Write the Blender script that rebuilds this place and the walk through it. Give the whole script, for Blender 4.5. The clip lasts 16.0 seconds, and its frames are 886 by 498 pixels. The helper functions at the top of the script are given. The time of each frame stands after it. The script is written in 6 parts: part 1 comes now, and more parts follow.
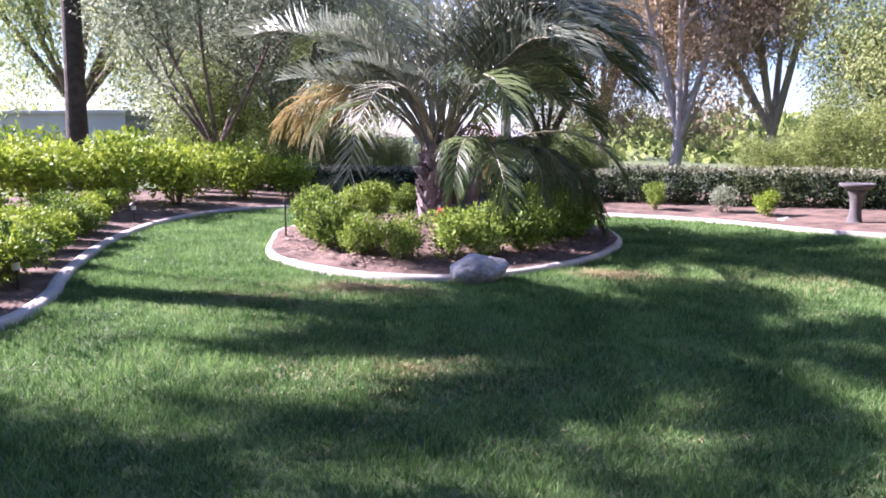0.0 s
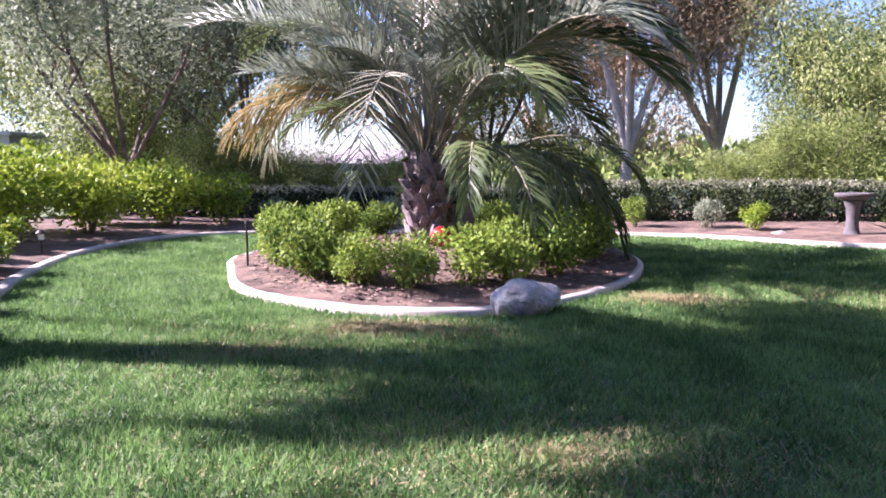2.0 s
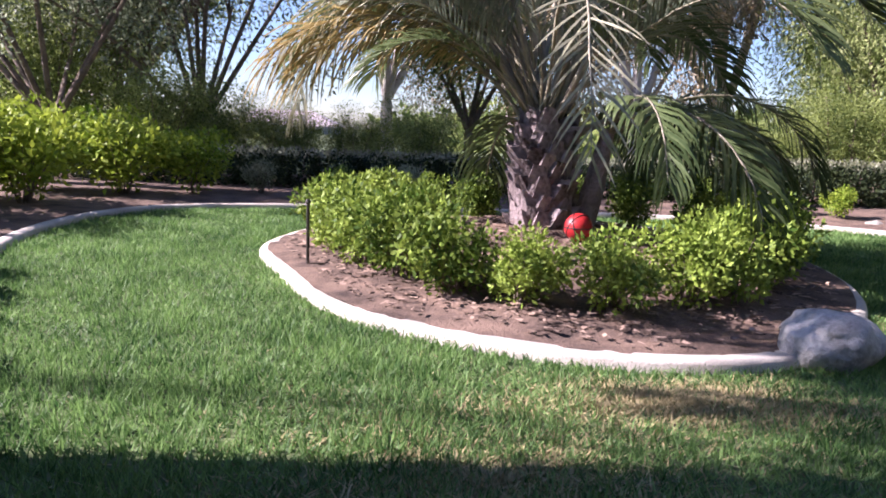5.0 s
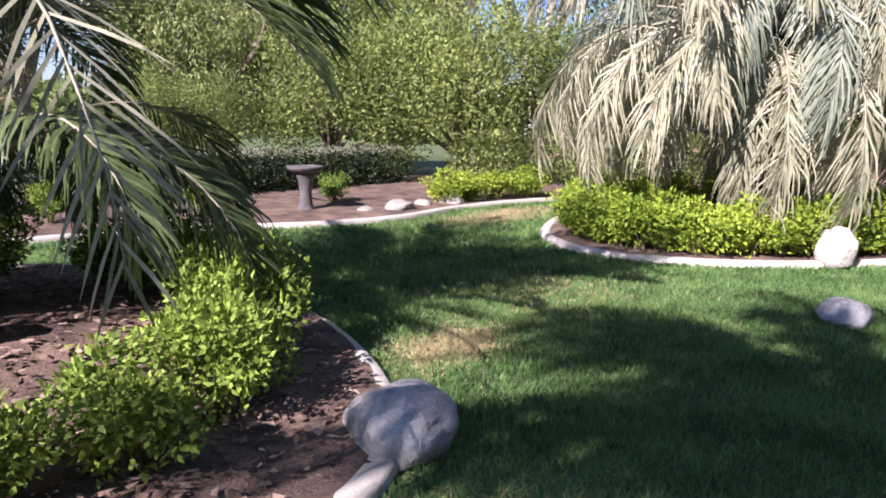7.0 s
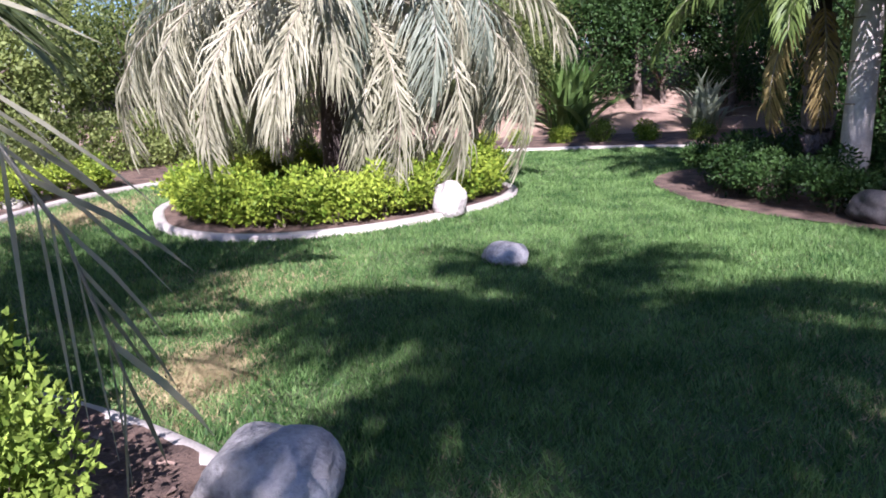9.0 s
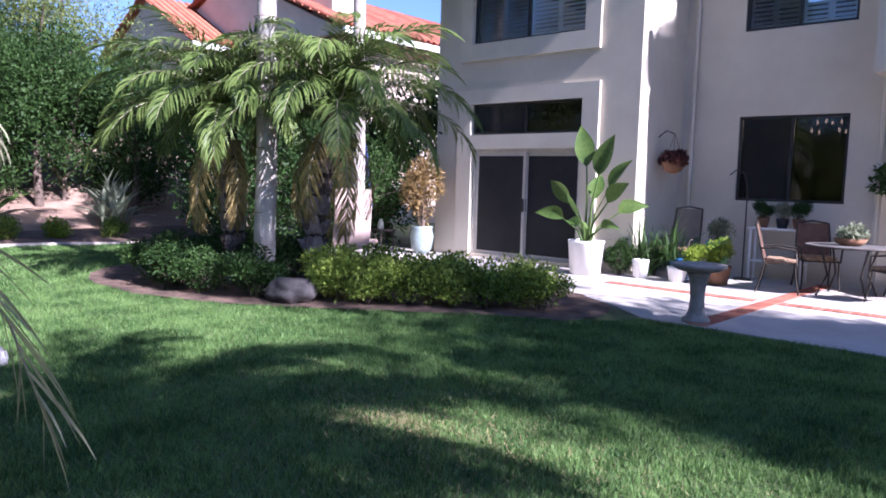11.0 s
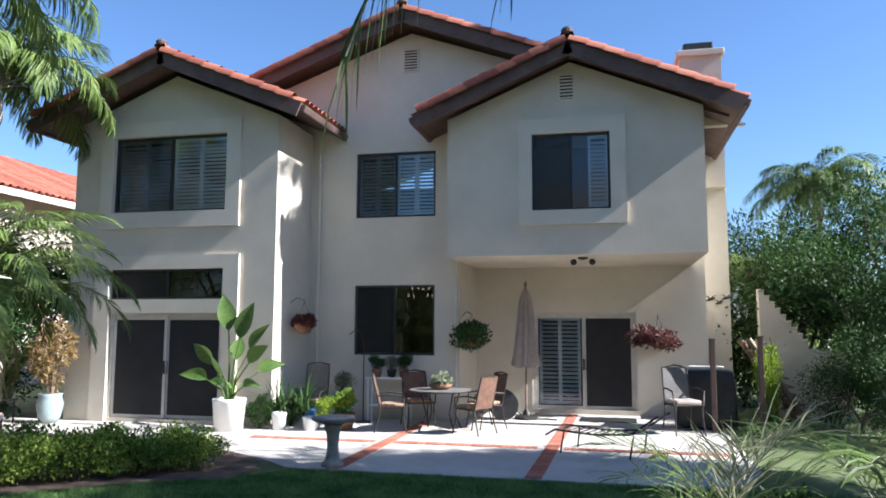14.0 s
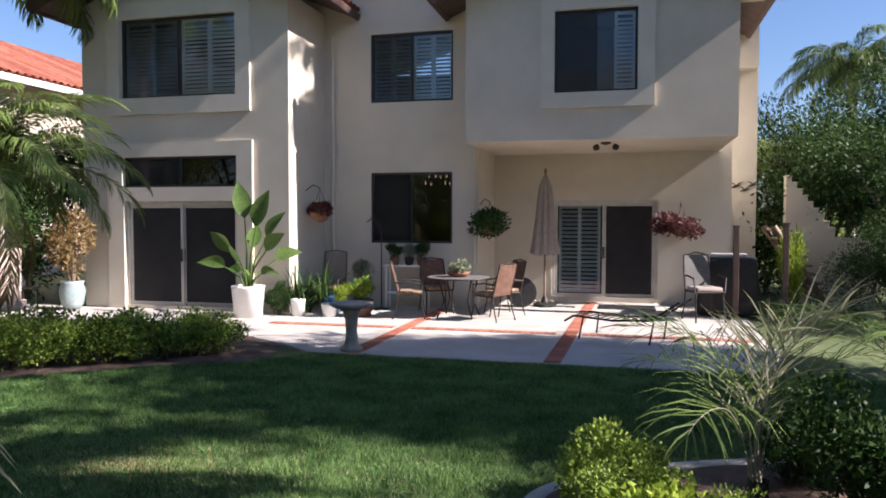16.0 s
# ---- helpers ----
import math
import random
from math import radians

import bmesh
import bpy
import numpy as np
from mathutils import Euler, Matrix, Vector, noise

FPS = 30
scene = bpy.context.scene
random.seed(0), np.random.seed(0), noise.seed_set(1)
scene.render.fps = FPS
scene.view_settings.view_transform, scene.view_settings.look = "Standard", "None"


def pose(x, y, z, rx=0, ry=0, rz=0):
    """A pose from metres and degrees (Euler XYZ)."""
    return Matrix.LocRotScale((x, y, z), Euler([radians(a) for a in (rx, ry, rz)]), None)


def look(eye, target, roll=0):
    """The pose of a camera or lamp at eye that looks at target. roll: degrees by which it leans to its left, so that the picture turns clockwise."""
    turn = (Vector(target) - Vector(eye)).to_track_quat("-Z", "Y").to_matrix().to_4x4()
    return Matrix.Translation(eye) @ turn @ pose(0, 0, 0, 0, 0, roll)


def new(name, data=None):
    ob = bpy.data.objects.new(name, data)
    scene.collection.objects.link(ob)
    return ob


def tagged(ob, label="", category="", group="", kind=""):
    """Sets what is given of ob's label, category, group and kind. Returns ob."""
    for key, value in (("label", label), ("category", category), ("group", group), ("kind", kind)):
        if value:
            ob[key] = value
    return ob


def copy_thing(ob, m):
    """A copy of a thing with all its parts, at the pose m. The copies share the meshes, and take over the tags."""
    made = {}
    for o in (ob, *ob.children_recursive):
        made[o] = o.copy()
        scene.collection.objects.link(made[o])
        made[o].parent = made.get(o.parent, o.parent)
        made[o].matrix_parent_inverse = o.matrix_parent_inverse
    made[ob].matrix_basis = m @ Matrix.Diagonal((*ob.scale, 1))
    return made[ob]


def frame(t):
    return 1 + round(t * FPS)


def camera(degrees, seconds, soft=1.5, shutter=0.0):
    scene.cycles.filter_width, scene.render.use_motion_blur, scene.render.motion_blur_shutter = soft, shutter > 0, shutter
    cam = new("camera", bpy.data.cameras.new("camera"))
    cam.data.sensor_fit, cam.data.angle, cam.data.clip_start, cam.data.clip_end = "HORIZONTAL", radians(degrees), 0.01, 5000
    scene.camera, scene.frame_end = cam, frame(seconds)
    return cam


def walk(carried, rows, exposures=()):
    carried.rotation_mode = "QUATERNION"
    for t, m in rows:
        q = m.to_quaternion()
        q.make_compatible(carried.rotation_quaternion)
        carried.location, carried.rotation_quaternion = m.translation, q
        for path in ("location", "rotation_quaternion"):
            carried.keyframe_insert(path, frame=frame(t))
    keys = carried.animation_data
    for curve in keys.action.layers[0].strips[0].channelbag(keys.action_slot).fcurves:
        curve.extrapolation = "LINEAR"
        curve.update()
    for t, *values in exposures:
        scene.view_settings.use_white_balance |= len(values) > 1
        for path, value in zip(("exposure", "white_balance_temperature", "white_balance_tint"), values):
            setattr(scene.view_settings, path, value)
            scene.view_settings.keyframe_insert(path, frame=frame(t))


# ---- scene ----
cam = camera(62.5, 16.0, soft=1.8)
EXPOSURES = [(0.0, 2.35, 5650, 41), (2.5, 2.25, 5750, 41), (5.5, 1.75, 5900, 33), (8.0, 1.4, 5700, 30), (10.5, 1.55, 5300, 35), (11.5, 1.85, 5350, 32), (12.0, 1.75, 5400, 30), (12.5, 1.9, 5550, 29), (14.5, 1.6, 5600, 11), (16.0, 1.4, 6100, 23)]
PATH = [
    (0, (-4.993, 8.375, 1.269), (-4.534, 6.453, 0.961), 0.4),
    (0.5, (-4.719, 8.15, 1.193), (-4.454, 6.2, 0.834), 1.0),
    (1, (-4.442, 7.83, 1.135), (-4.266, 5.875, 0.754), 2.3),
    (1.5, (-4.088, 7.581, 1.076), (-3.917, 5.607, 0.803), 0.4),
    (2, (-3.746, 7.247, 1.047), (-3.556, 5.27, 0.815), -0.2),
    (2.5, (-3.359, 6.909, 1.025), (-3.017, 4.957, 0.751), 2.3),
    (3, (-2.941, 6.571, 0.962), (-2.585, 4.624, 0.678), 0.8),
    (3.2, (-2.817, 6.452, 0.959), (-2.494, 4.504, 0.642), 1.2),
    (5.3, (-1.911, 5.114, 0.985), (-2.116, 3.15, 0.671), 1.9),
    (5.5, (-1.932, 4.979, 1.045), (-2.265, 3.027, 0.767), 1.7),
    (6, (-1.831, 4.657, 1.14), (-2.801, 2.934, 0.835), -0.1),
    (6.5, (-1.753, 4.246, 1.237), (-3.115, 2.832, 0.859), -1.4),
    (7, (-1.72, 3.825, 1.266), (-3.326, 2.686, 0.913), 1.0),
    (7.5, (-1.611, 3.456, 1.326), (-3.431, 2.737, 0.911), 3.3),
    (8, (-1.711, 3.154, 1.252), (-3.611, 2.678, 0.851), 1.7),
    (10.3, (-1.277, 2.142, 1.403), (-2.946, 3.185, 1.046), -0.8),
    (10.4, (-1.21, 2.102, 1.405), (-2.836, 3.221, 1.079), -0.6),
    (10.5, (-1.128, 2.043, 1.405), (-2.718, 3.222, 1.113), -0.2),
    (11, (-0.885, 1.624, 1.466), (-2.218, 3.103, 1.283), 1.7),
    (11.5, (-0.686, 1.446, 1.442), (-1.706, 3.153, 1.233), 2.5),
    (12, (-0.557, 1.001, 1.539), (-1.245, 2.861, 1.281), 3.0),
    (12.5, (-0.414, 0.725, 1.561), (-0.955, 2.646, 1.439), 3.9),
    (13, (-0.338, 0.397, 1.711), (-0.784, 2.347, 1.685), 1.9),
    (13.5, (-0.408, 0.091, 1.772), (-0.821, 2.045, 1.883), 0.4),
    (14, (-0.438, -0.02, 1.844), (-0.885, 1.918, 2.06), 0.2),
    (14.5, (-0.407, -0.062, 1.833), (-0.899, 1.852, 2.143), -0.2),
    (15, (-0.422, -0.053, 1.825), (-0.905, 1.868, 2.099), 0.2),
    (15.5, (-0.541, 0.17, 1.763), (-1.034, 2.104, 1.898), 0.6),
    (16, (-0.524, 0.26, 1.756), (-1.017, 2.196, 1.678), 0.1),
]
walk(cam, [(t, look(eye, target, roll)) for t, eye, target, roll in PATH], EXPOSURES)

# ---- light ----
world = bpy.data.worlds.new("sky")
scene.world = world
world.use_nodes = True
wn = world.node_tree
sky = wn.nodes.new("ShaderNodeTexSky")
sky.sky_type = "NISHITA"
sky.sun_disc = False
sky.sun_elevation = radians(36)
sky.sun_rotation = math.atan2(0.999, -0.035)
sky.air_density, sky.dust_density, sky.ozone_density = 1.1, 0.3, 5.0
back = next(n for n in wn.nodes if n.type == "BACKGROUND")
back.inputs["Strength"].default_value = 0.058
wn.links.new(sky.outputs[0], back.inputs[0])
sun = new("sun", bpy.data.lights.new("sun", "SUN"))
sun.data.energy, sun.data.angle, sun.data.color = 5.0, radians(0.5), (1.0, 0.93, 0.82)
sun.matrix_world = look((0.999 * 30, -0.035 * 30, math.tan(radians(36)) * 30), (0, 0, 0))


# ---- materials ----
def material(name, dark, light, rough=0.8, scale=6.0, fine=90.0, bump=0.3, metal=0.0, spec=0.4, see=0.0, random_tint=0.0, depth=0.01, island=0.0):
    """A surface between two colours: broad stains and fine grain, relief, and some change from piece to piece."""
    m = bpy.data.materials.new(name)
    m.use_nodes = True
    nt = m.node_tree
    N, L = nt.nodes, nt.links
    p = N["Principled BSDF"]
    tc = N.new("ShaderNodeTexCoord")
    n1, n2 = N.new("ShaderNodeTexNoise"), N.new("ShaderNodeTexNoise")
    for n, s, d in ((n1, scale, 5.0), (n2, fine, 3.0)):
        n.inputs["Scale"].default_value, n.inputs["Detail"].default_value, n.inputs["Roughness"].default_value = s, d, 0.6
        L.new(tc.outputs["Object"], n.inputs["Vector"])
    mixv = N.new("ShaderNodeMath")
    mixv.operation = "MULTIPLY_ADD"
    L.new(n2.outputs[0], mixv.inputs[0])
    mixv.inputs[1].default_value = 0.6
    half = N.new("ShaderNodeMath")
    half.operation = "MULTIPLY_ADD"
    L.new(n1.outputs[0], half.inputs[0])
    half.inputs[1].default_value, half.inputs[2].default_value = 1.3, -0.45
    L.new(half.outputs[0], mixv.inputs[2])
    value = mixv.outputs[0]
    extra = []
    if random_tint:
        extra.append((N.new("ShaderNodeObjectInfo").outputs["Random"], random_tint))
    if island:
        extra.append((N.new("ShaderNodeNewGeometry").outputs["Random Per Island"], island))
    for out, amount in extra:
        a = N.new("ShaderNodeMath")
        a.operation = "MULTIPLY_ADD"
        L.new(out, a.inputs[0])
        a.inputs[1].default_value = amount
        b = N.new("ShaderNodeMath")
        b.operation = "ADD"
        b.inputs[1].default_value = -amount / 2
        L.new(value, b.inputs[0])
        L.new(b.outputs[0], a.inputs[2])
        value = a.outputs[0]
    ramp = N.new("ShaderNodeValToRGB")
    ramp.color_ramp.elements[0].position, ramp.color_ramp.elements[1].position = 0.2, 0.8
    ramp.color_ramp.elements[0].color, ramp.color_ramp.elements[1].color = (*dark, 1), (*light, 1)
    L.new(value, ramp.inputs[0])
    L.new(ramp.outputs[0], p.inputs["Base Color"])
    p.inputs["Roughness"].default_value, p.inputs["Metallic"].default_value = rough, metal
    p.inputs["Specular IOR Level"].default_value = spec
    if bump:
        bp = N.new("ShaderNodeBump")
        bp.inputs["Strength"].default_value, bp.inputs["Distance"].default_value = bump, depth
        L.new(n2.outputs[0], bp.inputs["Height"])
        L.new(bp.outputs[0], p.inputs["Normal"])
    if see:
        tr = N.new("ShaderNodeBsdfTranslucent")
        L.new(ramp.outputs[0], tr.inputs[0])
        mx = N.new("ShaderNodeMixShader")
        mx.inputs[0].default_value = see
        L.new(p.outputs[0], mx.inputs[1])
        L.new(tr.outputs[0], mx.inputs[2])
        L.new(mx.outputs[0], N["Material Output"].inputs[0])
    return m


def leafy(name, dark, light, rough=0.55, see=0.3, island=0.45):
    return material(name, dark, light, rough, 1.2, 25, 0.0, spec=0.2, see=see, island=island, random_tint=0.25)


def glass(name, tint, rough=0.02):
    m = bpy.data.materials.new(name)
    m.use_nodes = True
    N, L = m.node_tree.nodes, m.node_tree.links
    gl, tr, mx = N.new("ShaderNodeBsdfGlossy"), N.new("ShaderNodeBsdfTransparent"), N.new("ShaderNodeMixShader")
    fr = N.new("ShaderNodeFresnel")
    fr.inputs[0].default_value = 1.5
    gl.inputs["Roughness"].default_value = rough
    tr.inputs[0].default_value = (*tint, 1)
    L.new(fr.outputs[0], mx.inputs[0])
    L.new(tr.outputs[0], mx.inputs[1])
    L.new(gl.outputs[0], mx.inputs[2])
    L.new(mx.outputs[0], N["Material Output"].inputs[0])
    return m


M_GROUND = material("soil_and_turf", (0.06, 0.085, 0.03), (0.13, 0.16, 0.06), 0.95, 0.8, 60, 0.6)
M_GRASS = material("grass_blades", (0.036, 0.1, 0.023), (0.225, 0.365, 0.11), 0.55, 2.2, 14, 0.0, spec=0.3, see=0.4, island=0.55)
M_DRY = material("dry_turf", (0.24, 0.2, 0.09), (0.42, 0.34, 0.18), 0.9, 3, 60, 0.5)
M_MULCH = material("bark_mulch", (0.035, 0.022, 0.017), (0.22, 0.145, 0.105), 0.95, 4, 70, 0.7, depth=0.015)
M_CHIP = material("bark_chip", (0.05, 0.03, 0.022), (0.34, 0.235, 0.175), 0.95, 6, 60, 0.3, island=0.8)
M_BANK = material("bank_soil", (0.22, 0.14, 0.10), (0.42, 0.30, 0.22), 0.95, 1.2, 20, 0.8, depth=0.03)
M_CURB = material("curb_concrete", (0.36, 0.32, 0.275), (0.58, 0.53, 0.46), 0.85, 4, 80, 0.4)
M_PATIO = material("patio_concrete", (0.38, 0.35, 0.31), (0.54, 0.5, 0.45), 0.85, 1.2, 70, 0.25)
M_BRICK = material("red_brick", (0.28, 0.09, 0.055), (0.48, 0.19, 0.12), 0.85, 6, 60, 0.5, random_tint=0.5)
M_ROCK = material("pale_granite", (0.20, 0.19, 0.185), (0.56, 0.53, 0.50), 0.85, 7, 40, 0.8, depth=0.02)
M_WHITEROCK = material("white_rock", (0.30, 0.275, 0.24), (0.54, 0.50, 0.45), 0.9, 5, 30, 1.0, depth=0.02)
M_STUCCO = material("cream_stucco", (0.53, 0.48, 0.385), (0.64, 0.58, 0.475), 0.9, 1.0, 55, 0.5, depth=0.006)
M_TRIM = material("trim_stucco", (0.57, 0.52, 0.42), (0.66, 0.605, 0.5), 0.9, 1.5, 55, 0.4, depth=0.005)
M_TILE = material("terracotta_roof", (0.22, 0.062, 0.038), (0.44, 0.165, 0.095), 0.8, 3, 40, 0.3, random_tint=0.5, island=0.5)
M_FASCIA = material("brown_fascia", (0.075, 0.045, 0.038), (0.14, 0.09, 0.075), 0.7, 3, 50, 0.3)
M_BRONZE = material("bronze_frame", (0.018, 0.018, 0.02), (0.04, 0.038, 0.036), 0.45, 6, 60, 0.1, metal=0.3)
M_WHITE = material("white_paint", (0.72, 0.71, 0.68), (0.83, 0.82, 0.79), 0.5, 4, 60, 0.1)
M_ALU = material("door_frame", (0.42, 0.40, 0.36), (0.58, 0.55, 0.50), 0.45, 4, 60, 0.1)
M_SCREEN = material("dark_screen", (0.012, 0.012, 0.014), (0.025, 0.025, 0.027), 0.75, 2, 200, 0.2)
M_ROOM = material("darkened_room", (0.05, 0.04, 0.03), (0.1, 0.08, 0.06), 0.9, 1, 20, 0.1)
M_GLASS = glass("window_glass", (0.86, 0.9, 0.92))
M_DARKGLASS = glass("tinted_glass", (0.06, 0.06, 0.065))
M_BARK = material("tree_bark", (0.09, 0.065, 0.05), (0.25, 0.19, 0.15), 0.95, 5, 30, 1.0, depth=0.04)
M_PALEBARK = material("pale_bark", (0.32, 0.28, 0.25), (0.58, 0.53, 0.48), 0.9, 3, 25, 0.7, depth=0.02)
M_DARKBARK = material("dark_palm_bark", (0.03, 0.022, 0.02), (0.09, 0.07, 0.06), 0.95, 6, 30, 1.0, depth=0.03)
M_BOOT = material("palm_boot", (0.05, 0.035, 0.032), (0.36, 0.29, 0.28), 0.9, 7, 40, 0.9, random_tint=0.5, depth=0.02)
M_BOX = leafy("boxwood_leaf", (0.05, 0.1, 0.012), (0.36, 0.47, 0.08))
M_LIME = leafy("lime_leaf", (0.11, 0.19, 0.015), (0.42, 0.50, 0.06))
# deep green; also carries the shade on shrubs under palms and in the border
M_SHADE = leafy("deep_green_shade_leaf", (0.012, 0.035, 0.008), (0.06, 0.115, 0.028))
# hedge face shade and sunlit top are put into these two leaf colours
M_HEDGESHADE = leafy("hedge_leaf_shaded", (0.012, 0.022, 0.008), (0.055, 0.075, 0.028))
M_HEDGELIT = leafy("hedge_leaf_sunlit", (0.14, 0.15, 0.09), (0.36, 0.36, 0.25))
M_OLIVE = leafy("grey_green_leaf", (0.09, 0.115, 0.065), (0.42, 0.46, 0.32), 0.4, 0.5)
M_TREE = leafy("tree_leaf", (0.05, 0.085, 0.02), (0.36, 0.42, 0.13), 0.45, 0.5)
M_YELLOWTREE = leafy("yellow_green_leaf", (0.2, 0.26, 0.07), (0.62, 0.65, 0.3), 0.5, 0.5)
M_EUC = leafy("eucalyptus_leaf", (0.17, 0.13, 0.07), (0.62, 0.5, 0.32), 0.5, 0.5)
M_RED = leafy("red_leaf", (0.18, 0.02, 0.03), (0.5, 0.08, 0.10))
M_BRONZELEAF = leafy("bronze_leaf", (0.14, 0.09, 0.03), (0.36, 0.25, 0.10))
M_PLUM = leafy("plum_leaf", (0.05, 0.02, 0.02), (0.18, 0.07, 0.06))
M_FROND = leafy("palm_frond_green", (0.055, 0.085, 0.03), (0.19, 0.24, 0.10), 0.38, 0.25, 0.4)
M_FRONDGREY = leafy("palm_frond_grey", (0.10, 0.13, 0.09), (0.31, 0.34, 0.25), 0.38, 0.2, 0.4)
M_FRONDDRY = leafy("palm_frond_dry", (0.2, 0.15, 0.06), (0.5, 0.39, 0.16), 0.55, 0.3, 0.5)
M_FRONDPALE = leafy("palm_frond_pale", (0.19, 0.19, 0.115), (0.50, 0.48, 0.33), 0.5, 0.25, 0.4)
M_FRONDQUEEN = leafy("queen_frond", (0.045, 0.08, 0.018), (0.18, 0.25, 0.065), 0.45, 0.3, 0.4)
M_RACHIS = material("frond_stalk", (0.17, 0.15, 0.1), (0.4, 0.36, 0.26), 0.5, 6, 40, 0.2)
M_BANANA = leafy("paradise_leaf", (0.035, 0.085, 0.018), (0.16, 0.24, 0.065), 0.4, 0.3, 0.4)
M_DARKSTONE = material("dark_cast_stone", (0.05, 0.045, 0.045), (0.14, 0.125, 0.12), 0.9, 9, 60, 0.7)
M_STONE = material("cast_stone", (0.20, 0.18, 0.155), (0.40, 0.365, 0.31), 0.9, 9, 60, 0.7)
M_METAL = material("dark_patio_metal", (0.03, 0.026, 0.022), (0.07, 0.06, 0.05), 0.5, 8, 60, 0.2, metal=0.5)
M_SLING = material("tan_sling", (0.09, 0.045, 0.03), (0.2, 0.11, 0.07), 0.8, 8, 220, 0.3)
M_GREYSLING = material("grey_sling", (0.10, 0.095, 0.09), (0.17, 0.16, 0.15), 0.8, 8, 220, 0.3)
M_CANVAS = material("taupe_canvas", (0.30, 0.25, 0.21), (0.42, 0.36, 0.31), 0.9, 5, 160, 0.3)
M_NAVY = material("navy_canvas", (0.01, 0.015, 0.07), (0.025, 0.035, 0.14), 0.9, 5, 160, 0.3)
M_PINK = material("pink_board", (0.52, 0.38, 0.32), (0.66, 0.51, 0.44), 0.8, 3, 90, 0.2)
M_BLUEPOT = material("grey_blue_glaze", (0.20, 0.27, 0.27), (0.34, 0.41, 0.41), 0.4, 5, 60, 0.1)
M_TERRA = material("brown_basket", (0.14, 0.07, 0.04), (0.30, 0.16, 0.09), 0.9, 8, 60, 0.8)
M_BLACK = material("black_vinyl", (0.01, 0.01, 0.011), (0.03, 0.03, 0.032), 0.5, 5, 60, 0.4)
M_HOSE = material("green_hose", (0.015, 0.03, 0.02), (0.03, 0.055, 0.04), 0.5, 8, 60, 0.2)
M_BALL = material("red_ball", (0.28, 0.012, 0.015), (0.5, 0.03, 0.03), 0.4, 12, 60, 0.2)
M_WOOD = material("weathered_wood", (0.14, 0.10, 0.07), (0.30, 0.22, 0.16), 0.85, 6, 60, 0.5)
M_GREYWALL = material("grey_paint", (0.34, 0.34, 0.38), (0.45, 0.45, 0.49), 0.85, 1, 30, 0.2)
M_PINKWALL = material("neighbour_stucco", (0.50, 0.42, 0.34), (0.64, 0.55, 0.46), 0.9, 1, 40, 0.3)
M_FARROOF = material("far_roof", (0.30, 0.25, 0.24), (0.42, 0.36, 0.34), 0.9, 2, 30, 0.3)
M_TEAL = material("teal_glaze", (0.05, 0.26, 0.24), (0.10, 0.40, 0.36), 0.4, 6, 40, 0.1)
M_BLUE = material("blue_glaze", (0.02, 0.08, 0.22), (0.05, 0.15, 0.35), 0.35, 6, 40, 0.1)


# ---- mesh tools ----
def arrays_mesh(name, V, F, mat, smooth=False):
    """A mesh from arrays of corners and of faces with one count of corners."""
    V, F = np.asarray(V, dtype=np.float32), np.asarray(F, dtype=np.int32)
    me = bpy.data.meshes.new(name)
    n, k = F.shape
    me.vertices.add(len(V))
    me.vertices.foreach_set("co", V.ravel())
    me.loops.add(n * k)
    me.loops.foreach_set("vertex_index", F.ravel())
    me.polygons.add(n)
    me.polygons.foreach_set("loop_start", np.arange(0, n * k, k, dtype=np.int32))
    me.polygons.foreach_set("loop_total", np.full(n, k, dtype=np.int32))
    if smooth:
        me.polygons.foreach_set("use_smooth", np.ones(n, dtype=bool))
    me.update(calc_edges=True)
    me.materials.append(mat)
    return me


def bm_mesh(name, bm, mat, smooth=False):
    me = bpy.data.meshes.new(name)
    if smooth:
        for f in bm.faces:
            f.smooth = True
    bmesh.ops.recalc_face_normals(bm, faces=bm.faces)
    bm.to_mesh(me)
    bm.free()
    me.materials.append(mat)
    return me


def hung(name, me, parent=None, label="", at=None):
    ob = new(name, me)
    if parent:
        ob.parent = parent
    if at is not None:
        ob.matrix_basis = at
    if label:
        ob["label"] = label
    return ob


def part(name, bm, mat, parent=None, label="", smooth=False, at=None):
    return hung(name, bm_mesh(name, bm, mat, smooth), parent, label, at)


def thing(name, label, category, at=None, group="", kind=""):
    ob = new(name)
    if at is not None:
        ob.matrix_basis = at
    return tagged(ob, label, category, group, kind)


def box(bm, x0, x1, y0, y1, z0, z1, bevel=0.0):
    r = bmesh.ops.create_cube(bm, size=1.0, matrix=Matrix.Translation(((x0 + x1) / 2, (y0 + y1) / 2, (z0 + z1) / 2)) @ Matrix.Diagonal((x1 - x0, y1 - y0, z1 - z0, 1)))
    if bevel:
        edges = list({e for v in r["verts"] for e in v.link_edges})
        bmesh.ops.bevel(bm, geom=edges, offset=bevel, segments=2, affect="EDGES", profile=0.6)
    return bm


def boxed(*a, **k):
    return box(bmesh.new(), *a, **k)


def lathe(profile, sides=24):
    """A turned body from (radius, height) pairs."""
    bm = bmesh.new()
    rings = [[bm.verts.new((r * math.cos(2 * math.pi * i / sides), r * math.sin(2 * math.pi * i / sides), z)) for i in range(sides)] for r, z in profile]
    for a, b in zip(rings, rings[1:]):
        for i in range(sides):
            bm.faces.new((a[i], a[(i + 1) % sides], b[(i + 1) % sides], b[i]))
    bm.faces.new(rings[0][::-1])
    bm.faces.new(rings[-1])
    return bm


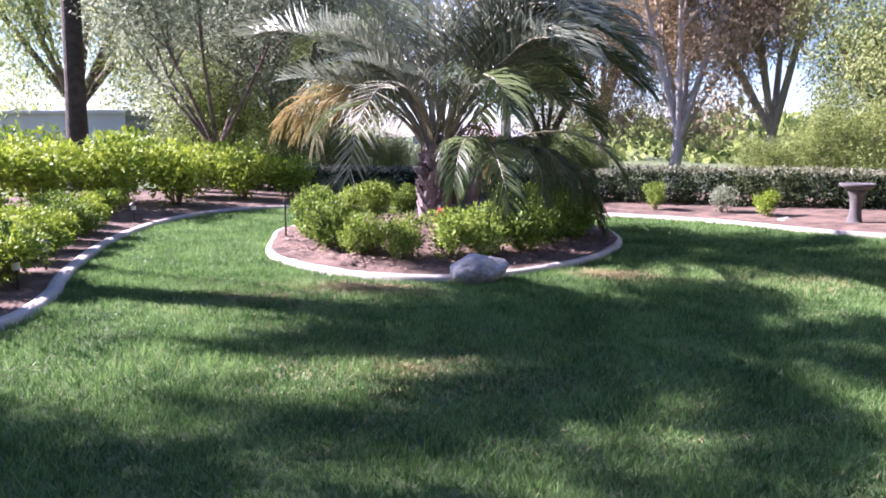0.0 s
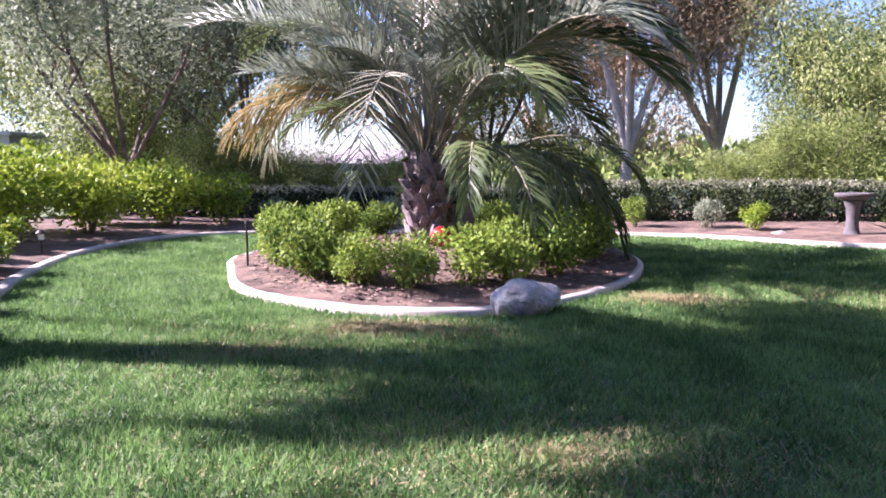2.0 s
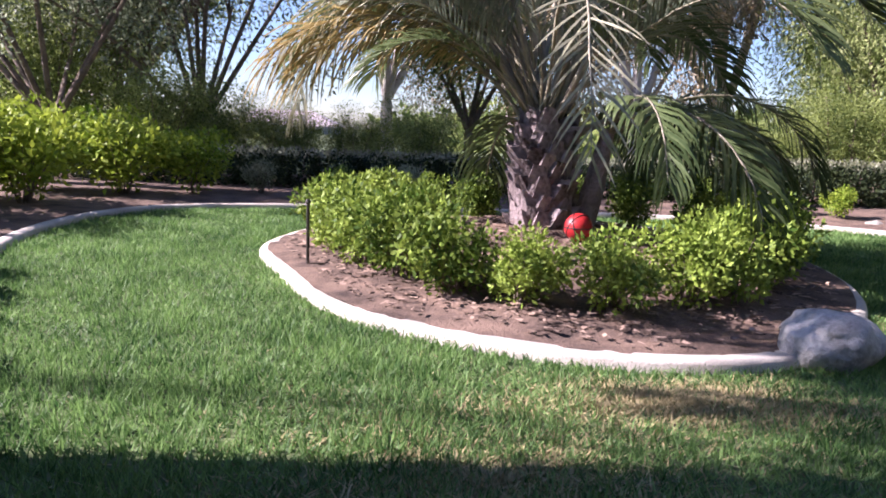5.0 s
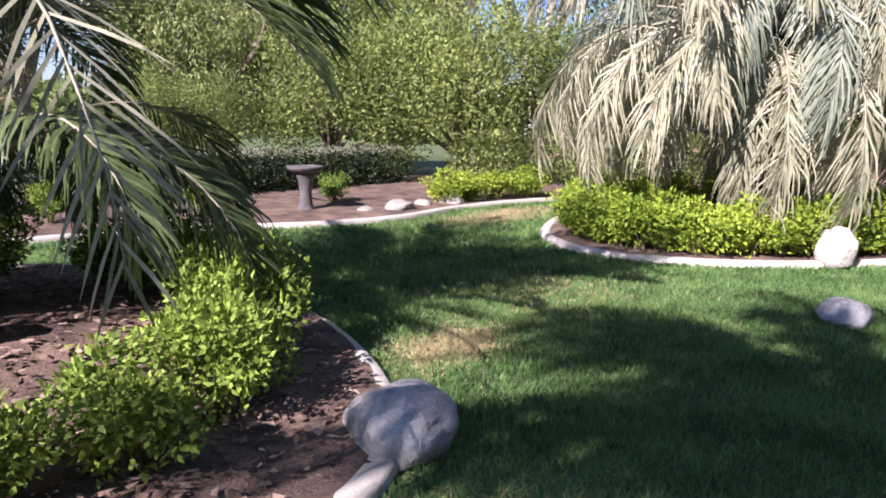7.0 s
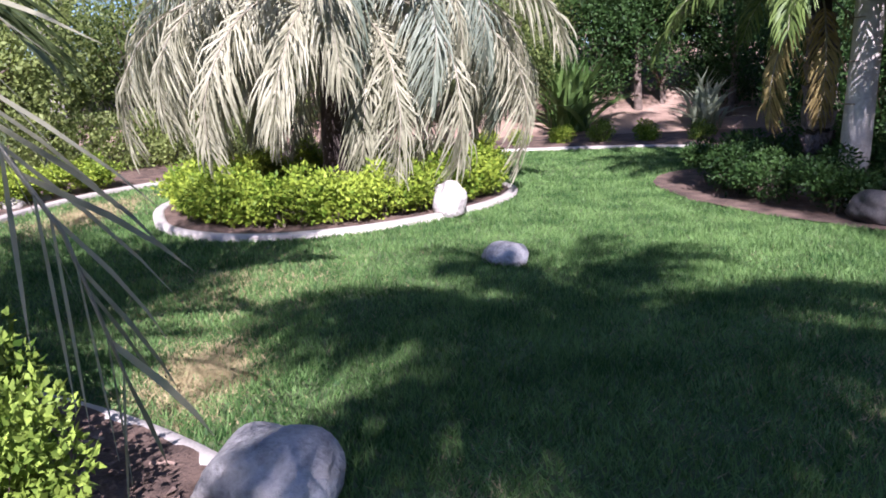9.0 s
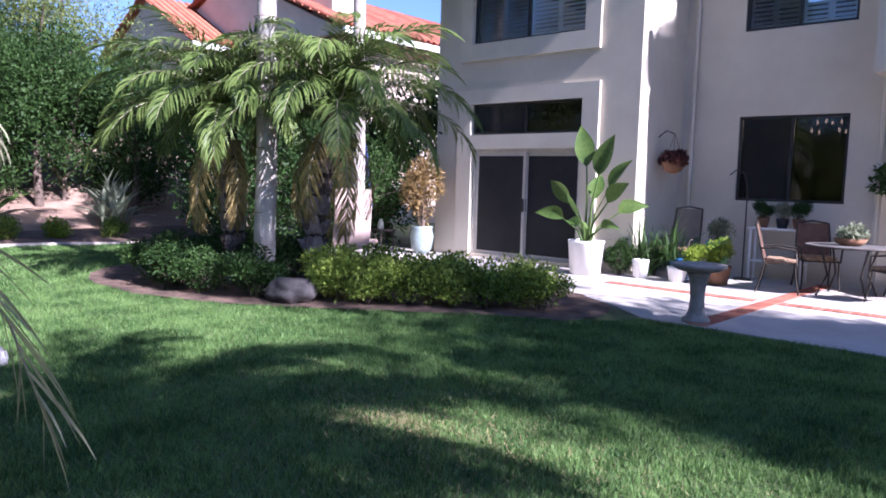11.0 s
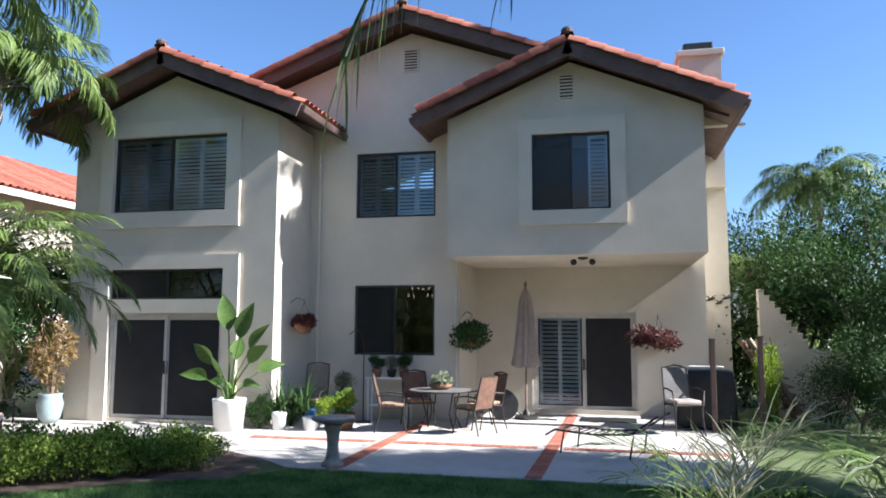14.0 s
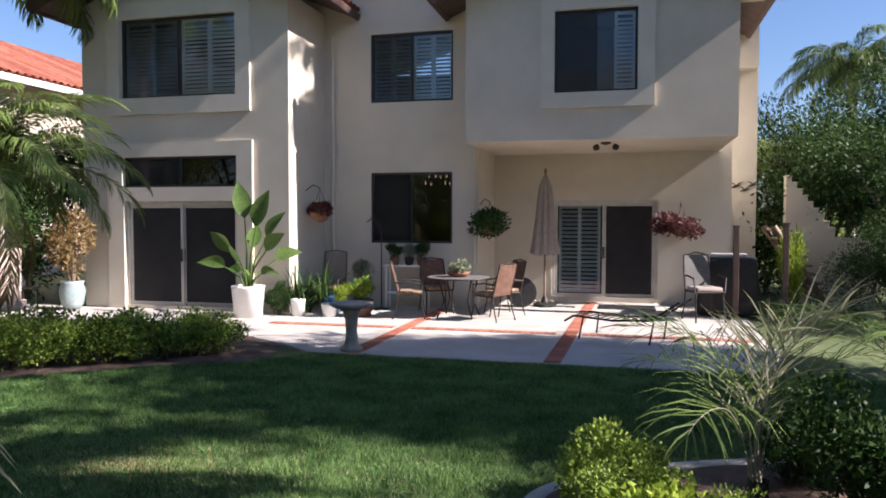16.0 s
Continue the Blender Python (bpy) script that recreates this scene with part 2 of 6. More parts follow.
def tube_arrays(points, radii, sides=6):
    P = np.asarray(points, dtype=float)
    T = np.gradient(P, axis=0)
    T /= np.linalg.norm(T, axis=1)[:, None] + 1e-9
    up = np.tile(np.array([0.0, 0.0, 1.0]), (len(P), 1))
    up[np.abs(T[:, 2]) > 0.9] = (1.0, 0.0, 0.0)
    A = np.cross(T, up)
    A /= np.linalg.norm(A, axis=1)[:, None] + 1e-9
    B = np.cross(A, T)
    ang = np.arange(sides) * 2 * np.pi / sides
    R = np.asarray(radii, dtype=float)[:, None, None]
    V = P[:, None, :] + R * (A[:, None, :] * np.cos(ang)[None, :, None] + B[:, None, :] * np.sin(ang)[None, :, None])
    n = len(P)
    i, j = np.meshgrid(np.arange(n - 1), np.arange(sides), indexing="ij")
    a, b = i * sides + j, i * sides + (j + 1) % sides
    F = np.stack([a, b, b + sides, a + sides], axis=-1).reshape(-1, 4)
    return V.reshape(-1, 3), F


def joined(pieces):
    V, F, k = [], [], 0
    for v, f in pieces:
        V.append(v)
        F.append(f + k)
        k += len(v)
    return np.concatenate(V), np.concatenate(F)


def tube(name, points, radii, mat, parent=None, label="", sides=8):
    if isinstance(radii, (int, float)):
        radii = [radii] * len(points)
    V, F = tube_arrays(points, radii, sides)
    return hung(name, arrays_mesh(name, V, F, mat, True), parent, label)


def spline(pts, closed=False, step=10):
    """A smooth line through plan points."""
    P = [Vector(p) for p in pts]
    n, out = len(P), []
    for i in range(n if closed else n - 1):
        a, b, c, d = (P[(i + k) % n] if closed else P[min(max(i + k, 0), n - 1)] for k in (-1, 0, 1, 2))
        for s in range(step):
            t = s / step
            out.append(0.5 * ((2 * b) + (c - a) * t + (2 * a - 5 * b + 4 * c - d) * t * t + (3 * b - a - 3 * c + d) * t ** 3))
    if not closed:
        out.append(P[-1])
    return out


def inside(X, Y, poly):
    """Which of the points lie in the polygon."""
    hit = np.zeros(X.shape, dtype=bool)
    n = len(poly)
    for i in range(n):
        (x0, y0), (x1, y1) = poly[i][:2], poly[(i + 1) % n][:2]
        if y0 != y1:
            hit ^= ((y0 > Y) != (y1 > Y)) & (X < (x1 - x0) * (Y - y0) / (y1 - y0) + x0)
    return hit


# ---- foliage tools ----
def leaf_arrays(rng, n, blobs, length, width, shell=0.28, hang=0.0):
    """n folded leaves in and round the blobs (x, y, z, rx, ry, rz)."""
    Bl = np.array(blobs, dtype=float)
    w = (Bl[:, 3] * Bl[:, 4] * Bl[:, 5]) ** (2 / 3)
    pick = rng.choice(len(Bl), n, p=w / w.sum())
    d = rng.normal(size=(n, 3))
    d /= np.linalg.norm(d, axis=1)[:, None]
    r = 1 - np.abs(rng.normal(size=n)) * shell + rng.normal(size=n) * 0.06
    C = Bl[pick, :3] + d * Bl[pick, 3:] * np.clip(r, 0.05, 1.2)[:, None]
    ax = d * 0.6 + rng.normal(size=(n, 3)) * 0.65
    ax[:, 2] += 0.25 - hang * 2.0
    ax /= np.linalg.norm(ax, axis=1)[:, None]
    side = np.cross(ax, d * 0.9 + rng.normal(size=(n, 3)) * 0.5 + np.array([0.0, 0.0, 0.25]))
    side /= np.linalg.norm(side, axis=1)[:, None] + 1e-9
    nrm = np.cross(ax, side)
    size = rng.uniform(0.65, 1.3, n)[:, None]
    l, s = ax * length * size, side * width * 0.5 * size
    V = np.stack([C, C + l * 0.45 + s + nrm * width * 0.18, C + l, C + l * 0.45 - s + nrm * width * 0.18], axis=1).reshape(-1, 3)
    F = np.arange(n * 4).reshape(-1, 4)
    return V, F


def leaves(name, rng, n, blobs, length, width, mat, **k):
    return arrays_mesh(name, *leaf_arrays(rng, n, blobs, length, width, **k), mat)


def lumps(rng, n, cx, cy, cz, rx, ry, rz, small=0.45):
    """Uneven lobes of a crown or bush."""
    out = []
    for i in range(n):
        d = rng.normal(size=3)
        d /= np.linalg.norm(d)
        k = rng.uniform(0.35, 0.8)
        s = rng.uniform(0.7, 1.25) * small
        out.append((cx + d[0] * rx * k, cy + d[1] * ry * k, cz + d[2] * rz * k, rx * s, ry * s, rz * s))
    return out


def twigs(rng, n, spread, height, r=0.006):
    pieces = []
    for i in range(n):
        a, k = rng.uniform(0, 2 * math.pi), rng.uniform(0.2, 1.0)
        e = np.array([math.cos(a) * spread * k, math.sin(a) * spread * k, height * rng.uniform(0.6, 0.95)])
        pieces.append(tube_arrays([(0.04 * math.cos(a), 0.04 * math.sin(a), -0.02), e * (0.4, 0.4, 0.5), e], [r * 1.6, r, r * 0.4], 4))
    return joined(pieces)


def bush_meshes(rng, tag, mat, n, length, width, rx, rz, count=3, lobes=9):
    out = []
    for i in range(count):
        b = lumps(rng, lobes, 0, 0, rz * 0.62, rx, rx, rz * 0.5, 0.42) + [(0, 0, rz * 0.45, rx * 0.72, rx * 0.72, rz * 0.4)]
        out.append((leaves(tag, rng, n, b, length, width, mat), arrays_mesh("twigs", *twigs(rng, 14, rx * 0.6, rz * 0.8), M_BARK)))
    return out


def bush(meshes, k, x, y, z, s, sz, label, category="bush", group="", name="bush", turn=0.0):
    t = thing(name, label, category, Matrix.Translation((x, y, z)) @ Matrix.Rotation(turn, 4, "Z") @ Matrix.Diagonal((s, s, sz, 1)), group)
    a, b = meshes[k % len(meshes)]
    hung("foliage", a, t)
    hung("stem", b, t)["kind"] = "stuff"
    return t


def frond_arrays(rng, L, a0, a1, pairs, leaf, droop, open_angle=60, start=0.22, vee=0.35, width=0.016, r=0.018, messy=0.1):
    """A feather frond that leaves the origin along +x at a0 degrees and arches over to a1; (stalk, leaflets) as arrays."""
    n = 14
    s = np.linspace(0, 1, n)
    ang = np.radians(a0 + (a1 - a0) * s ** 1.25)
    step = L / (n - 1)
    x = np.concatenate([[0], np.cumsum(np.cos(ang[:-1]) * step)])
    z = np.concatenate([[0], np.cumsum(np.sin(ang[:-1]) * step)])
    y = np.cumsum(rng.normal(size=n) * 0.004 * L)
    P = np.stack([x, y - y[0], z], axis=1)
    stalk = tube_arrays(P, r * (1 - 0.85 * s), 5)
    V, F = [], []
    u = np.linspace(start, 0.995, pairs)
    for side in (-1, 1):
        q = np.clip(u + rng.normal(size=pairs) * 0.004, 0, 1)
        B = np.stack([np.interp(q, s, P[:, i]) for i in range(3)], axis=1)
        a = np.interp(q, s, ang)
        T = np.stack([np.cos(a), np.zeros(pairs), np.sin(a)], axis=1)
        Nn = np.stack([-np.sin(a), np.zeros(pairs), np.cos(a)], axis=1)
        o = np.radians(open_angle * (1 - 0.55 * q) + rng.normal(size=pairs) * 90 * messy * 0.5)
        S = np.array([0, side, 0.0])[None, :]
        D = T * np.cos(o)[:, None] + S * np.sin(o)[:, None] + Nn * (vee + rng.normal(size=pairs) * messy)[:, None]
        D /= np.linalg.norm(D, axis=1)[:, None]
        ll = leaf * (0.45 + 0.75 * np.sin(np.pi * np.clip(0.15 + 0.8 * (q - start) / (1 - start), 0, 1))) * rng.uniform(0.85, 1.12, pairs)
        down = np.array([0, 0, -1.0])[None, :]
        dr = droop * rng.uniform(0.6, 1.4, pairs)[:, None]
        p1 = B + D * (ll * 0.45)[:, None] + down * dr * (ll * 0.12)[:, None]
        D2 = D + down * dr * 1.2
        D2 /= np.linalg.norm(D2, axis=1)[:, None]
        p2 = p1 + D2 * (ll * 0.32)[:, None]
        D3 = D2 + down * dr * 1.4
        D3 /= np.linalg.norm(D3, axis=1)[:, None]
        p3 = p2 + D3 * (ll * 0.25)[:, None]
        W = np.cross(D, T)
        W = np.cross(W, D)
        W /= np.linalg.norm(W, axis=1)[:, None] + 1e-9
        w = width * np.ones((pairs, 1))
        V.append(np.stack([B - W * w * 0.35, B + W * w * 0.35, p1 - W * w * 0.5, p1 + W * w * 0.5, p2 - W * w * 0.36, p2 + W * w * 0.36, p3 - W * w * 0.05, p3 + W * w * 0.05], axis=1).reshape(-1, 3))
        k = np.arange(pairs)[:, None] * 8 + (0 if side < 0 else pairs * 8)
        F.append(np.concatenate([k + np.array([0, 1, 3, 2]), k + np.array([2, 3, 5, 4]), k + np.array([4, 5, 7, 6])]))
    return stalk, (np.concatenate(V), np.concatenate(F))


def frond_kind(rng, tag, mat, **k):
    stalk, lv = frond_arrays(rng, **k)
    return arrays_mesh(tag + "_stalk", *stalk, M_RACHIS, True), arrays_mesh(tag, *lv, mat)


def add_frond(palm, kind, base, azimuth, tilt=0.0, scale=1.0, roll=0.0):
    f = hung("frond", kind[1], palm, "", Matrix.Translation(base) @ Matrix.Rotation(azimuth, 4, "Z") @ Matrix.Rotation(-tilt, 4, "Y") @ Matrix.Rotation(roll, 4, "X") @ Matrix.Scale(scale, 4))
    hung("stalk", kind[0], f)
    return f


def booted_trunk(palm, rng, height, r0, r1, rings, per, mat_core, lean=(0, 0), bulk=1.0):
    """A palm trunk set with the stubs of old fronds, spiralling upwards."""
    pts = [(lean[0] * (z / height) ** 2, lean[1] * (z / height) ** 2, z) for z in np.linspace(-0.1, height, 9)]
    tube("trunk", pts, np.linspace(r0, r1, 9), mat_core, palm, sides=16)
    bm = bmesh.new()
    a = [bm.verts.new(v) for v in ((-0.12, 0.0, -0.06), (0.12, 0.0, -0.06), (0.06, 0.01, 0.13), (-0.06, 0.01, 0.13), (-0.09, 0.05, -0.03), (0.09, 0.05, -0.03), (0.032, 0.085, 0.17), (-0.036, 0.08, 0.155))]
    for f in ((0, 1, 5, 4), (4, 5, 6, 7), (7, 6, 2, 3), (1, 2, 6, 5), (0, 4, 7, 3), (0, 3, 2, 1)):
        bm.faces.new([a[i] for i in f])
    stub = bm_mesh("boot", bm, M_BOOT)
    for i in range(rings):
        z = 0.02 + (height - 0.1) * i / rings
        k = z / height
        r = (r0 + (r1 - r0) * k) * 0.93
        for j in range(per):
            az = 2 * math.pi * (j + 0.5 * (i % 2)) / per + rng.uniform(-0.12, 0.12)
            hung("boot", stub, palm, "", Matrix.Translation((lean[0] * k * k, lean[1] * k * k, z)) @ Matrix.Rotation(az, 4, "Z") @ Matrix.Translation((0, r - 0.03, 0)) @ Matrix.Rotation(rng.uniform(-0.3, 0.1) * bulk, 4, "X") @ Matrix.Diagonal((rng.uniform(0.75, 1.1), rng.uniform(0.8, 1.25) * bulk, rng.uniform(0.8, 1.2), 1)))


def limbs(rng, height, r0, n=6, spread=1.2, fork=0.35, wander=0.15):
    """Trunk and limbs as (points, radii), and the tips."""
    trunk = [np.array([0, 0, -0.2]), np.array([rng.normal() * wander, rng.normal() * wander, height * fork])]
    out, tips = [([trunk[0], (trunk[0] + trunk[1]) / 2 + rng.normal(size=3) * wander * 0.3, trunk[1]], [r0, r0 * 0.85, r0 * 0.72])], []
    for i in range(n):
        a = 2 * math.pi * i / n + rng.uniform(-0.5, 0.5)
        sp = spread * rng.uniform(0.5, 1.1)
        e = np.array([math.cos(a) * sp, math.sin(a) * sp, height * rng.uniform(0.7, 0.98)])
        m = (trunk[1] + e) / 2 + rng.normal(size=3) * wander + np.array([math.cos(a), math.sin(a), 0]) * sp * 0.15
        out.append(([trunk[1], m, e], [r0 * 0.5, r0 * 0.3, r0 * 0.1]))
        tips.append(e)
        for j in range(2):
            e2 = m + (e - m) * 0.5 + rng.normal(size=3) * np.array([0.5, 0.5, 0.35]) * spread * 0.5
            out.append(([m, (m + e2) / 2 + rng.normal(size=3) * 0.06, e2], [r0 * 0.25, r0 * 0.15, r0 * 0.06]))
            tips.append(e2)
    return out, tips


def tree_meshes(rng, tag, height, r0, crown, leaf_mat, bark, n, length, width, limbs_n=6, fork=0.35, hang=0.0, lobe=0.55, low=0.0):
    L, tips = limbs(rng, height, r0, limbs_n, crown, fork)
    wood = arrays_mesh("trunk", *joined([tube_arrays(p, r, 7) for p, r in L]), bark, True)
    bl = []
    for t in tips:
        s = rng.uniform(0.6, 1.2) * lobe
        bl.append((t[0], t[1], t[2], crown * s, crown * s, crown * s * 0.8))
        if hang:
            bl.append((t[0] * 1.15, t[1] * 1.15, t[2] - crown * s * 0.9, crown * s * 0.6, crown * s * 0.6, crown * s))
    if low:
        for i in range(int(low)):
            a = rng.uniform(0, 2 * math.pi)
            bl.append((math.cos(a) * crown * 0.8, math.sin(a) * crown * 0.8, height * rng.uniform(0.2, 0.6), crown * 0.4, crown * 0.4, crown * 0.45))
    return wood, leaves(tag, rng, n, bl, length, width, leaf_mat, shell=0.4, hang=hang)


def tree(meshes, x, y, z, s, turn, label, group="", category="tree", name="tree"):
    t = thing(name, label, category, Matrix.Translation((x, y, z)) @ Matrix.Rotation(turn, 4, "Z") @ Matrix.Scale(s, 4), group)
    hung("trunk", meshes[0], t)
    hung("crown", meshes[1], t)
    return t

# ---- ground, beds, curbs ----
rng = np.random.default_rng(7)
ISLAND = spline([(-0.8, -0.5), (-1.1, 0.55), (-1.58, 1.55), (-2.32, 2.13), (-3.08, 2.34), (-3.76, 2.14), (-4.42, 1.4), (-4.86, 0.45), (-5.0, -0.7), (-4.6, -2.0), (-3.6, -2.75), (-2.4, -2.75), (-1.3, -2.0)], True)
EAST = spline([(5.0, 6.4), (2.0, 6.15), (0.6, 5.85), (-0.35, 5.45), (-0.95, 4.95), (-1.08, 4.45), (-0.78, 3.75), (-0.28, 3.0), (0.42, 1.75), (0.95, 0.5), (1.3, -0.9), (1.25, -2.2), (0.7, -3.05), (-0.6, -3.5), (-2.6, -3.6), (-4.7, -3.55), (-6.4, -3.1), (-7.6, -2.3), (-8.8, -1.9), (-10.4, -1.9), (-12.2, -1.4), (-14.4, 0.2), (-15.8, 2.4), (-16.1, 4.6), (-16.1, 6.8), (-15.5, 8.6), (-15.2, 11.0)], False)
WEST = spline([(-9.15, 0.0), (-8.45, 0.5), (-8.15, 1.2), (-8.32, 1.95), (-8.75, 2.62), (-9.3, 3.2), (-10.1, 3.68), (-11.0, 3.8), (-12.3, 3.2), (-12.7, 1.8), (-12.0, 0.4), (-10.5, -0.3)], True)
NORTH = spline([(-5.0, 8.45), (-5.7, 7.98), (-6.3, 7.5), (-7.1, 6.85), (-8.0, 6.2), (-9.4, 5.65), (-11.0, 5.7), (-12.2, 6.6), (-12.6, 8.4), (-12.2, 10.6), (-9.5, 10.9), (-6.6, 10.3), (-5.3, 9.6)], True)

bm = bmesh.new()
bmesh.ops.create_grid(bm, x_segments=60, y_segments=60, size=400)
tagged(part("ground", bm, M_GROUND), "short green turf and soil spreading to the distance", "ground", kind="structure")


def curb(name, line, closed, label):
    """A poured concrete edging with a rounded top along a plan line."""
    prof = [(-0.062, -0.04), (-0.06, 0.042), (-0.045, 0.058), (0.0, 0.062), (0.045, 0.058), (0.06, 0.042), (0.062, -0.04)]
    n = len(line)
    V, F = [], []
    for i, p in enumerate(line):
        a, b = (line[i - 1], line[(i + 1) % n]) if closed else (line[max(i - 1, 0)], line[min(i + 1, n - 1)])
        t = (b - a).normalized()
        for u, z in prof:
            V.append((p.x - t.y * u, p.y + t.x * u, z))
    k = len(prof)
    for i in range(n if closed else n - 1):
        for j in range(k - 1):
            a, b = i * k + j, ((i + 1) % n) * k + j
            F.append((a, b, b + 1, a + 1))
    tagged(hung(name, arrays_mesh(name, V, F, M_CURB, True)), label, "curb", kind="structure")


curb("curb_island", ISLAND, True, "pale poured concrete curb ringing the palm island")
curb("curb_east", EAST, False, "pale concrete curb winding along the planted border")
curb("curb_west", WEST, True, "pale concrete curb round the shaggy palm bed")


def bed(name, line, mat, label, rise=0.05, mound=None):
    """Soil inside a closed line, heaped towards a middle."""
    n = len(line)
    cx, cy = (sum(p.x for p in line) / n, sum(p.y for p in line) / n)
    V, F = [], []
    R = 12
    for r in range(R + 1):
        k = r / R
        for p in line:
            x, y = cx + (p.x - cx) * k, cy + (p.y - cy) * k
            z = rise + 0.012 * noise.noise((x * 3, y * 3, 0)) + 0.02 * noise.noise((x * 9, y * 9, 4))
            if mound:
                z += mound[3] * math.exp(-((x - mound[0]) ** 2 + (y - mound[1]) ** 2) / mound[2] ** 2)
            V.append((x, y, z))
    for r in range(R):
        for i in range(n):
            a, b = r * n + i, r * n + (i + 1) % n
            F.append((a, b, b + n, a + n))
    tagged(hung(name, arrays_mesh(name, V, F, mat, True)), label, "bed", kind="structure")


bed("bed_island", ISLAND, M_MULCH, "bark mulch heaped round the palm trunk", 0.045, (-2.95, -0.3, 1.4, 0.27))
bed("bed_west", WEST, M_MULCH, "mulched bed under the shaggy palm", 0.045)
bed("bed_north", NORTH, M_MULCH, "mulched bed beside the patio", 0.02)
# the border outside the east curb: a strip of mulch that follows the line
V, F = [], []
n = len(EAST)
for i, p in enumerate(EAST):
    a, b = EAST[max(i - 1, 0)], EAST[min(i + 1, n - 1)]
    t = (b - a).normalized()
    for j, u in enumerate((0.0, 0.6, 1.4, 2.6, 4.5)):
        V.append((p.x - t.y * u * 0.85, p.y + t.x * u * 0.85, 0.045 + 0.03 * j + 0.02 * noise.noise((p.x * 4, p.y * 4, j))))
for i in range(n - 1):
    for j in range(4):
        a = i * 5 + j
        F.append((a, a + 5, a + 6, a + 1))
tagged(hung("bed_border", arrays_mesh("bed_border", V, F, M_MULCH, True)), "mulch and bare soil along the garden border", "bed", kind="structure")

# loose bark chips over the island's soil
g = np.random.default_rng(17)
poly = [(p.x, p.y) for p in ISLAND]
X, Y = g.uniform(-5.0, -0.8, 5200), g.uniform(-2.7, 2.4, 5200)
keep = inside(X, Y, [(-2.95 + (x + 2.95) * 0.95, -0.2 + (y + 0.2) * 0.95) for x, y in poly])
X, Y = X[keep], Y[keep]
n = len(X)
Z = 0.062 + 0.27 * np.exp(-((X + 2.95) ** 2 + (Y + 0.3) ** 2) / 1.96)
a, l, w = g.uniform(0, 6.283, n), g.uniform(0.012, 0.035, n), g.uniform(0.005, 0.013, n)
ux, uy = np.cos(a) * l, np.sin(a) * l
vx, vy = -np.sin(a) * w, np.cos(a) * w
lift = g.uniform(0.0, 0.014, (4, n))
V = np.stack([np.stack([X + p * ux + q * vx, Y + p * uy + q * vy, Z + lift[k]], axis=1) for k, (p, q) in enumerate(((-1, -1), (1, -1), (0.8, 1), (-0.9, 1)))], axis=1).reshape(-1, 3)
tagged(hung("bark_chips", arrays_mesh("bark_chips", V, np.arange(n * 4).reshape(-1, 4), M_CHIP)), "brown bark chips and litter on the soil", "mulch", kind="stuff")

# soil bank rising behind the western border, and a wooded slope on the east side
def slope(name, x0, x1, y0, y1, height, mat, label, nx=30, ny=30):
    V, F = [], []
    for i in range(nx + 1):
        for j in range(ny + 1):
            u, v = i / nx, j / ny
            x, y = x0 + (x1 - x0) * u, y0 + (y1 - y0) * v
            k = u * u * (3 - 2 * u)
            V.append((x, y, -0.06 + height * k + 0.25 * k * noise.noise((x * 0.5, y * 0.5, 1)) + 0.05 * noise.noise((x * 2, y * 2, 2))))
    for i in range(nx):
        for j in range(ny):
            a = i * (ny + 1) + j
            F.append((a, a + ny + 1, a + ny + 2, a + 1))
    tagged(hung(name, arrays_mesh(name, V, F, mat, True)), label, "bank", kind="structure")


slope("bank_west", -16.6, -27.0, -6.0, 14.0, 2.6, M_BANK, "reddish bare soil bank behind the lawn")
slope("bank_east", 5.0, 16.0, 4.0, 34.0, 4.0, M_MULCH, "shaded soil slope under trees")

# dry patches where the turf is worn at the island's edge
def dry_patch(x, y, rx, ry, n):
    """Short straw-coloured blades and thatch, thinning out towards the rim."""
    g = np.random.default_rng(int(abs(x) * 100))
    r, a = np.abs(g.normal(size=n)) * 0.55, g.uniform(0, 2 * np.pi, n)
    X, Y = x + rx * r * np.cos(a) * (1 + 0.25 * np.sin(3 * a)), y + ry * r * np.sin(a)
    b, w = g.uniform(0, 2 * np.pi, n), g.uniform(0.003, 0.006, n)
    V = np.empty((n, 3, 3), dtype=np.float32)
    V[:, 0] = np.stack([X - np.cos(b) * w, Y - np.sin(b) * w, np.full(n, 0.001)], axis=1)
    V[:, 1] = np.stack([X + np.cos(b) * w, Y + np.sin(b) * w, np.full(n, 0.001)], axis=1)
    V[:, 2] = np.stack([X + g.normal(size=n) * 0.03, Y + g.normal(size=n) * 0.03, g.uniform(0.012, 0.036, n)], axis=1)
    tagged(hung("worn_patch", arrays_mesh("worn_patch", V.reshape(-1, 3), np.arange(n * 3).reshape(-1, 3), M_DRY)), "dry straw-coloured worn patch of lawn", "lawn patch", "worn patches", "structure")


for spot in ((-4.98, 1.6, 0.5, 0.28, 9000), (-3.0, 2.76, 0.8, 0.3, 8000), (-10.0, -1.1, 1.7, 0.55, 14000), (-3.9, 4.7, 2.2, 1.2, 7000), (-6.6, 1.4, 1.8, 1.2, 5000), (-2.2, 3.4, 1.3, 0.8, 5000)):
    dry_patch(*spot)

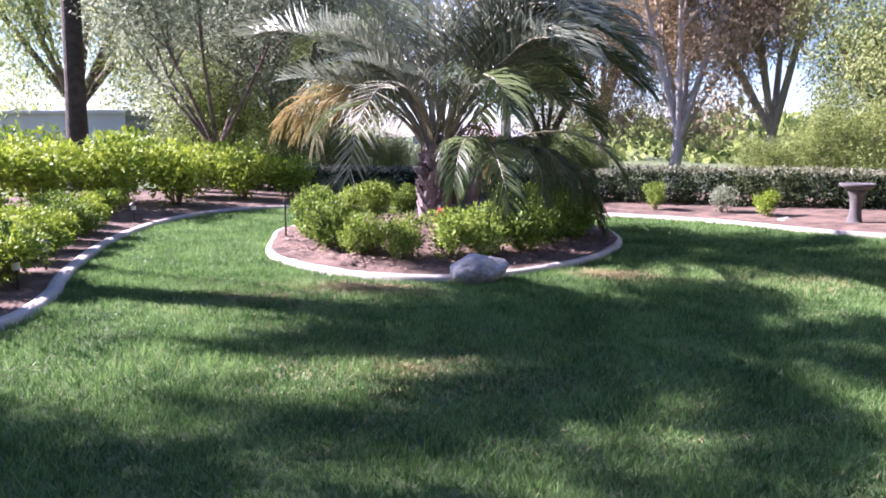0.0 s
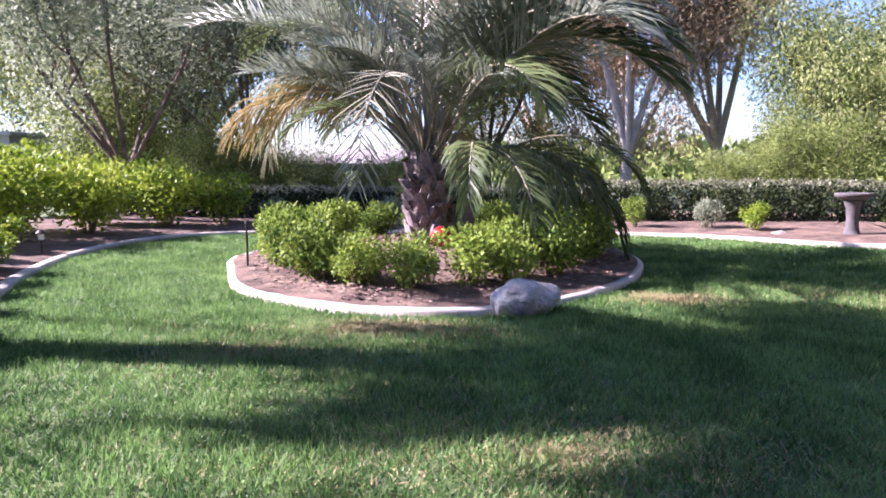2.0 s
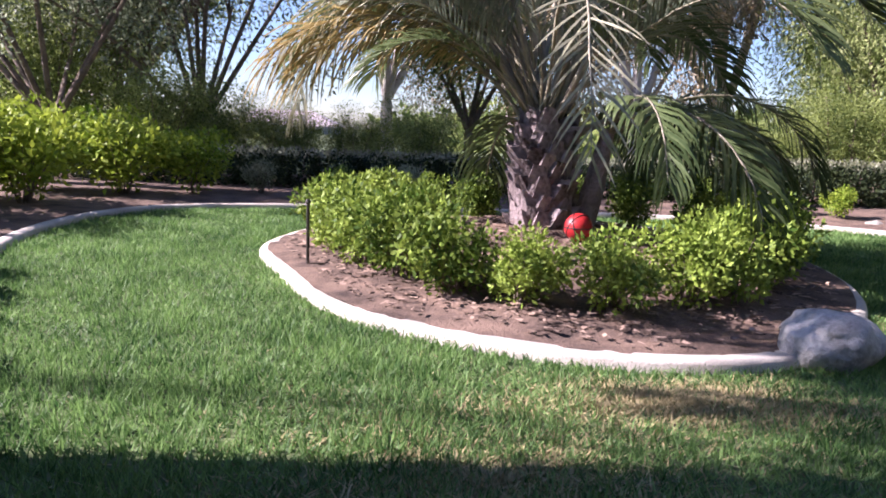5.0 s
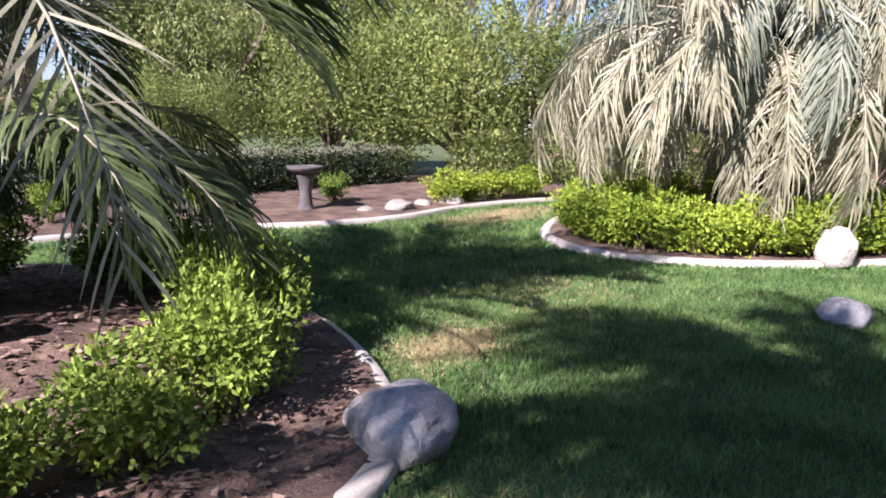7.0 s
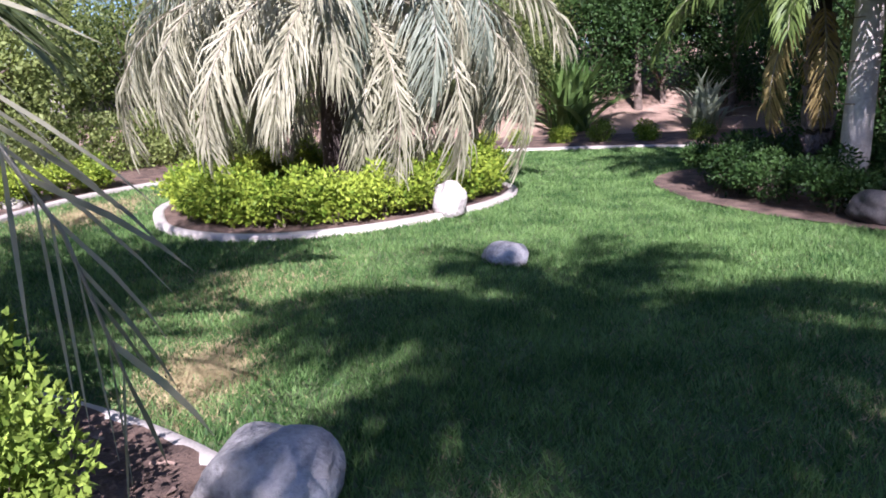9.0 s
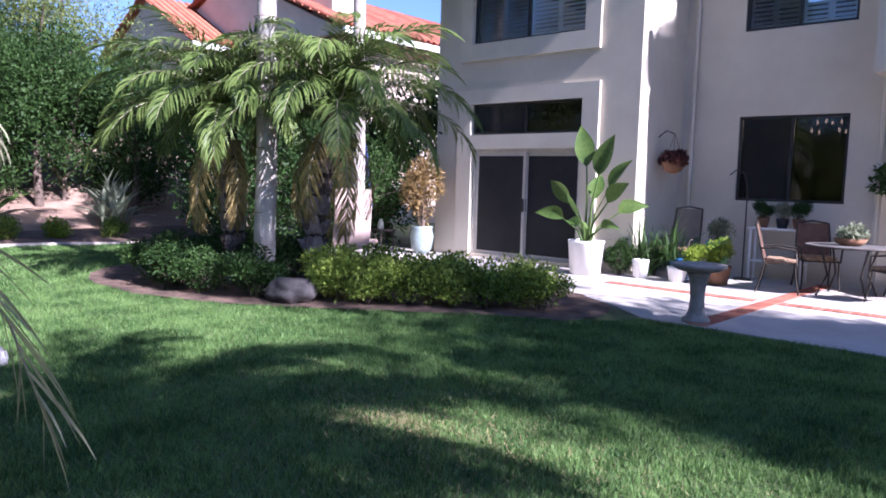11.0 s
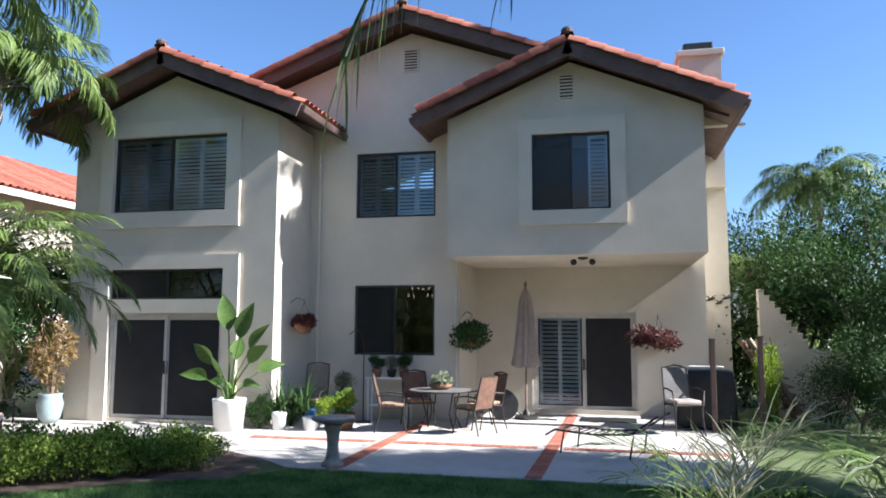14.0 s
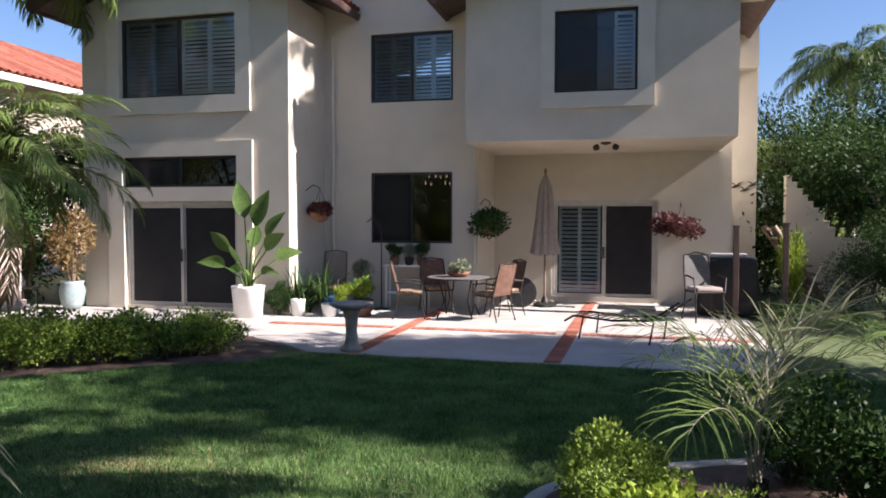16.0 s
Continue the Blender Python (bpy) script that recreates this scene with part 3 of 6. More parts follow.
# ---- lawn ----
def grass_field(count):
    g = np.random.default_rng(11)
    X, Y = g.uniform(-16, 2.2, count), g.uniform(-3.8, 9.4, count)
    # nearer to the walk the turf is thicker
    D = np.minimum(np.hypot(X + 2.6, Y - 4.2), np.hypot(X + 4.2, Y - 6.5))
    keep = g.random(count) < np.clip(1.25 - D / 8.5, 0.22, 1.0)
    edge = [(p.x, p.y) for p in EAST]
    lawn = [(5, 9.1), (-4.6, 9.1), (-4.9, 8.5), (-12.3, 10.8), (-15.2, 11.0)] + edge[::-1]
    keep &= inside(X, Y, lawn)
    for line in (ISLAND, WEST, NORTH):
        keep &= ~inside(X, Y, [(p.x, p.y) for p in line])
    worn = np.minimum.reduce([np.hypot((X - x) / rx, (Y - y) / ry) for x, y, rx, ry in ((-4.98, 1.6, 0.45, 0.26), (-3.0, 2.78, 0.65, 0.3), (-10.0, -1.1, 1.6, 0.5))])
    keep &= g.random(count) < np.clip(worn * 0.9 - 0.1, 0.3, 1.0)
    X, Y = X[keep], Y[keep]
    n = len(X)
    far = np.clip(np.minimum(np.hypot(X + 2.6, Y - 4.2), np.hypot(X + 4.2, Y - 6.5)) / 6, 0.8, 2.0)
    # tufts: the height drifts from place to place
    tuft = 0.5 + 0.5 * np.sin(X * 5.3 + 1.7 * np.sin(Y * 3.1)) * np.sin(Y * 4.7 + 1.3 * np.sin(X * 3.7))
    h = g.uniform(0.022, 0.055, n) * (0.75 + 0.5 * tuft)
    a = g.uniform(0, 2 * np.pi, n)
    w = g.uniform(0.0035, 0.006, n) * far
    lx, ly = g.normal(size=n) * 0.022, g.normal(size=n) * 0.022
    V = np.empty((n, 3, 3), dtype=np.float32)
    V[:, 0] = np.stack([X - np.cos(a) * w, Y - np.sin(a) * w, np.zeros(n)], axis=1)
    V[:, 1] = np.stack([X + np.cos(a) * w, Y + np.sin(a) * w, np.zeros(n)], axis=1)
    V[:, 2] = np.stack([X + lx, Y + ly, h], axis=1)
    return V.reshape(-1, 3), np.arange(n * 3).reshape(-1, 3)


tagged(hung("lawn_grass", arrays_mesh("lawn_grass", *grass_field(1500000), M_GRASS)), "mown green lawn grass with uneven tufts", "lawn", kind="stuff")

# ---- patio ----
bm = bmesh.new()
prof = [(-6.6, 10.4), (-5.2, 9.6), (-4.6, 9.12), (0.6, 9.12), (1.15, 9.5), (1.4, 10.3), (1.6, 16.2), (-3.4, 16.2), (-3.4, 14.33), (-6.62, 14.33), (-6.62, 12.68), (-13.5, 12.68), (-13.5, 10.95), (-9.4, 10.95)]
bot = [bm.verts.new((x, y, -0.08)) for x, y in prof]
top = [bm.verts.new((x, y, 0.02)) for x, y in prof]
bm.faces.new(top)
for i in range(len(prof)):
    bm.faces.new((bot[i], bot[(i + 1) % len(prof)], top[(i + 1) % len(prof)], top[i]))
patio = tagged(part("patio", bm, M_PATIO), "pale concrete patio slab with red brick bands", "patio", kind="structure")

# ---- the house ----
house = thing("house", "two-storey cream stucco house with terracotta tile roofs", "house")


def wall_x(bm, x0, x1, z0, z1, y0, y1, holes=()):
    """A wall along x with openings (x0, x1, z0, z1) that go right through."""
    xs = sorted({x0, x1, *(h[0] for h in holes), *(h[1] for h in holes)})
    zs = sorted({z0, z1, *(h[2] for h in holes), *(h[3] for h in holes)})
    for a, b in zip(xs, xs[1:]):
        for c, d in zip(zs, zs[1:]):
            if not any(h[0] <= a and b <= h[1] and h[2] <= c and d <= h[3] for h in holes):
                box(bm, a, b, y0, y1, c, d)
    bmesh.ops.remove_doubles(bm, verts=bm.verts, dist=1e-4)
    return bm


def gable(bm, x0, x1, z, xp, zp, y0, y1):
    a = [bm.verts.new((x, y, zz)) for y in (y0, y1) for x, zz in ((x0, z), (x1, z), (xp, zp))]
    for f in ((0, 1, 2), (3, 5, 4), (0, 3, 4, 1), (1, 4, 5, 2), (2, 5, 3, 0)):
        bm.faces.new([a[i] for i in f])


LW_UP, LW_TRANSOM, LW_DOOR = (-10.2, -7.69, 4.12, 5.65), (-10.17, -7.68, 2.39, 2.98), (-10.14, -7.68, 0.09, 2.12)
MW_UP, MW_DOWN = (-5.62, -3.91, 4.13, 5.5), (-5.62, -3.92, 1.30, 2.72)
RW_UP, RW_DOOR = (-1.84, -0.41, 4.02, 5.47), (-2.15, 0.07, 0.12, 2.2)
bm = wall_x(bmesh.new(), -11.1, -6.63, -0.1, 5.95, 12.68, 12.88, (LW_UP, LW_TRANSOM, LW_DOOR))
gable(bm, -11.1, -6.63, 5.95, -8.87, 6.88, 12.68, 12.88)
part("wall", bm, M_STUCCO, house)
part("wall", boxed(-11.1, -10.9, 12.88, 24, -0.1, 5.95), M_STUCCO, house)
part("wall", boxed(-6.83, -6.63, 12.88, 14.33, -0.1, 5.95), M_STUCCO, house)
bm = wall_x(bmesh.new(), -6.63, -3.4, -0.1, 5.8, 14.33, 14.53, (MW_UP, MW_DOWN))
part("wall", bm, M_STUCCO, house)
part("wall", boxed(-3.6, -3.4, 14.53, 16.2, -0.1, 3.19), M_STUCCO, house)
bm = bmesh.new()
gable(bm, -11.0, 2.1, 5.7, -4.45, 8.05, 14.335, 14.53)
part("wall", bm, M_STUCCO, house)
bm = wall_x(bmesh.new(), -3.46, 1.24, 3.19, 5.85, 13.44, 13.64, (RW_UP,))
gable(bm, -3.46, 1.24, 5.85, -1.12, 6.83, 13.44, 13.64)
part("wall", bm, M_STUCCO, house)
part("wall", boxed(-3.46, -3.26, 13.64, 16.2, 3.19, 5.85), M_STUCCO, house)
part("wall", boxed(1.04, 1.24, 13.64, 16.2, 3.19, 5.85), M_STUCCO, house)
part("soffit", boxed(-3.26, 1.04, 13.64, 16.2, 3.19, 3.35), M_STUCCO, house)
bm = wall_x(bmesh.new(), -3.4, 1.5, -0.1, 5.85, 16.2, 16.4, (RW_DOOR,))
part("wall", bm, M_STUCCO, house)
for a in ((1.3, 1.5, 16.4, 17.5), (1.5, 2.14, 17.3, 17.5), (1.94, 2.14, 17.5, 24), (-11.1, 2.14, 24, 24.2)):
    part("wall", boxed(*a, -0.1, 5.8), M_STUCCO, house)
# rooms behind the openings; their dimness is put into dark walls and floors
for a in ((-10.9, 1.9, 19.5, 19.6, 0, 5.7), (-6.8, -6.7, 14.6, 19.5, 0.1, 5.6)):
    part("inner_wall", boxed(*a), M_ROOM, house, "interior wall coloured dark for a dim room")
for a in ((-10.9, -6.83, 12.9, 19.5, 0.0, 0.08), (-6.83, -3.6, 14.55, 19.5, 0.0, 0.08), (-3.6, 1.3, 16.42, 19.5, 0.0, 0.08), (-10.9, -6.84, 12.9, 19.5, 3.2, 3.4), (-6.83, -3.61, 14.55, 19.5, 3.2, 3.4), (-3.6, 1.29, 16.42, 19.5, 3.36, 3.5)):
    part("inner_floor", boxed(*a), M_ROOM, house, "interior floor coloured dark for a dim room")


def raised(name, x0, x1, z0, z1, hole, y, depth=0.06):
    """A flat stucco surround standing proud of the wall."""
    part(name, wall_x(bmesh.new(), x0, x1, z0, z1, y - depth, y - 0.002, (hole,)), M_TRIM, house, "raised stucco surround")


raised("window_surround", -10.48, -7.39, 3.8, 5.94, LW_UP, 12.68)
part("window_surround", wall_x(bmesh.new(), -10.5, -7.35, 0.0, 3.25, 12.62, 12.678, (LW_TRANSOM, (-10.14, -7.68, 0.0, 2.12))), M_TRIM, house, "raised stucco surround")
raised("window_surround", -2.08, -0.12, 3.75, 5.75, RW_UP, 13.44)

# windows
def window(o, y, shutters, sash=0.5, dark=False):
    x0, x1, z0, z1 = o
    w = hung("window", bm_mesh("window", wall_x(bmesh.new(), x0, x1, z0, z1, y + 0.02, y + 0.09, ((x0 + 0.045, x1 - 0.045, z0 + 0.045, z1 - 0.045),)), M_BRONZE), house, "bronze aluminium sliding window")
    xm = x0 + (x1 - x0) * sash
    part("mullion", boxed(xm - 0.025, xm + 0.025, y + 0.025, y + 0.085, z0 + 0.046, z1 - 0.046, bevel=0.004), M_BRONZE, w)
    for a, b in ((x0 + 0.046, xm - 0.026), (xm + 0.026, x1 - 0.046)):
        g = part("pane", boxed(a, b, y + 0.05, y + 0.056, z0 + 0.046, z1 - 0.046), M_DARKGLASS if dark else M_GLASS, w)
        g.visible_shadow = False
    part("insect_screen", boxed(x0 + 0.046, xm - 0.026, y + 0.03, y + 0.034, z0 + 0.046, z1 - 0.046), M_MESH, w, "grey insect screen")
    for a, b in shutters:
        a, b = x0 + (x1 - x0) * a, x0 + (x1 - x0) * b
        sh = part("shutter", wall_x(bmesh.new(), a, b, z0 + 0.03, z1 - 0.03, y + 0.1, y + 0.13, ((a + 0.05, b - 0.05, z0 + 0.1, z1 - 0.1),)), M_WHITE, w, "white plantation shutter")
        n = int((z1 - z0 - 0.2) / 0.075)
        sl = bm_mesh("louvre", box(bmesh.new(), -(b - a - 0.1) / 2, (b - a - 0.1) / 2, -0.035, 0.035, -0.005, 0.005, bevel=0.003), M_WHITE)
        for i in range(n):
            hung("louvre", sl, sh, "", Matrix.Translation(((a + b) / 2, y + 0.115, z0 + 0.14 + 0.075 * i)) @ Matrix.Rotation(radians(48), 4, "X"))
    return w


def screen_material():
    m = bpy.data.materials.new("insect_screen")
    m.use_nodes = True
    N, L = m.node_tree.nodes, m.node_tree.links
    tr, mx = N.new("ShaderNodeBsdfTransparent"), N.new("ShaderNodeMixShader")
    p = N["Principled BSDF"]
    p.inputs["Base Color"].default_value, p.inputs["Roughness"].default_value = (0.035, 0.035, 0.035, 1), 0.9
    mx.inputs[0].default_value = 0.27
    L.new(tr.outputs[0], mx.inputs[1])
    L.new(p.outputs[0], mx.inputs[2])
    L.new(mx.outputs[0], N["Material Output"].inputs[0])
    return m


M_MESH = screen_material()
window(LW_UP, 12.70, ((0.02, 0.26), (0.26, 0.49), (0.51, 0.75), (0.75, 0.98)))
window(LW_TRANSOM, 12.70, (), dark=True)
window(MW_UP, 14.35, ((0.02, 0.26), (0.26, 0.49), (0.51, 0.75), (0.75, 0.98)))
window(MW_DOWN, 14.35, (), dark=True)
window(RW_UP, 13.46, ((0.72, 0.97),))


def sliding_door(o, y, left_screen):
    x0, x1, z0, z1 = o
    d = hung("sliding_door", bm_mesh("sliding_door", wall_x(bmesh.new(), x0, x1, z0 - 0.09, z1, y + 0.01, y + 0.13, ((x0 + 0.06, x1 - 0.06, z0, z1 - 0.06),)), M_ALU), house, "pale aluminium sliding patio door")
    xm = (x0 + x1) / 2
    for i, (a, b) in enumerate(((x0 + 0.062, xm + 0.02), (xm - 0.02, x1 - 0.062))):
        yy = y + 0.03 + 0.05 * i
        lf = part("door_leaf", wall_x(bmesh.new(), a, b, z0 + 0.002, z1 - 0.062, yy, yy + 0.035, ((a + 0.06, b - 0.06, z0 + 0.07, z1 - 0.13),)), M_ALU, d)
        dark = left_screen or i == 1
        pane = part("screen" if dark else "pane", boxed(a + 0.06, b - 0.06, yy + 0.012, yy + 0.02, z0 + 0.07, z1 - 0.13), M_SCREEN if dark else (M_DARKGLASS if left_screen else M_GLASS), lf, "dark woven screen" if dark else "")
        pane.visible_shadow = dark
        part("door_handle", boxed(b - 0.05 if i == 0 else a + 0.01, b - 0.01 if i == 0 else a + 0.05, yy - 0.02, yy, 0.95, 1.2, bevel=0.006), M_BRONZE, lf)
    return d


sliding_door(LW_DOOR, 12.70, True)
rd = sliding_door(RW_DOOR, 16.22, False)
a, b = RW_DOOR[0] + 0.14, -1.12
sh = part("shutter", wall_x(bmesh.new(), a, b, 0.2, 2.1, 16.38, 16.41, ((a + 0.06, (a + b) / 2 - 0.04, 0.28, 2.02), ((a + b) / 2 + 0.04, b - 0.06, 0.28, 2.02))), M_WHITE, rd, "cream plantation shutter")
for c, e in ((a + 0.06, (a + b) / 2 - 0.04), ((a + b) / 2 + 0.04, b - 0.06)):
    sl = bm_mesh("louvre", box(bmesh.new(), -(e - c) / 2, (e - c) / 2, -0.04, 0.04, -0.005, 0.005, bevel=0.003), M_WHITE)
    for i in range(19):
        hung("louvre", sl, sh, "", Matrix.Translation(((c + e) / 2, 16.395, 0.33 + 0.09 * i)) @ Matrix.Rotation(radians(35), 4, "X"))


# roofs
def roof(xp, zp, half_l, half_r, pitch, y0, y1, over, label):
    """A gable roof with its ridge along y: deck, fascia boards, barrel tiles in courses and rake tiles."""
    r = hung("roof", None, house, label)
    bm = bmesh.new()
    for sgn, half in ((-1, half_l), (1, half_r)):
        p = [(xp, zp), (xp + sgn * half, zp - pitch * half)]
        for y in (0,):
            v = [bm.verts.new((x, yy, z - dz)) for dz in (0.0, 0.12) for yy in (y0, y1) for x, z in p]
            for f in ((0, 1, 3, 2), (4, 6, 7, 5), (0, 4, 5, 1), (2, 3, 7, 6), (1, 5, 7, 3), (0, 2, 6, 4)):
                bm.faces.new([v[i] for i in f])
    hung("roof_deck", bm_mesh("roof_deck", bm, M_FASCIA), r)
    for sgn, half in ((-1, half_l), (1, half_r)):
        L = half * math.hypot(1, pitch)
        ang = math.atan(pitch)
        down = Matrix.Translation((xp, 0, zp)) @ (Matrix.Rotation(ang, 4, "Y") if sgn > 0 else Matrix.Rotation(math.pi, 4, "Z") @ Matrix.Rotation(ang, 4, "Y"))
        ys = (y0, y1) if sgn > 0 else (-y1, -y0)
        # bargeboard along the rake
        yf = (y0 - 0.045, y0 - 0.001) if sgn > 0 else (-y0 + 0.001, -y0 + 0.045)
        hung("bargeboard", bm_mesh("bargeboard", boxed(0.0, L, yf[0], yf[1], -0.26, 0.015), M_FASCIA), r, "dark brown bargeboard", down)
        hung("gutter", bm_mesh("gutter", boxed(L + 0.001, L + 0.1, ys[0], ys[1], -0.14, -0.01, bevel=0.02), M_FASCIA), r, "brown eaves gutter", down)
        # barrel tiles, course by course
        cols, rows = int((y1 - y0) / 0.2), max(int(L / 0.36), 1)
        V, F = [], []
        m = 5
        for c in range(cols):
            yc = ys[0] + 0.1 + c * 0.2
            for q in range(rows):
                xa, xb = q * L / rows - 0.02, (q + 1) * L / rows + 0.04
                k = len(V)
                for x, rad, lift in ((xa, 0.075, 0.005), (xb, 0.1, 0.035)):
                    for s in range(m):
                        a = math.pi * s / (m - 1)
                        V.append((x, yc + rad * math.cos(a), lift + 0.08 * math.sin(a)))
                for s in range(m - 1):
                    F.append((k + s, k + m + s, k + m + s + 1, k + s + 1))
        hung("roof_tiles", arrays_mesh("roof_tiles", V, F, M_TILE, True), r, "terracotta barrel tiles", down)["kind"] = "stuff"
        # rake tiles hang over the bargeboard, each one by itself
        bmr = bmesh.new()
        v = [bmr.verts.new((x, 0.11 * math.cos(a) + 0.02, 0.12 * math.sin(a) - (0.0 if x else 0.025) + 0.02)) for x in (0.0, 0.36) for a in np.linspace(-0.5, math.pi + 0.1, 7)]
        for s in range(6):
            bmr.faces.new((v[s], v[s + 7], v[s + 8], v[s + 1]))
        rake = bm_mesh("rake_tile", bmr, M_TILE, True)
        for q in range(int(L / 0.33)):
            hung("rake_tile", rake, r, "", down @ Matrix.Translation((0.02 + q * 0.33, yf[0] + (0.01 if sgn > 0 else 0.03), 0.0)))
    V, F = tube_arrays([(xp, y, zp + 0.05 + 0.012 * (i % 2)) for i, y in enumerate(np.arange(y0 - 0.08, y1, 0.2))], [0.13 - 0.02 * (i % 2) for i in range(len(np.arange(y0 - 0.08, y1, 0.2)))], 10)
    hung("ridge_tiles", arrays_mesh("ridge_tiles", V, F, M_TILE, True), r)
    part("ridge_cap", lathe([(0.04, 0), (0.1, 0.03), (0.11, 0.09), (0.07, 0.13), (0.02, 0.15)], 12), M_FASCIA, r, "dark knob at the ridge end", at=Matrix.Translation((xp, y0 - 0.02, zp + 0.1)))
    return r


roof(-8.87, 7.18, 2.96, 2.96, 0.415, 12.12, 19.0, 0.6, "left wing roof of terracotta tiles")
roof(-1.12, 7.04, 2.9, 3.0, 0.42, 12.9, 19.0, 0.6, "right wing roof of terracotta tiles")
roof(-4.5, 8.35, 7.0, 6.3, 0.385, 13.8, 24.6, 0.5, "main roof of terracotta tiles")


def vent(x0, x1, z0, z1, y):
    v = part("attic_vent", wall_x(bmesh.new(), x0, x1, z0, z1, y - 0.03, y - 0.002, ((x0 + 0.03, x1 - 0.03, z0 + 0.03, z1 - 0.03),)), M_TRIM, house, "louvred attic vent")
    part("backing", boxed(x0 + 0.03, x1 - 0.03, y - 0.008, y - 0.003, z0 + 0.03, z1 - 0.03), M_BLACK, v)
    sl = bm_mesh("slat", box(bmesh.new(), x0 + 0.03, x1 - 0.03, -0.012, 0.012, -0.012, 0.012), M_TRIM)
    for i in range(7):
        hung("slat", sl, v, "", Matrix.Translation((0, y - 0.018, z0 + 0.06 + (z1 - z0 - 0.1) * i / 6.5)) @ Matrix.Rotation(radians(40), 4, "X"))


vent(-1.33, -1.03, 6.08, 6.6, 13.44)
vent(-4.62, -4.28, 7.2, 7.7, 14.335)
ch = part("chimney", boxed(1.2, 2.1, 17.0, 17.7, 5.0, 8.05), M_STUCCO, house, "stucco chimney")
part("chimney_cap", boxed(1.13, 2.17, 16.93, 17.77, 8.05, 8.2, bevel=0.02), M_TRIM, ch)
part("spark_arrestor", boxed(1.3, 1.95, 17.1, 17.6, 8.2, 8.42, bevel=0.03), M_BLACK, ch, "black metal chimney cowl")
tube("downpipe", [(-6.42, 14.27, 0.05), (-6.42, 14.27, 5.5)], 0.035, M_TRIM, house, "painted downpipe")
tube("downpipe", [(-3.46, 14.27, 0.05), (-3.46, 14.27, 3.15)], 0.03, M_TRIM, house, "painted downpipe")

# ---- plants: meshes that are shared ----
rng = np.random.default_rng(21)
BOX = bush_meshes(rng, "boxwood", M_BOX, 2600, 0.045, 0.024, 0.36, 0.55, 4, 14)
LIMEB = bush_meshes(rng, "lime_shrub", M_LIME, 2200, 0.055, 0.026, 0.34, 0.5, 3, 12)
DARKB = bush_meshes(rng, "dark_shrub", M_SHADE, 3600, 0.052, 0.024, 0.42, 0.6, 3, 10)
LOOSE = bush_meshes(rng, "loose_shrub", M_LIME, 2600, 0.085, 0.038, 0.6, 1.0, 3, 14)
OLIVEB = bush_meshes(rng, "grey_shrub", M_OLIVE, 1600, 0.07, 0.022, 0.4, 0.6, 2, 9)

# ---- the island and its palm ----
for i, (x, y, s, h) in enumerate(((-1.3, -0.4, 0.9, 1.0), (-1.42, 0.1, 0.92, 1.05), (-1.62, 0.58, 0.92, 1.0), (-1.86, 0.98, 0.92, 1.0), (-2.15, 1.33, 0.9, 0.98), (-2.5, 1.56, 0.74, 0.78), (-2.98, 1.66, 0.78, 0.82), (-3.42, 1.52, 0.8, 0.86), (-3.72, 1.3, 0.85, 1.0), (-4.02, 0.98, 0.92, 1.08), (-4.25, 0.5, 0.9, 1.05), (-4.42, 0.0, 0.88, 1.0), (-4.5, -0.5, 0.88, 0.95), (-4.45, -1.0, 0.85, 0.9), (-1.42, -0.9, 0.9, 0.95), (-1.65, -1.35, 0.85, 0.95), (-2.0, -1.75, 0.85, 0.95), (-2.6, -2.15, 0.85, 0.95), (-3.4, -2.2, 0.85, 0.95), (-4.05, -1.75, 0.85, 0.95))):
    bush(BOX, i, x, y, 0.05, s, h, "clipped bright green boxwood bush in mulch", "bush", "boxwoods round the palm", "boxwood", i * 1.3)

palm = thing("feather_palm", "stout feather palm with arching grey-green fronds and dry ones", "palm", Matrix.Translation((-2.88, -0.2, 0.24)))
booted_trunk(palm, rng, 0.9, 0.2, 0.16, 11, 8, M_DARKBARK, (0, 0), 1.25)
UP = frond_kind(rng, "frond_up", M_FRONDGREY, L=3.3, a0=76, a1=4, pairs=66, leaf=0.62, droop=0.2, open_angle=55, start=0.32, vee=0.45, width=0.02, r=0.025)
MID = frond_kind(rng, "frond_mid", M_FRONDGREY, L=3.2, a0=72, a1=-38, pairs=66, leaf=0.6, droop=0.3, open_angle=60, start=0.33, vee=0.4, width=0.02, r=0.026)
MIDG = frond_kind(rng, "frond_green", M_FROND, L=2.9, a0=66, a1=-62, pairs=62, leaf=0.58, droop=0.4, open_angle=62, start=0.3, vee=0.35, width=0.024, r=0.026)
LOW = frond_kind(rng, "frond_low", M_FROND, L=2.45, a0=30, a1=-82, pairs=58, leaf=0.55, droop=0.7, open_angle=62, start=0.25, vee=0.25, width=0.024, r=0.024)
DRY = frond_kind(rng, "frond_dry", M_FRONDDRY, L=2.5, a0=42, a1=-72, pairs=56, leaf=0.55, droop=0.9, open_angle=58, start=0.25, vee=0.1, width=0.02, r=0.022, messy=0.18)
HUSK = frond_kind(rng, "frond_husk", M_FRONDPALE, L=2.6, a0=50, a1=-84, pairs=46, leaf=0.5, droop=0.9, open_angle=52, start=0.3, vee=0.05, width=0.016, r=0.022, messy=0.22)
ARCH = frond_kind(rng, "frond_arch", M_FRONDPALE, L=2.95, a0=46, a1=-86, pairs=26, leaf=0.34, droop=0.12, open_angle=66, start=0.5, vee=0.1, width=0.012, r=0.016, messy=0.14)
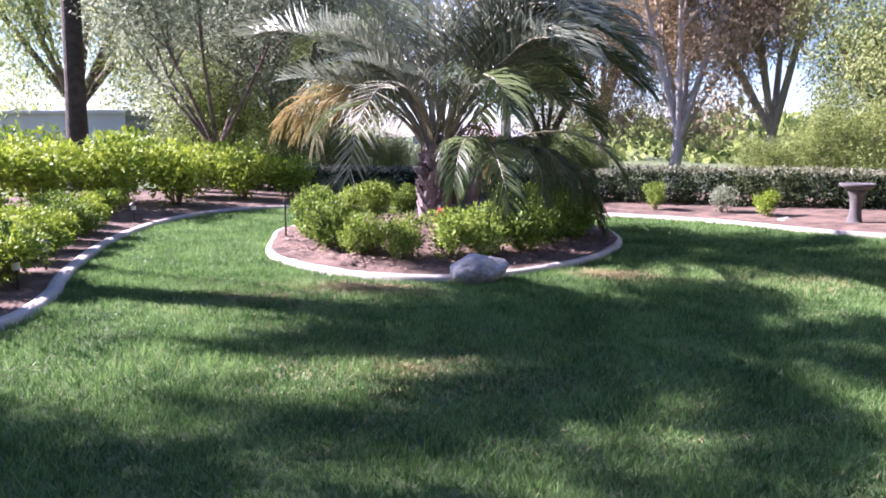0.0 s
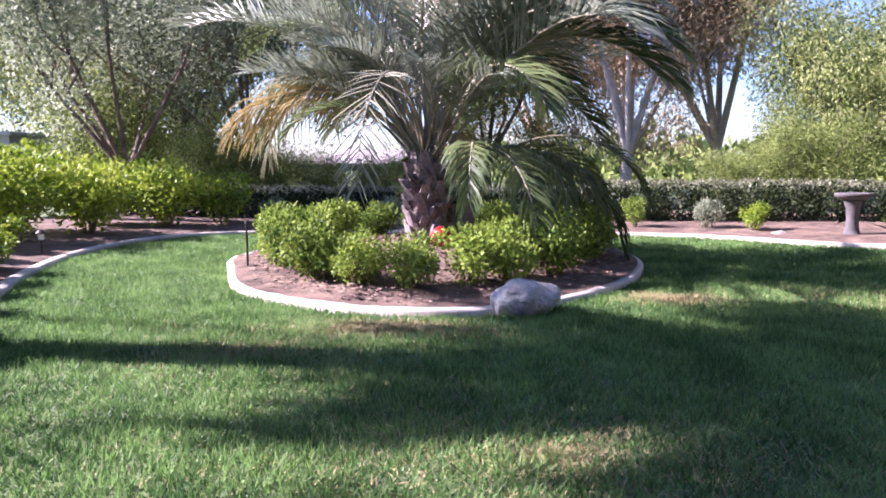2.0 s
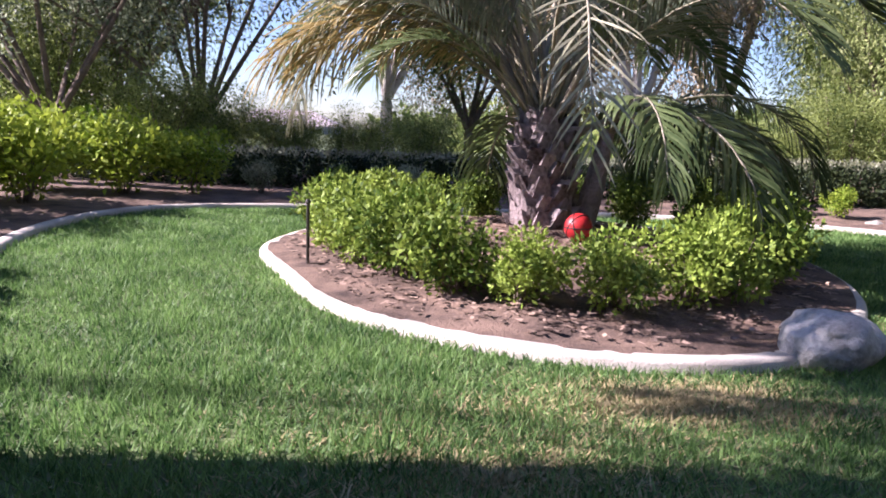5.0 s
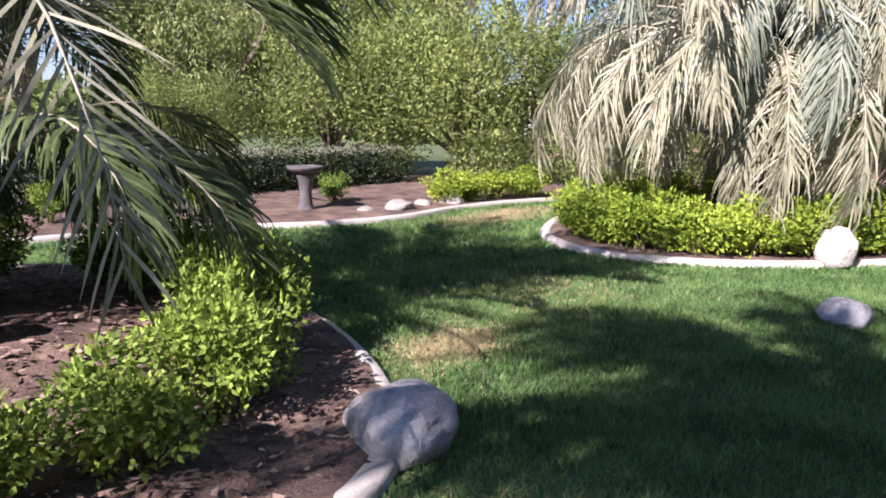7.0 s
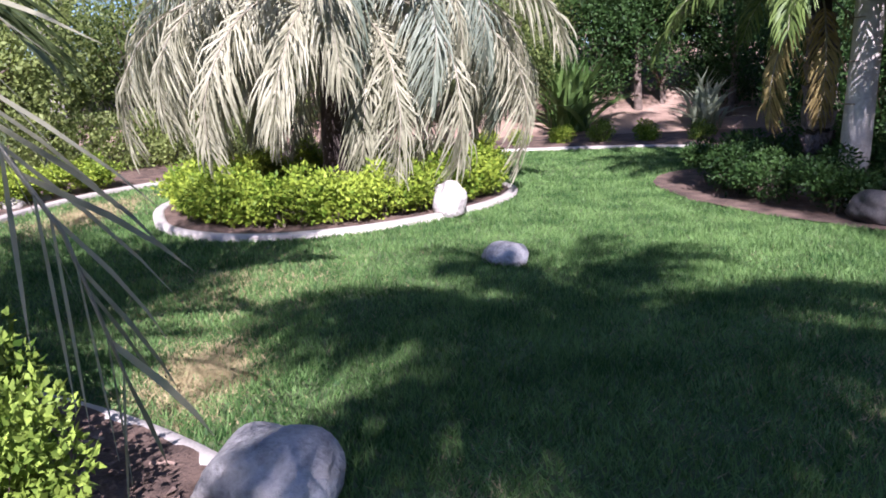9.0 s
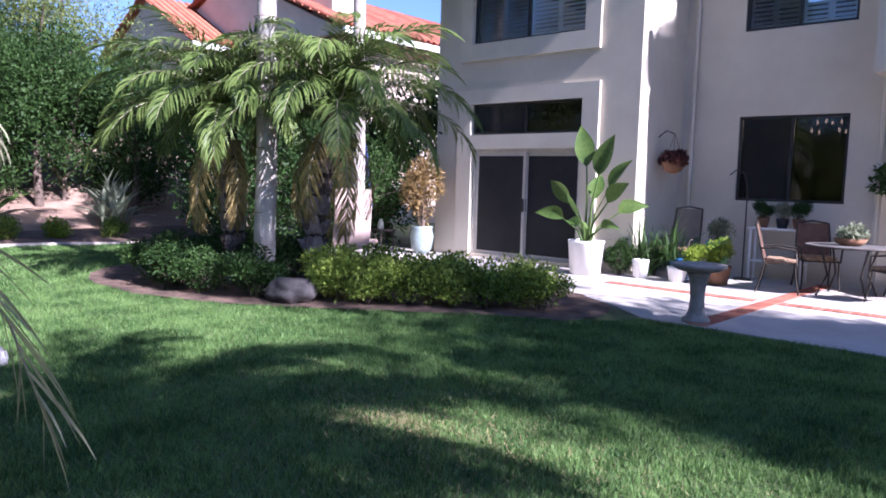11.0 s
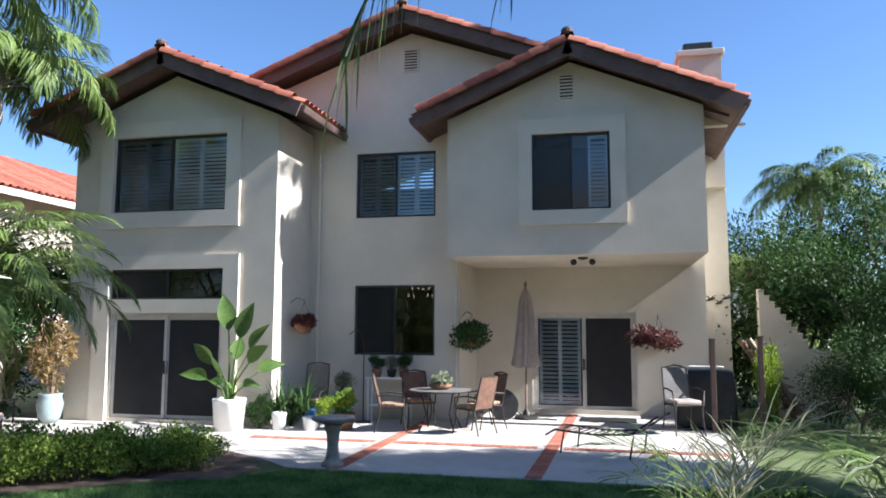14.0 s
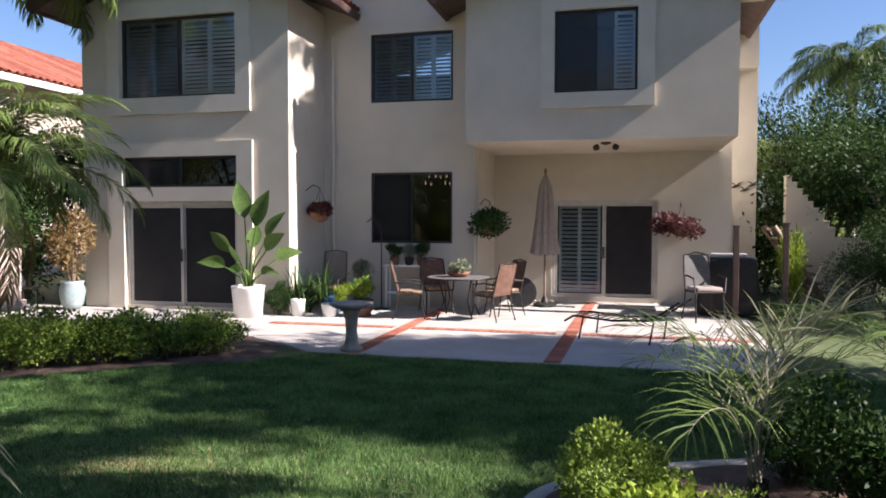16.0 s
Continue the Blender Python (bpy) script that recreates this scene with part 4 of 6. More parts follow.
OVER = frond_kind(rng, "frond_over", M_FRONDQUEEN, L=4.8, a0=4, a1=-80, pairs=80, leaf=0.48, droop=1.4, open_angle=50, start=0.25, vee=0.0, width=0.012, r=0.022, messy=0.12)
for i in range(62):
    k = i / 62
    az = i * 2.39996 + rng.uniform(-0.15, 0.15)
    facing = math.cos(az - 0.5)
    near = -0.5 < (az + math.pi) % (2 * math.pi) - math.pi < 1.1
    z = 1.08 - 0.45 * k
    base = (0.1 * math.cos(az), 0.1 * math.sin(az), z)
    front = 0.6 < az % (2 * math.pi) < 2.1
    if k < 0.48 or (front and k < 0.7):
        add_frond(palm, UP, base, az, max(0.24 - 1.2 * k, -0.22) + rng.uniform(-0.12, 0.12), rng.uniform(0.8, 1.02) * (0.6 if 0.1 < az % (2 * math.pi) < 1.8 else 1.0), rng.uniform(-0.5, 0.5))
    elif front:
        continue
    elif k < 0.74:
        add_frond(palm, MID if i % 3 else MIDG, base, az, rng.uniform(-0.12, 0.12), rng.uniform(0.9, 1.0) * (0.62 if near else 1.0))
    elif facing > 0.55 or i % 7 == 0:
        if 1.0 < az % (2 * math.pi) < 2.4 or az % (2 * math.pi) < 0.75:
            continue
        add_frond(palm, DRY, base, az, rng.uniform(-0.05, 0.3), rng.uniform(0.85, 1.0), rng.uniform(-0.3, 0.3))
    else:
        add_frond(palm, (MIDG, LOW)[i % 2], base, az, rng.uniform(-0.1, 0.15), rng.uniform(0.85, 1.0) * (0.62 if near else 1.0))
for i, az in enumerate((-58, -47, -38, -30, -22, -14, -6, -52, -26)):
    add_frond(palm, (DRY, MIDG, HUSK)[i % 3], (0.15 * math.cos(radians(az)), 0.15 * math.sin(radians(az)), 0.92), radians(az), 0.55 - 0.06 * i, rng.uniform(0.95, 1.1), rng.uniform(-0.4, 0.4))
for kind, az, tilt in ((MID, 136, -0.05), (MID, 147, 0.0), (MIDG, 158, 0.1), (MIDG, 168, 0.0)):
    add_frond(palm, kind, (0.12 * math.cos(radians(az)), 0.12 * math.sin(radians(az)), 0.95), radians(az), tilt, rng.uniform(0.95, 1.08))
# one long pale frond arching out over the curb
add_frond(palm, ARCH, (0.03, 0.12, 0.95), radians(86), 0.0, 1.0)
# stems of a second, smaller sucker beside the trunk
tube("sucker", [(-0.3, -0.12, -0.1), (-0.42, -0.1, 0.35), (-0.5, -0.08, 0.8)], [0.12, 0.085, 0.05], M_BOOT, palm, sides=10)
for i, az in enumerate((110, 135, 152, 168, 182, 200, 220, 245, 90)):
    a = radians(az)
    add_frond(palm, LOW, (-0.5 + 0.06 * math.cos(a), -0.08 + 0.06 * math.sin(a), 0.78), a, rng.uniform(-0.15, 0.1), rng.uniform(0.62, 0.8), rng.uniform(-0.3, 0.3))

# ---- the shaggy palm on the west bed ----
shaggy = thing("shaggy_palm", "old palm hung with a skirt of pale drooping fronds", "palm", Matrix.Translation((-10.7, 1.8, 0.04)))
tube("trunk", [(0, 0, -0.1), (0.03, 0, 1.2), (0, 0.02, 2.6)], [0.32, 0.28, 0.3], M_DARKBARK, shaggy, sides=14)
SK = [frond_kind(rng, "frond_skirt", m, L=l, a0=a0, a1=-88, pairs=92, leaf=0.6, droop=1.3, open_angle=48, start=0.2, vee=0.05, width=0.021, r=0.024, messy=0.3)
      for m, l, a0 in ((M_FRONDPALE, 3.5, 42), (M_FRONDPALE, 3.2, 20), (M_FRONDPALE, 3.1, 8), (M_FRONDGREY, 3.4, 50))]
for i in range(64):
    az = i * 2.39996
    add_frond(shaggy, SK[(i * 7) % 4 if i % 5 else 0], (0.18 * math.cos(az), 0.18 * math.sin(az), 2.55 - 0.5 * (i / 64)), az, rng.uniform(-0.25, 0.3) - 0.5 * (i / 64), rng.uniform(0.72, 0.95), rng.uniform(-0.2, 0.2))
for i in range(16):
    az = i * 2.4
    add_frond(shaggy, UP, (0.1 * math.cos(az), 0.1 * math.sin(az), 2.7), az, rng.uniform(-0.2, 0.2), 0.9)
W = [p for p in WEST]
cx, cy = -10.4, 1.9
for i in range(0, len(W), 4):
    p = W[i]
    x, y = cx + (p.x - cx) * 0.82, cy + (p.y - cy) * 0.82
    bush(LIMEB, i // 4, x, y, 0.04, 1.0, 0.95, "low clipped lime-green shrub inside the curb", "bush", "lime hedge round the shaggy palm", "low_shrub", i * 0.7)


def boulder(name, x, y, r, squash, seed, mat, label, sub=4, stretch=1.0, turn=0.0, sink=0.25):
    bm = bmesh.new()
    bmesh.ops.create_icosphere(bm, subdivisions=sub, radius=r)
    for v in bm.verts:
        d = v.co.normalized()
        k = 1 + 0.28 * noise.noise(d * 1.3 + Vector((seed, 0, 0))) + 0.1 * noise.noise(d * 3.1 + Vector((0, seed, 0))) + 0.05 * noise.noise(d * 8 + Vector((0, 0, seed)))
        v.co = Vector((v.co.x * k * stretch, v.co.y * k, v.co.z * k * squash))
    cuts = random.Random(seed)
    for k in range(9):
        d = Vector((cuts.gauss(0, 1), cuts.gauss(0, 1), cuts.gauss(0, 0.8))).normalized()
        most = max(v.co.dot(d) for v in bm.verts)
        for v in bm.verts:
            over = v.co.dot(d) - most * 0.86
            if over > 0:
                v.co -= d * over * 0.85
    tagged(part(name, bm, mat, None, "", True, Matrix.Translation((x, y, r * squash * (1 - sink))) @ Matrix.Rotation(turn, 4, "Z")), label, "boulder")


boulder("boulder", -3.82, 2.17, 0.225, 0.62, 3.1, M_ROCK, "rounded pale granite boulder set on the curb", 4, 1.15, 0.9)
boulder("boulder", -7.0, 3.3, 0.16, 0.62, 8.4, M_ROCK, "small grey rock lying on the open lawn", 4, 1.25, 0.9, 0.45)
boulder("boulder", -9.05, 2.98, 0.18, 1.15, 5.2, M_WHITEROCK, "white upright rock at the bed edge", 4, 1.15, 0.2)
boulder("boulder", -7.9, 6.75, 0.25, 0.75, 2.2, M_DARKSTONE, "rough purple-grey rock among shrubs", 4, 1.4, 0.4)
for i, (x, y, r) in enumerate(((-9.3, -2.45, 0.22), (-9.9, -2.5, 0.17), (-10.4, -2.35, 0.2), (-8.8, -2.6, 0.15), (-7.4, -3.3, 0.14), (-11.0, -2.3, 0.16))):
    boulder("boulder", x, y + 0.15, r * 0.8, 0.6, i * 2.7, M_STONE, "grey border stone in mulch", 3, 1.3, i)

# ball, posts and path lights
bm = bmesh.new()
bmesh.ops.create_icosphere(bm, subdivisions=3, radius=0.1)
ball = tagged(part("ball", bm, M_BALL, None, "", True, Matrix.Translation((-3.06, 0.33, 0.355))), "worn red rubber ball on the mulch", "ball")
for i in range(3):
    V, F = tube_arrays([(0.1 * math.cos(a), 0.1 * math.sin(a), 0) for a in np.linspace(0, 2 * math.pi, 25)], [0.004] * 25, 5)
    hung("seam", arrays_mesh("seam", V, F, M_BLACK), ball, "", Matrix.Rotation(i * 1.05, 4, "X") @ Matrix.Rotation(0.5 * i, 4, "Y"))
post = thing("garden_stake", "thin dark metal stake at the island edge", "stake", Matrix.Translation((-1.23, 0.55, 0.05)))
tube("stake", [(0, 0, -0.1), (0, 0, 0.44)], 0.011, M_METAL, post)
part("cap", lathe([(0.014, 0.43), (0.02, 0.44), (0.014, 0.46), (0.004, 0.465)], 10), M_METAL, post)


def path_light(x, y):
    t = thing("path_light", "small bronze path light with a pale cap", "path light", Matrix.Translation((x, y, 0.05)), "path lights")
    tube("stem", [(0, 0, -0.05), (0, 0, 0.2)], 0.012, M_METAL, t)
    part("lens", lathe([(0.03, 0.17), (0.032, 0.22), (0.03, 0.235)], 12), M_WHITE, t)
    part("hood", lathe([(0.055, 0.235), (0.058, 0.245), (0.02, 0.275), (0.006, 0.28)], 14), M_METAL, t)


for x, y in ((-0.05, 2.95), (-0.5, 3.75), (1.5, -0.4), (-8.75, 1.3)):
    path_light(x, y)


def bird_bath(x, y, h, r, label, mat=M_STONE):
    t = thing("bird_bath", label, "bird bath", Matrix.Translation((x, y, 0.02)))
    part("pedestal", lathe([(0.15, 0), (0.15, 0.04), (0.11, 0.07), (0.085, 0.14), (0.075, h * 0.45), (0.09, h * 0.7), (0.12, h - 0.1), (0.13, h - 0.07)], 20), mat, t, "", True)
    part("bowl", lathe([(0.1, h - 0.075), (r * 0.75, h - 0.05), (r, h - 0.01), (r, h + 0.02), (r * 0.93, h + 0.022), (r * 0.8, h - 0.01), (0.02, h - 0.03)], 28), mat, t, "shallow weathered bowl", True)


bird_bath(-4.1, 9.36, 0.62, 0.29, "weathered cast-stone bird bath at the patio edge")
bird_bath(-8.27, -2.98, 0.6, 0.235, "dark stone bird bath against the hedge", M_DARKSTONE)

# ---- east border ----
E_ROW = ((0.62, 2.75, 0.75), (1.0, 2.2, 0.8), (1.3, 1.6, 0.8), (1.6, 0.95, 0.85), (1.85, 0.3, 0.8), (2.05, -0.4, 0.8), (0.2, 3.5, 0.8), (0.75, 3.4, 0.9), (1.3, 2.9, 0.95), (1.8, 2.2, 1.0), (2.2, 1.4, 1.0), (-0.3, 3.75, 0.85), (0.02, 3.25, 0.85), (0.32, 2.65, 0.8), (0.68, 2.05, 0.8), (0.98, 1.45, 0.8), (1.22, 0.85, 0.8))
for i, (x, y, s) in enumerate(E_ROW):
    bush(LIMEB if i % 3 else BOX, i, x, y, 0.08, s * 1.15, s * 0.95, "bright green border shrub beside the curb", "bush", "border shrubs", "border_shrub", i)
for i, (x, y, s) in enumerate(((2.5, -1.3, 1.0), (2.15, -2.4, 0.95), (3.2, -0.6, 1.05), (3.1, -2.3, 1.0), (1.6, -3.6, 0.9), (2.6, -3.6, 1.0), (3.9, 0.4, 1.1), (4.1, -1.6, 1.1), (0.9, -4.1, 0.8), (3.0, 1.2, 1.0))):
    bush(LOOSE, i, x, y, 0.08, s * 1.15, s * 1.1, "loose yellow-green leafy shrub in the border", "bush", "tall border shrubs", "leafy_shrub", i * 2.1)
for i, (x, y) in enumerate(((-1.0, -4.2), (-1.8, -4.3), (-3.6, -4.2), (-5.6, -4.1), (-6.6, -3.9), (-7.2, -3.6), (-9.0, -3.2), (0.1, -4.3))):
    bush((BOX, OLIVEB, LIMEB)[i % 3], i, x, y, 0.08, 0.6, 0.75, "small young shrub in front of the hedge", "bush", "young shrubs", "young_shrub", i)
for i, (x, y) in enumerate(((-10.35, -2.25), (-10.85, -2.2), (-11.4, -2.05), (-11.95, -1.85))):
    bush(LIMEB, i, x, y, 0.05, 1.0, 0.8, "low lime-green mound at the border", "bush", "lime mounds", "low_shrub", i)


def hedge(x0, y0, x1, y1, depth, h, label, n=9000, mat=M_HEDGESHADE, top=M_HEDGELIT):
    g = np.random.default_rng(int(abs(x0 * 10 + y0)) + 5)
    L = math.hypot(x1 - x0, y1 - y0)
    t = thing("hedge", label, "hedge", Matrix.Translation((x0, y0, 0.0)) @ Matrix.Rotation(math.atan2(y1 - y0, x1 - x0), 4, "Z"))
    k = int(L / 0.55)
    bl = [((i + 0.5) * L / k, g.normal() * 0.04, h * 0.5, L / k * 0.8, depth * 0.5, h * 0.5) for i in range(k)]
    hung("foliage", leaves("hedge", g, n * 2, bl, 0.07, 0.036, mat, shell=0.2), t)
    # the top layer takes its own colour, paler to stand for sunlight
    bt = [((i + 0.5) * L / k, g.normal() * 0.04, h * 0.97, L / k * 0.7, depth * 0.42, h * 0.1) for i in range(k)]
    hung("clipped_top", leaves("hedge_top", g, n // 2, bt, 0.05, 0.024, top, shell=0.3), t, "clipped top leaves, sunlit tone")
    pieces = [tube_arrays([((i + 0.5) * L / k, 0, 0), ((i + 0.6) * L / k, g.normal() * 0.05, h * 0.8)], [0.025, 0.01], 5) for i in range(k)]
    hung("stem", arrays_mesh("stem", *joined(pieces), M_BARK), t)["kind"] = "stuff"


hedge(3.4, -5.4, -5.0, -5.3, 0.9, 0.62, "clipped hedge, sides coloured as shaded, top as sunlit", 9000)
hedge(-5.0, -5.3, -12.0, -4.6, 1.0, 0.72, "clipped hedge with shade-dark sides and a sunlit-pale top", 9000)
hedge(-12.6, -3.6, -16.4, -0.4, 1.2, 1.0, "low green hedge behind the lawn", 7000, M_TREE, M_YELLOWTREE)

# palm fronds springing from the border's north tip
def young_palm(x, y, z, n, s, kinds, label, stem=0.3):
    t = thing("young_palm", label, "palm", Matrix.Translation((x, y, z)))
    tube("trunk", [(0, 0, -0.1), (0.02, 0.01, stem)], [0.07, 0.06], M_DARKBARK, t)
    for i in range(n):
        az = i * 2.39996
        add_frond(t, kinds[i % len(kinds)], (0.03 * math.cos(az), 0.03 * math.sin(az), stem - 0.02), az, rng.uniform(-0.1, 0.35), s * rng.uniform(0.8, 1.1))
    return t


YP = frond_kind(rng, "frond_young", M_FRONDQUEEN, L=1.25, a0=62, a1=-30, pairs=26, leaf=0.42, droop=0.3, open_angle=60, start=0.3, vee=0.3, width=0.014, r=0.01, messy=0.14)
YT = frond_kind(rng, "frond_young_thin", M_FRONDQUEEN, L=1.55, a0=76, a1=-30, pairs=19, leaf=0.5, droop=0.35, open_angle=58, start=0.3, vee=0.25, width=0.013, r=0.009, messy=0.12)
YD = frond_kind(rng, "frond_young_grey", M_FRONDPALE, L=1.2, a0=78, a1=10, pairs=20, leaf=0.46, droop=0.15, open_angle=50, start=0.3, vee=0.3, width=0.012, r=0.01, messy=0.2)
young_palm(0.2, 4.75, 0.06, 8, 0.9, (YT, YT, YD), "young feather palm with thin sunlit fronds", 0.2)
young_palm(1.3, 5.2, 0.08, 9, 1.0, (YT, YP), "taller young palm with thin green fronds", 0.4)
for i, (x, y, s) in enumerate(((-0.72, 4.76, 0.8), (-0.42, 4.95, 0.6), (-0.72, 4.38, 0.6), (-0.35, 4.45, 0.55), (-0.35, 4.05, 0.5), (0.05, 4.2, 0.55))):
    bush(BOX, i, x, y, 0.05, s, s * 1.05, "small green boxwood in the border tip", "bush", "border boxwoods", "boxwood", i)
# shade in the border is put into the dark leaf colour
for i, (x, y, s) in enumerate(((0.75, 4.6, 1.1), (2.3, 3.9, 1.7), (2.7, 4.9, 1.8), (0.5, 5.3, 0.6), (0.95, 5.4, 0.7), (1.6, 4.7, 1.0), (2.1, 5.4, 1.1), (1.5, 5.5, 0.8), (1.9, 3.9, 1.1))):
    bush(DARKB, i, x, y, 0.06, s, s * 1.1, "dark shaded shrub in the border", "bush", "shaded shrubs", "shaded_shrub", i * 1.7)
WISP = bush_meshes(rng, "wispy_shrub", M_OLIVE, 900, 0.11, 0.022, 0.5, 1.7, 2, 16)
for i, (x, y, s) in enumerate(((2.5, 7.4, 1.0), (3.0, 8.4, 1.1), (2.9, 6.6, 0.95), (3.4, 9.6, 1.1))):
    bush(WISP, i, x, y, 0.05, s, s, "wispy grey-leaved shrub with bare stems", "bush", "wispy shrubs", "wispy_shrub", i * 2.0)

# ---- north bed ----
for i, (x, y, s) in enumerate(((-5.9, 8.45, 0.95), (-6.45, 8.0, 1.05), (-6.95, 7.6, 1.0), (-7.5, 7.2, 1.1), (-7.9, 7.35, 1.1), (-5.62, 8.62, 0.95), (-6.15, 8.2, 1.0), (-6.7, 7.75, 1.0), (-7.2, 7.35, 1.0), (-6.2, 8.9, 1.0), (-6.9, 8.4, 1.05), (-7.6, 7.9, 1.05))):
    bush(BOX, i, x, y, 0.02, s, s, "rounded green boxwood beside the patio", "bush", "boxwoods by the patio", "boxwood", i * 0.9)
# the palms' shade is painted in with darker leaves
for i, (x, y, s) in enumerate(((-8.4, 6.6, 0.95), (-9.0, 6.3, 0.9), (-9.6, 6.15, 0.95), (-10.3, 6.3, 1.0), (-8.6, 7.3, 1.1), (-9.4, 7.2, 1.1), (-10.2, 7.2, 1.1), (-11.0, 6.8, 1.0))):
    bush(DARKB, i, x, y, 0.02, s, s * 0.95, "shrub under the palms, leaves darkened as in shade", "bush", "shrubs under the palms", "shrub", i * 1.9)
QF = frond_kind(rng, "frond_queen", M_FRONDQUEEN, L=2.3, a0=58, a1=-62, pairs=66, leaf=0.5, droop=1.0, open_angle=60, start=0.16, vee=0.1, width=0.026, r=0.018, messy=0.18)
PF = frond_kind(rng, "frond_date", M_FRONDQUEEN, L=1.95, a0=48, a1=-58, pairs=56, leaf=0.36, droop=0.6, open_angle=60, start=0.14, vee=0.2, width=0.02, r=0.014, messy=0.12)
PY = frond_kind(rng, "frond_date_dry", M_FRONDDRY, L=1.5, a0=-10, a1=-86, pairs=46, leaf=0.32, droop=0.9, open_angle=50, start=0.14, vee=0.1, width=0.018, r=0.012, messy=0.15)


def date_palm(x, y, z, h, lean, n, label):
    t = thing("date_palm", label, "palm", Matrix.Translation((x, y, z)), "small date palms")
    booted_trunk(t, rng, h, 0.13, 0.1, 8, 7, M_DARKBARK, lean)
    for i in range(n):
        az, k = i * 2.39996, i / n
        add_frond(t, PF if k < 0.88 else PY, (lean[0] + 0.05 * math.cos(az), lean[1] + 0.05 * math.sin(az), h), az, 0.75 - 1.35 * k, rng.uniform(0.85, 1.1))


date_palm(-9.5, 7.0, 0.02, 2.1, (-0.15, 0.0), 48, "bushy date palm with arching green fronds")
date_palm(-8.45, 7.5, 0.02, 2.15, (0.25, 0.1), 48, "leaning date palm with orange dead fronds")


def queen_palm(x, y, z, h, r, n, label, crown=1.0):
    t = thing("queen_palm", label, "palm", Matrix.Translation((x, y, z)), "queen palms")
    tube("trunk", [(0, 0, -0.1), (0.03, 0.02, h * 0.3), (-0.02, 0.03, h * 0.7), (0, 0, h)], [r * 1.1, r, r * 0.9, r * 0.85], M_PALEBARK, t, "smooth pale ringed trunk", sides=14)
    for i in range(14):
        zz = h * (i + 0.5) / 14
        V, F = tube_arrays([((r + 0.004) * math.cos(a), (r + 0.004) * math.sin(a), 0) for a in np.linspace(0, 2 * math.pi, 17)], [0.006] * 17, 4)
        if i == 0:
            ringm = arrays_mesh("ring", V, F, M_BARK)
        hung("ring", ringm, t, "", Matrix.Translation((0, 0, zz)))
    part("crownshaft", lathe([(r * 0.85, 0), (r * 1.35, 0.25), (r * 1.2, 0.6), (r * 0.6, 0.9)], 12), M_PALEBARK, t, "peeling pale crownshaft", True, Matrix.Translation((0, 0, h - 0.05)))
    for i in range(n):
        az, k = i * 2.39996, i / n
        add_frond(t, QF, (0.06 * math.cos(az), 0.06 * math.sin(az), h + 0.75), az, 0.5 - 1.1 * k, crown * rng.uniform(0.9, 1.1))


queen_palm(-8.75, 6.95, 0.02, 5.6, 0.13, 34, "tall queen palm with a pale trunk")
queen_palm(5.7, 23.8, 0.0, 5.0, 0.13, 30, "queen palm on the slope behind the stairs")
# three unseen palms, added to dapple the north bed and the side wall
queen_palm(8.6, 7.6, 0.9, 10.8, 0.15, 26, "tall queen palm added out of view to cast shade")
queen_palm(9.9, 8.7, 1.3, 11.1, 0.15, 26, "tall queen palm added out of view to cast shade")
queen_palm(6.2, 14.0, 0.05, 12.6, 0.15, 15, "tall queen palm added out of view to cast shade")
queen_palm(-11.3, 10.7, 0.02, 5.4, 0.13, 34, "tall queen palm beside the house")
east = thing("border_palm", "palm with a stout trunk and long arching fronds in the border", "palm", Matrix.Translation((2.5, 3.35, 0.05)))
booted_trunk(east, rng, 4.9, 0.18, 0.15, 26, 7, M_DARKBARK)
for i in range(9):
    add_frond(east, QF, (0.05 * math.cos(i * 2.4), 0.05 * math.sin(i * 2.4), 4.95), i * 2.39996, 0.5 - 0.5 * i / 9, 1.1)
for i in range(12):
    add_frond(east, QF, (0.05 * math.cos(i * 2.4), 0.05 * math.sin(i * 2.4), 4.9), i * 2.39996 + 1.1, 0.12 - 0.4 * i / 12, 1.1)
for i in range(19):
    add_frond(east, (OVER, QF, QF)[i % 3], (0.05 * math.cos(i * 2.4), 0.05 * math.sin(i * 2.4), 4.9), i * 2.39996 + 0.4, 0.55 - 0.6 * i / 19, 0.6 if i % 3 == 0 else 1.15)
add_frond(east, OVER, (0, 0, 4.85), radians(197.5), 0.02, 1.03)
add_frond(east, OVER, (0, 0, 4.85), radians(193), 0.06, 0.86)
# dark trunk beyond the border
t = thing("dark_palm", "tall palm with a straight dark trunk", "palm", Matrix.Translation((5.85, -4.6, 0)))
tube("trunk", [(0, 0, -0.2), (-0.05, 0, 2.2), (-0.12, 0, 5.5)], [0.24, 0.19, 0.17], M_DARKBARK, t, sides=14)
for i in range(30):
    add_frond(t, QF, (-0.12, 0, 5.5), i * 2.4, 0.6 - 1.2 * i / 30, 1.0)

# ---- western bank ----
for i, (x, y, s) in enumerate(((-16.75, 4.1, 0.75), (-16.75, 4.8, 0.7), (-16.85, 5.65, 0.85), (-16.85, 6.5, 0.9), (-16.8, 7.4, 0.9), (-16.5, 8.4, 0.9), (-16.3, 1.7, 0.8), (-15.4, 0.6, 0.8))):
    bush(BOX if i % 2 else LIMEB, i, x, y, 0.0, s, s, "small green shrub at the foot of the bank", "bush", "shrubs along the bank", "small_shrub", i)


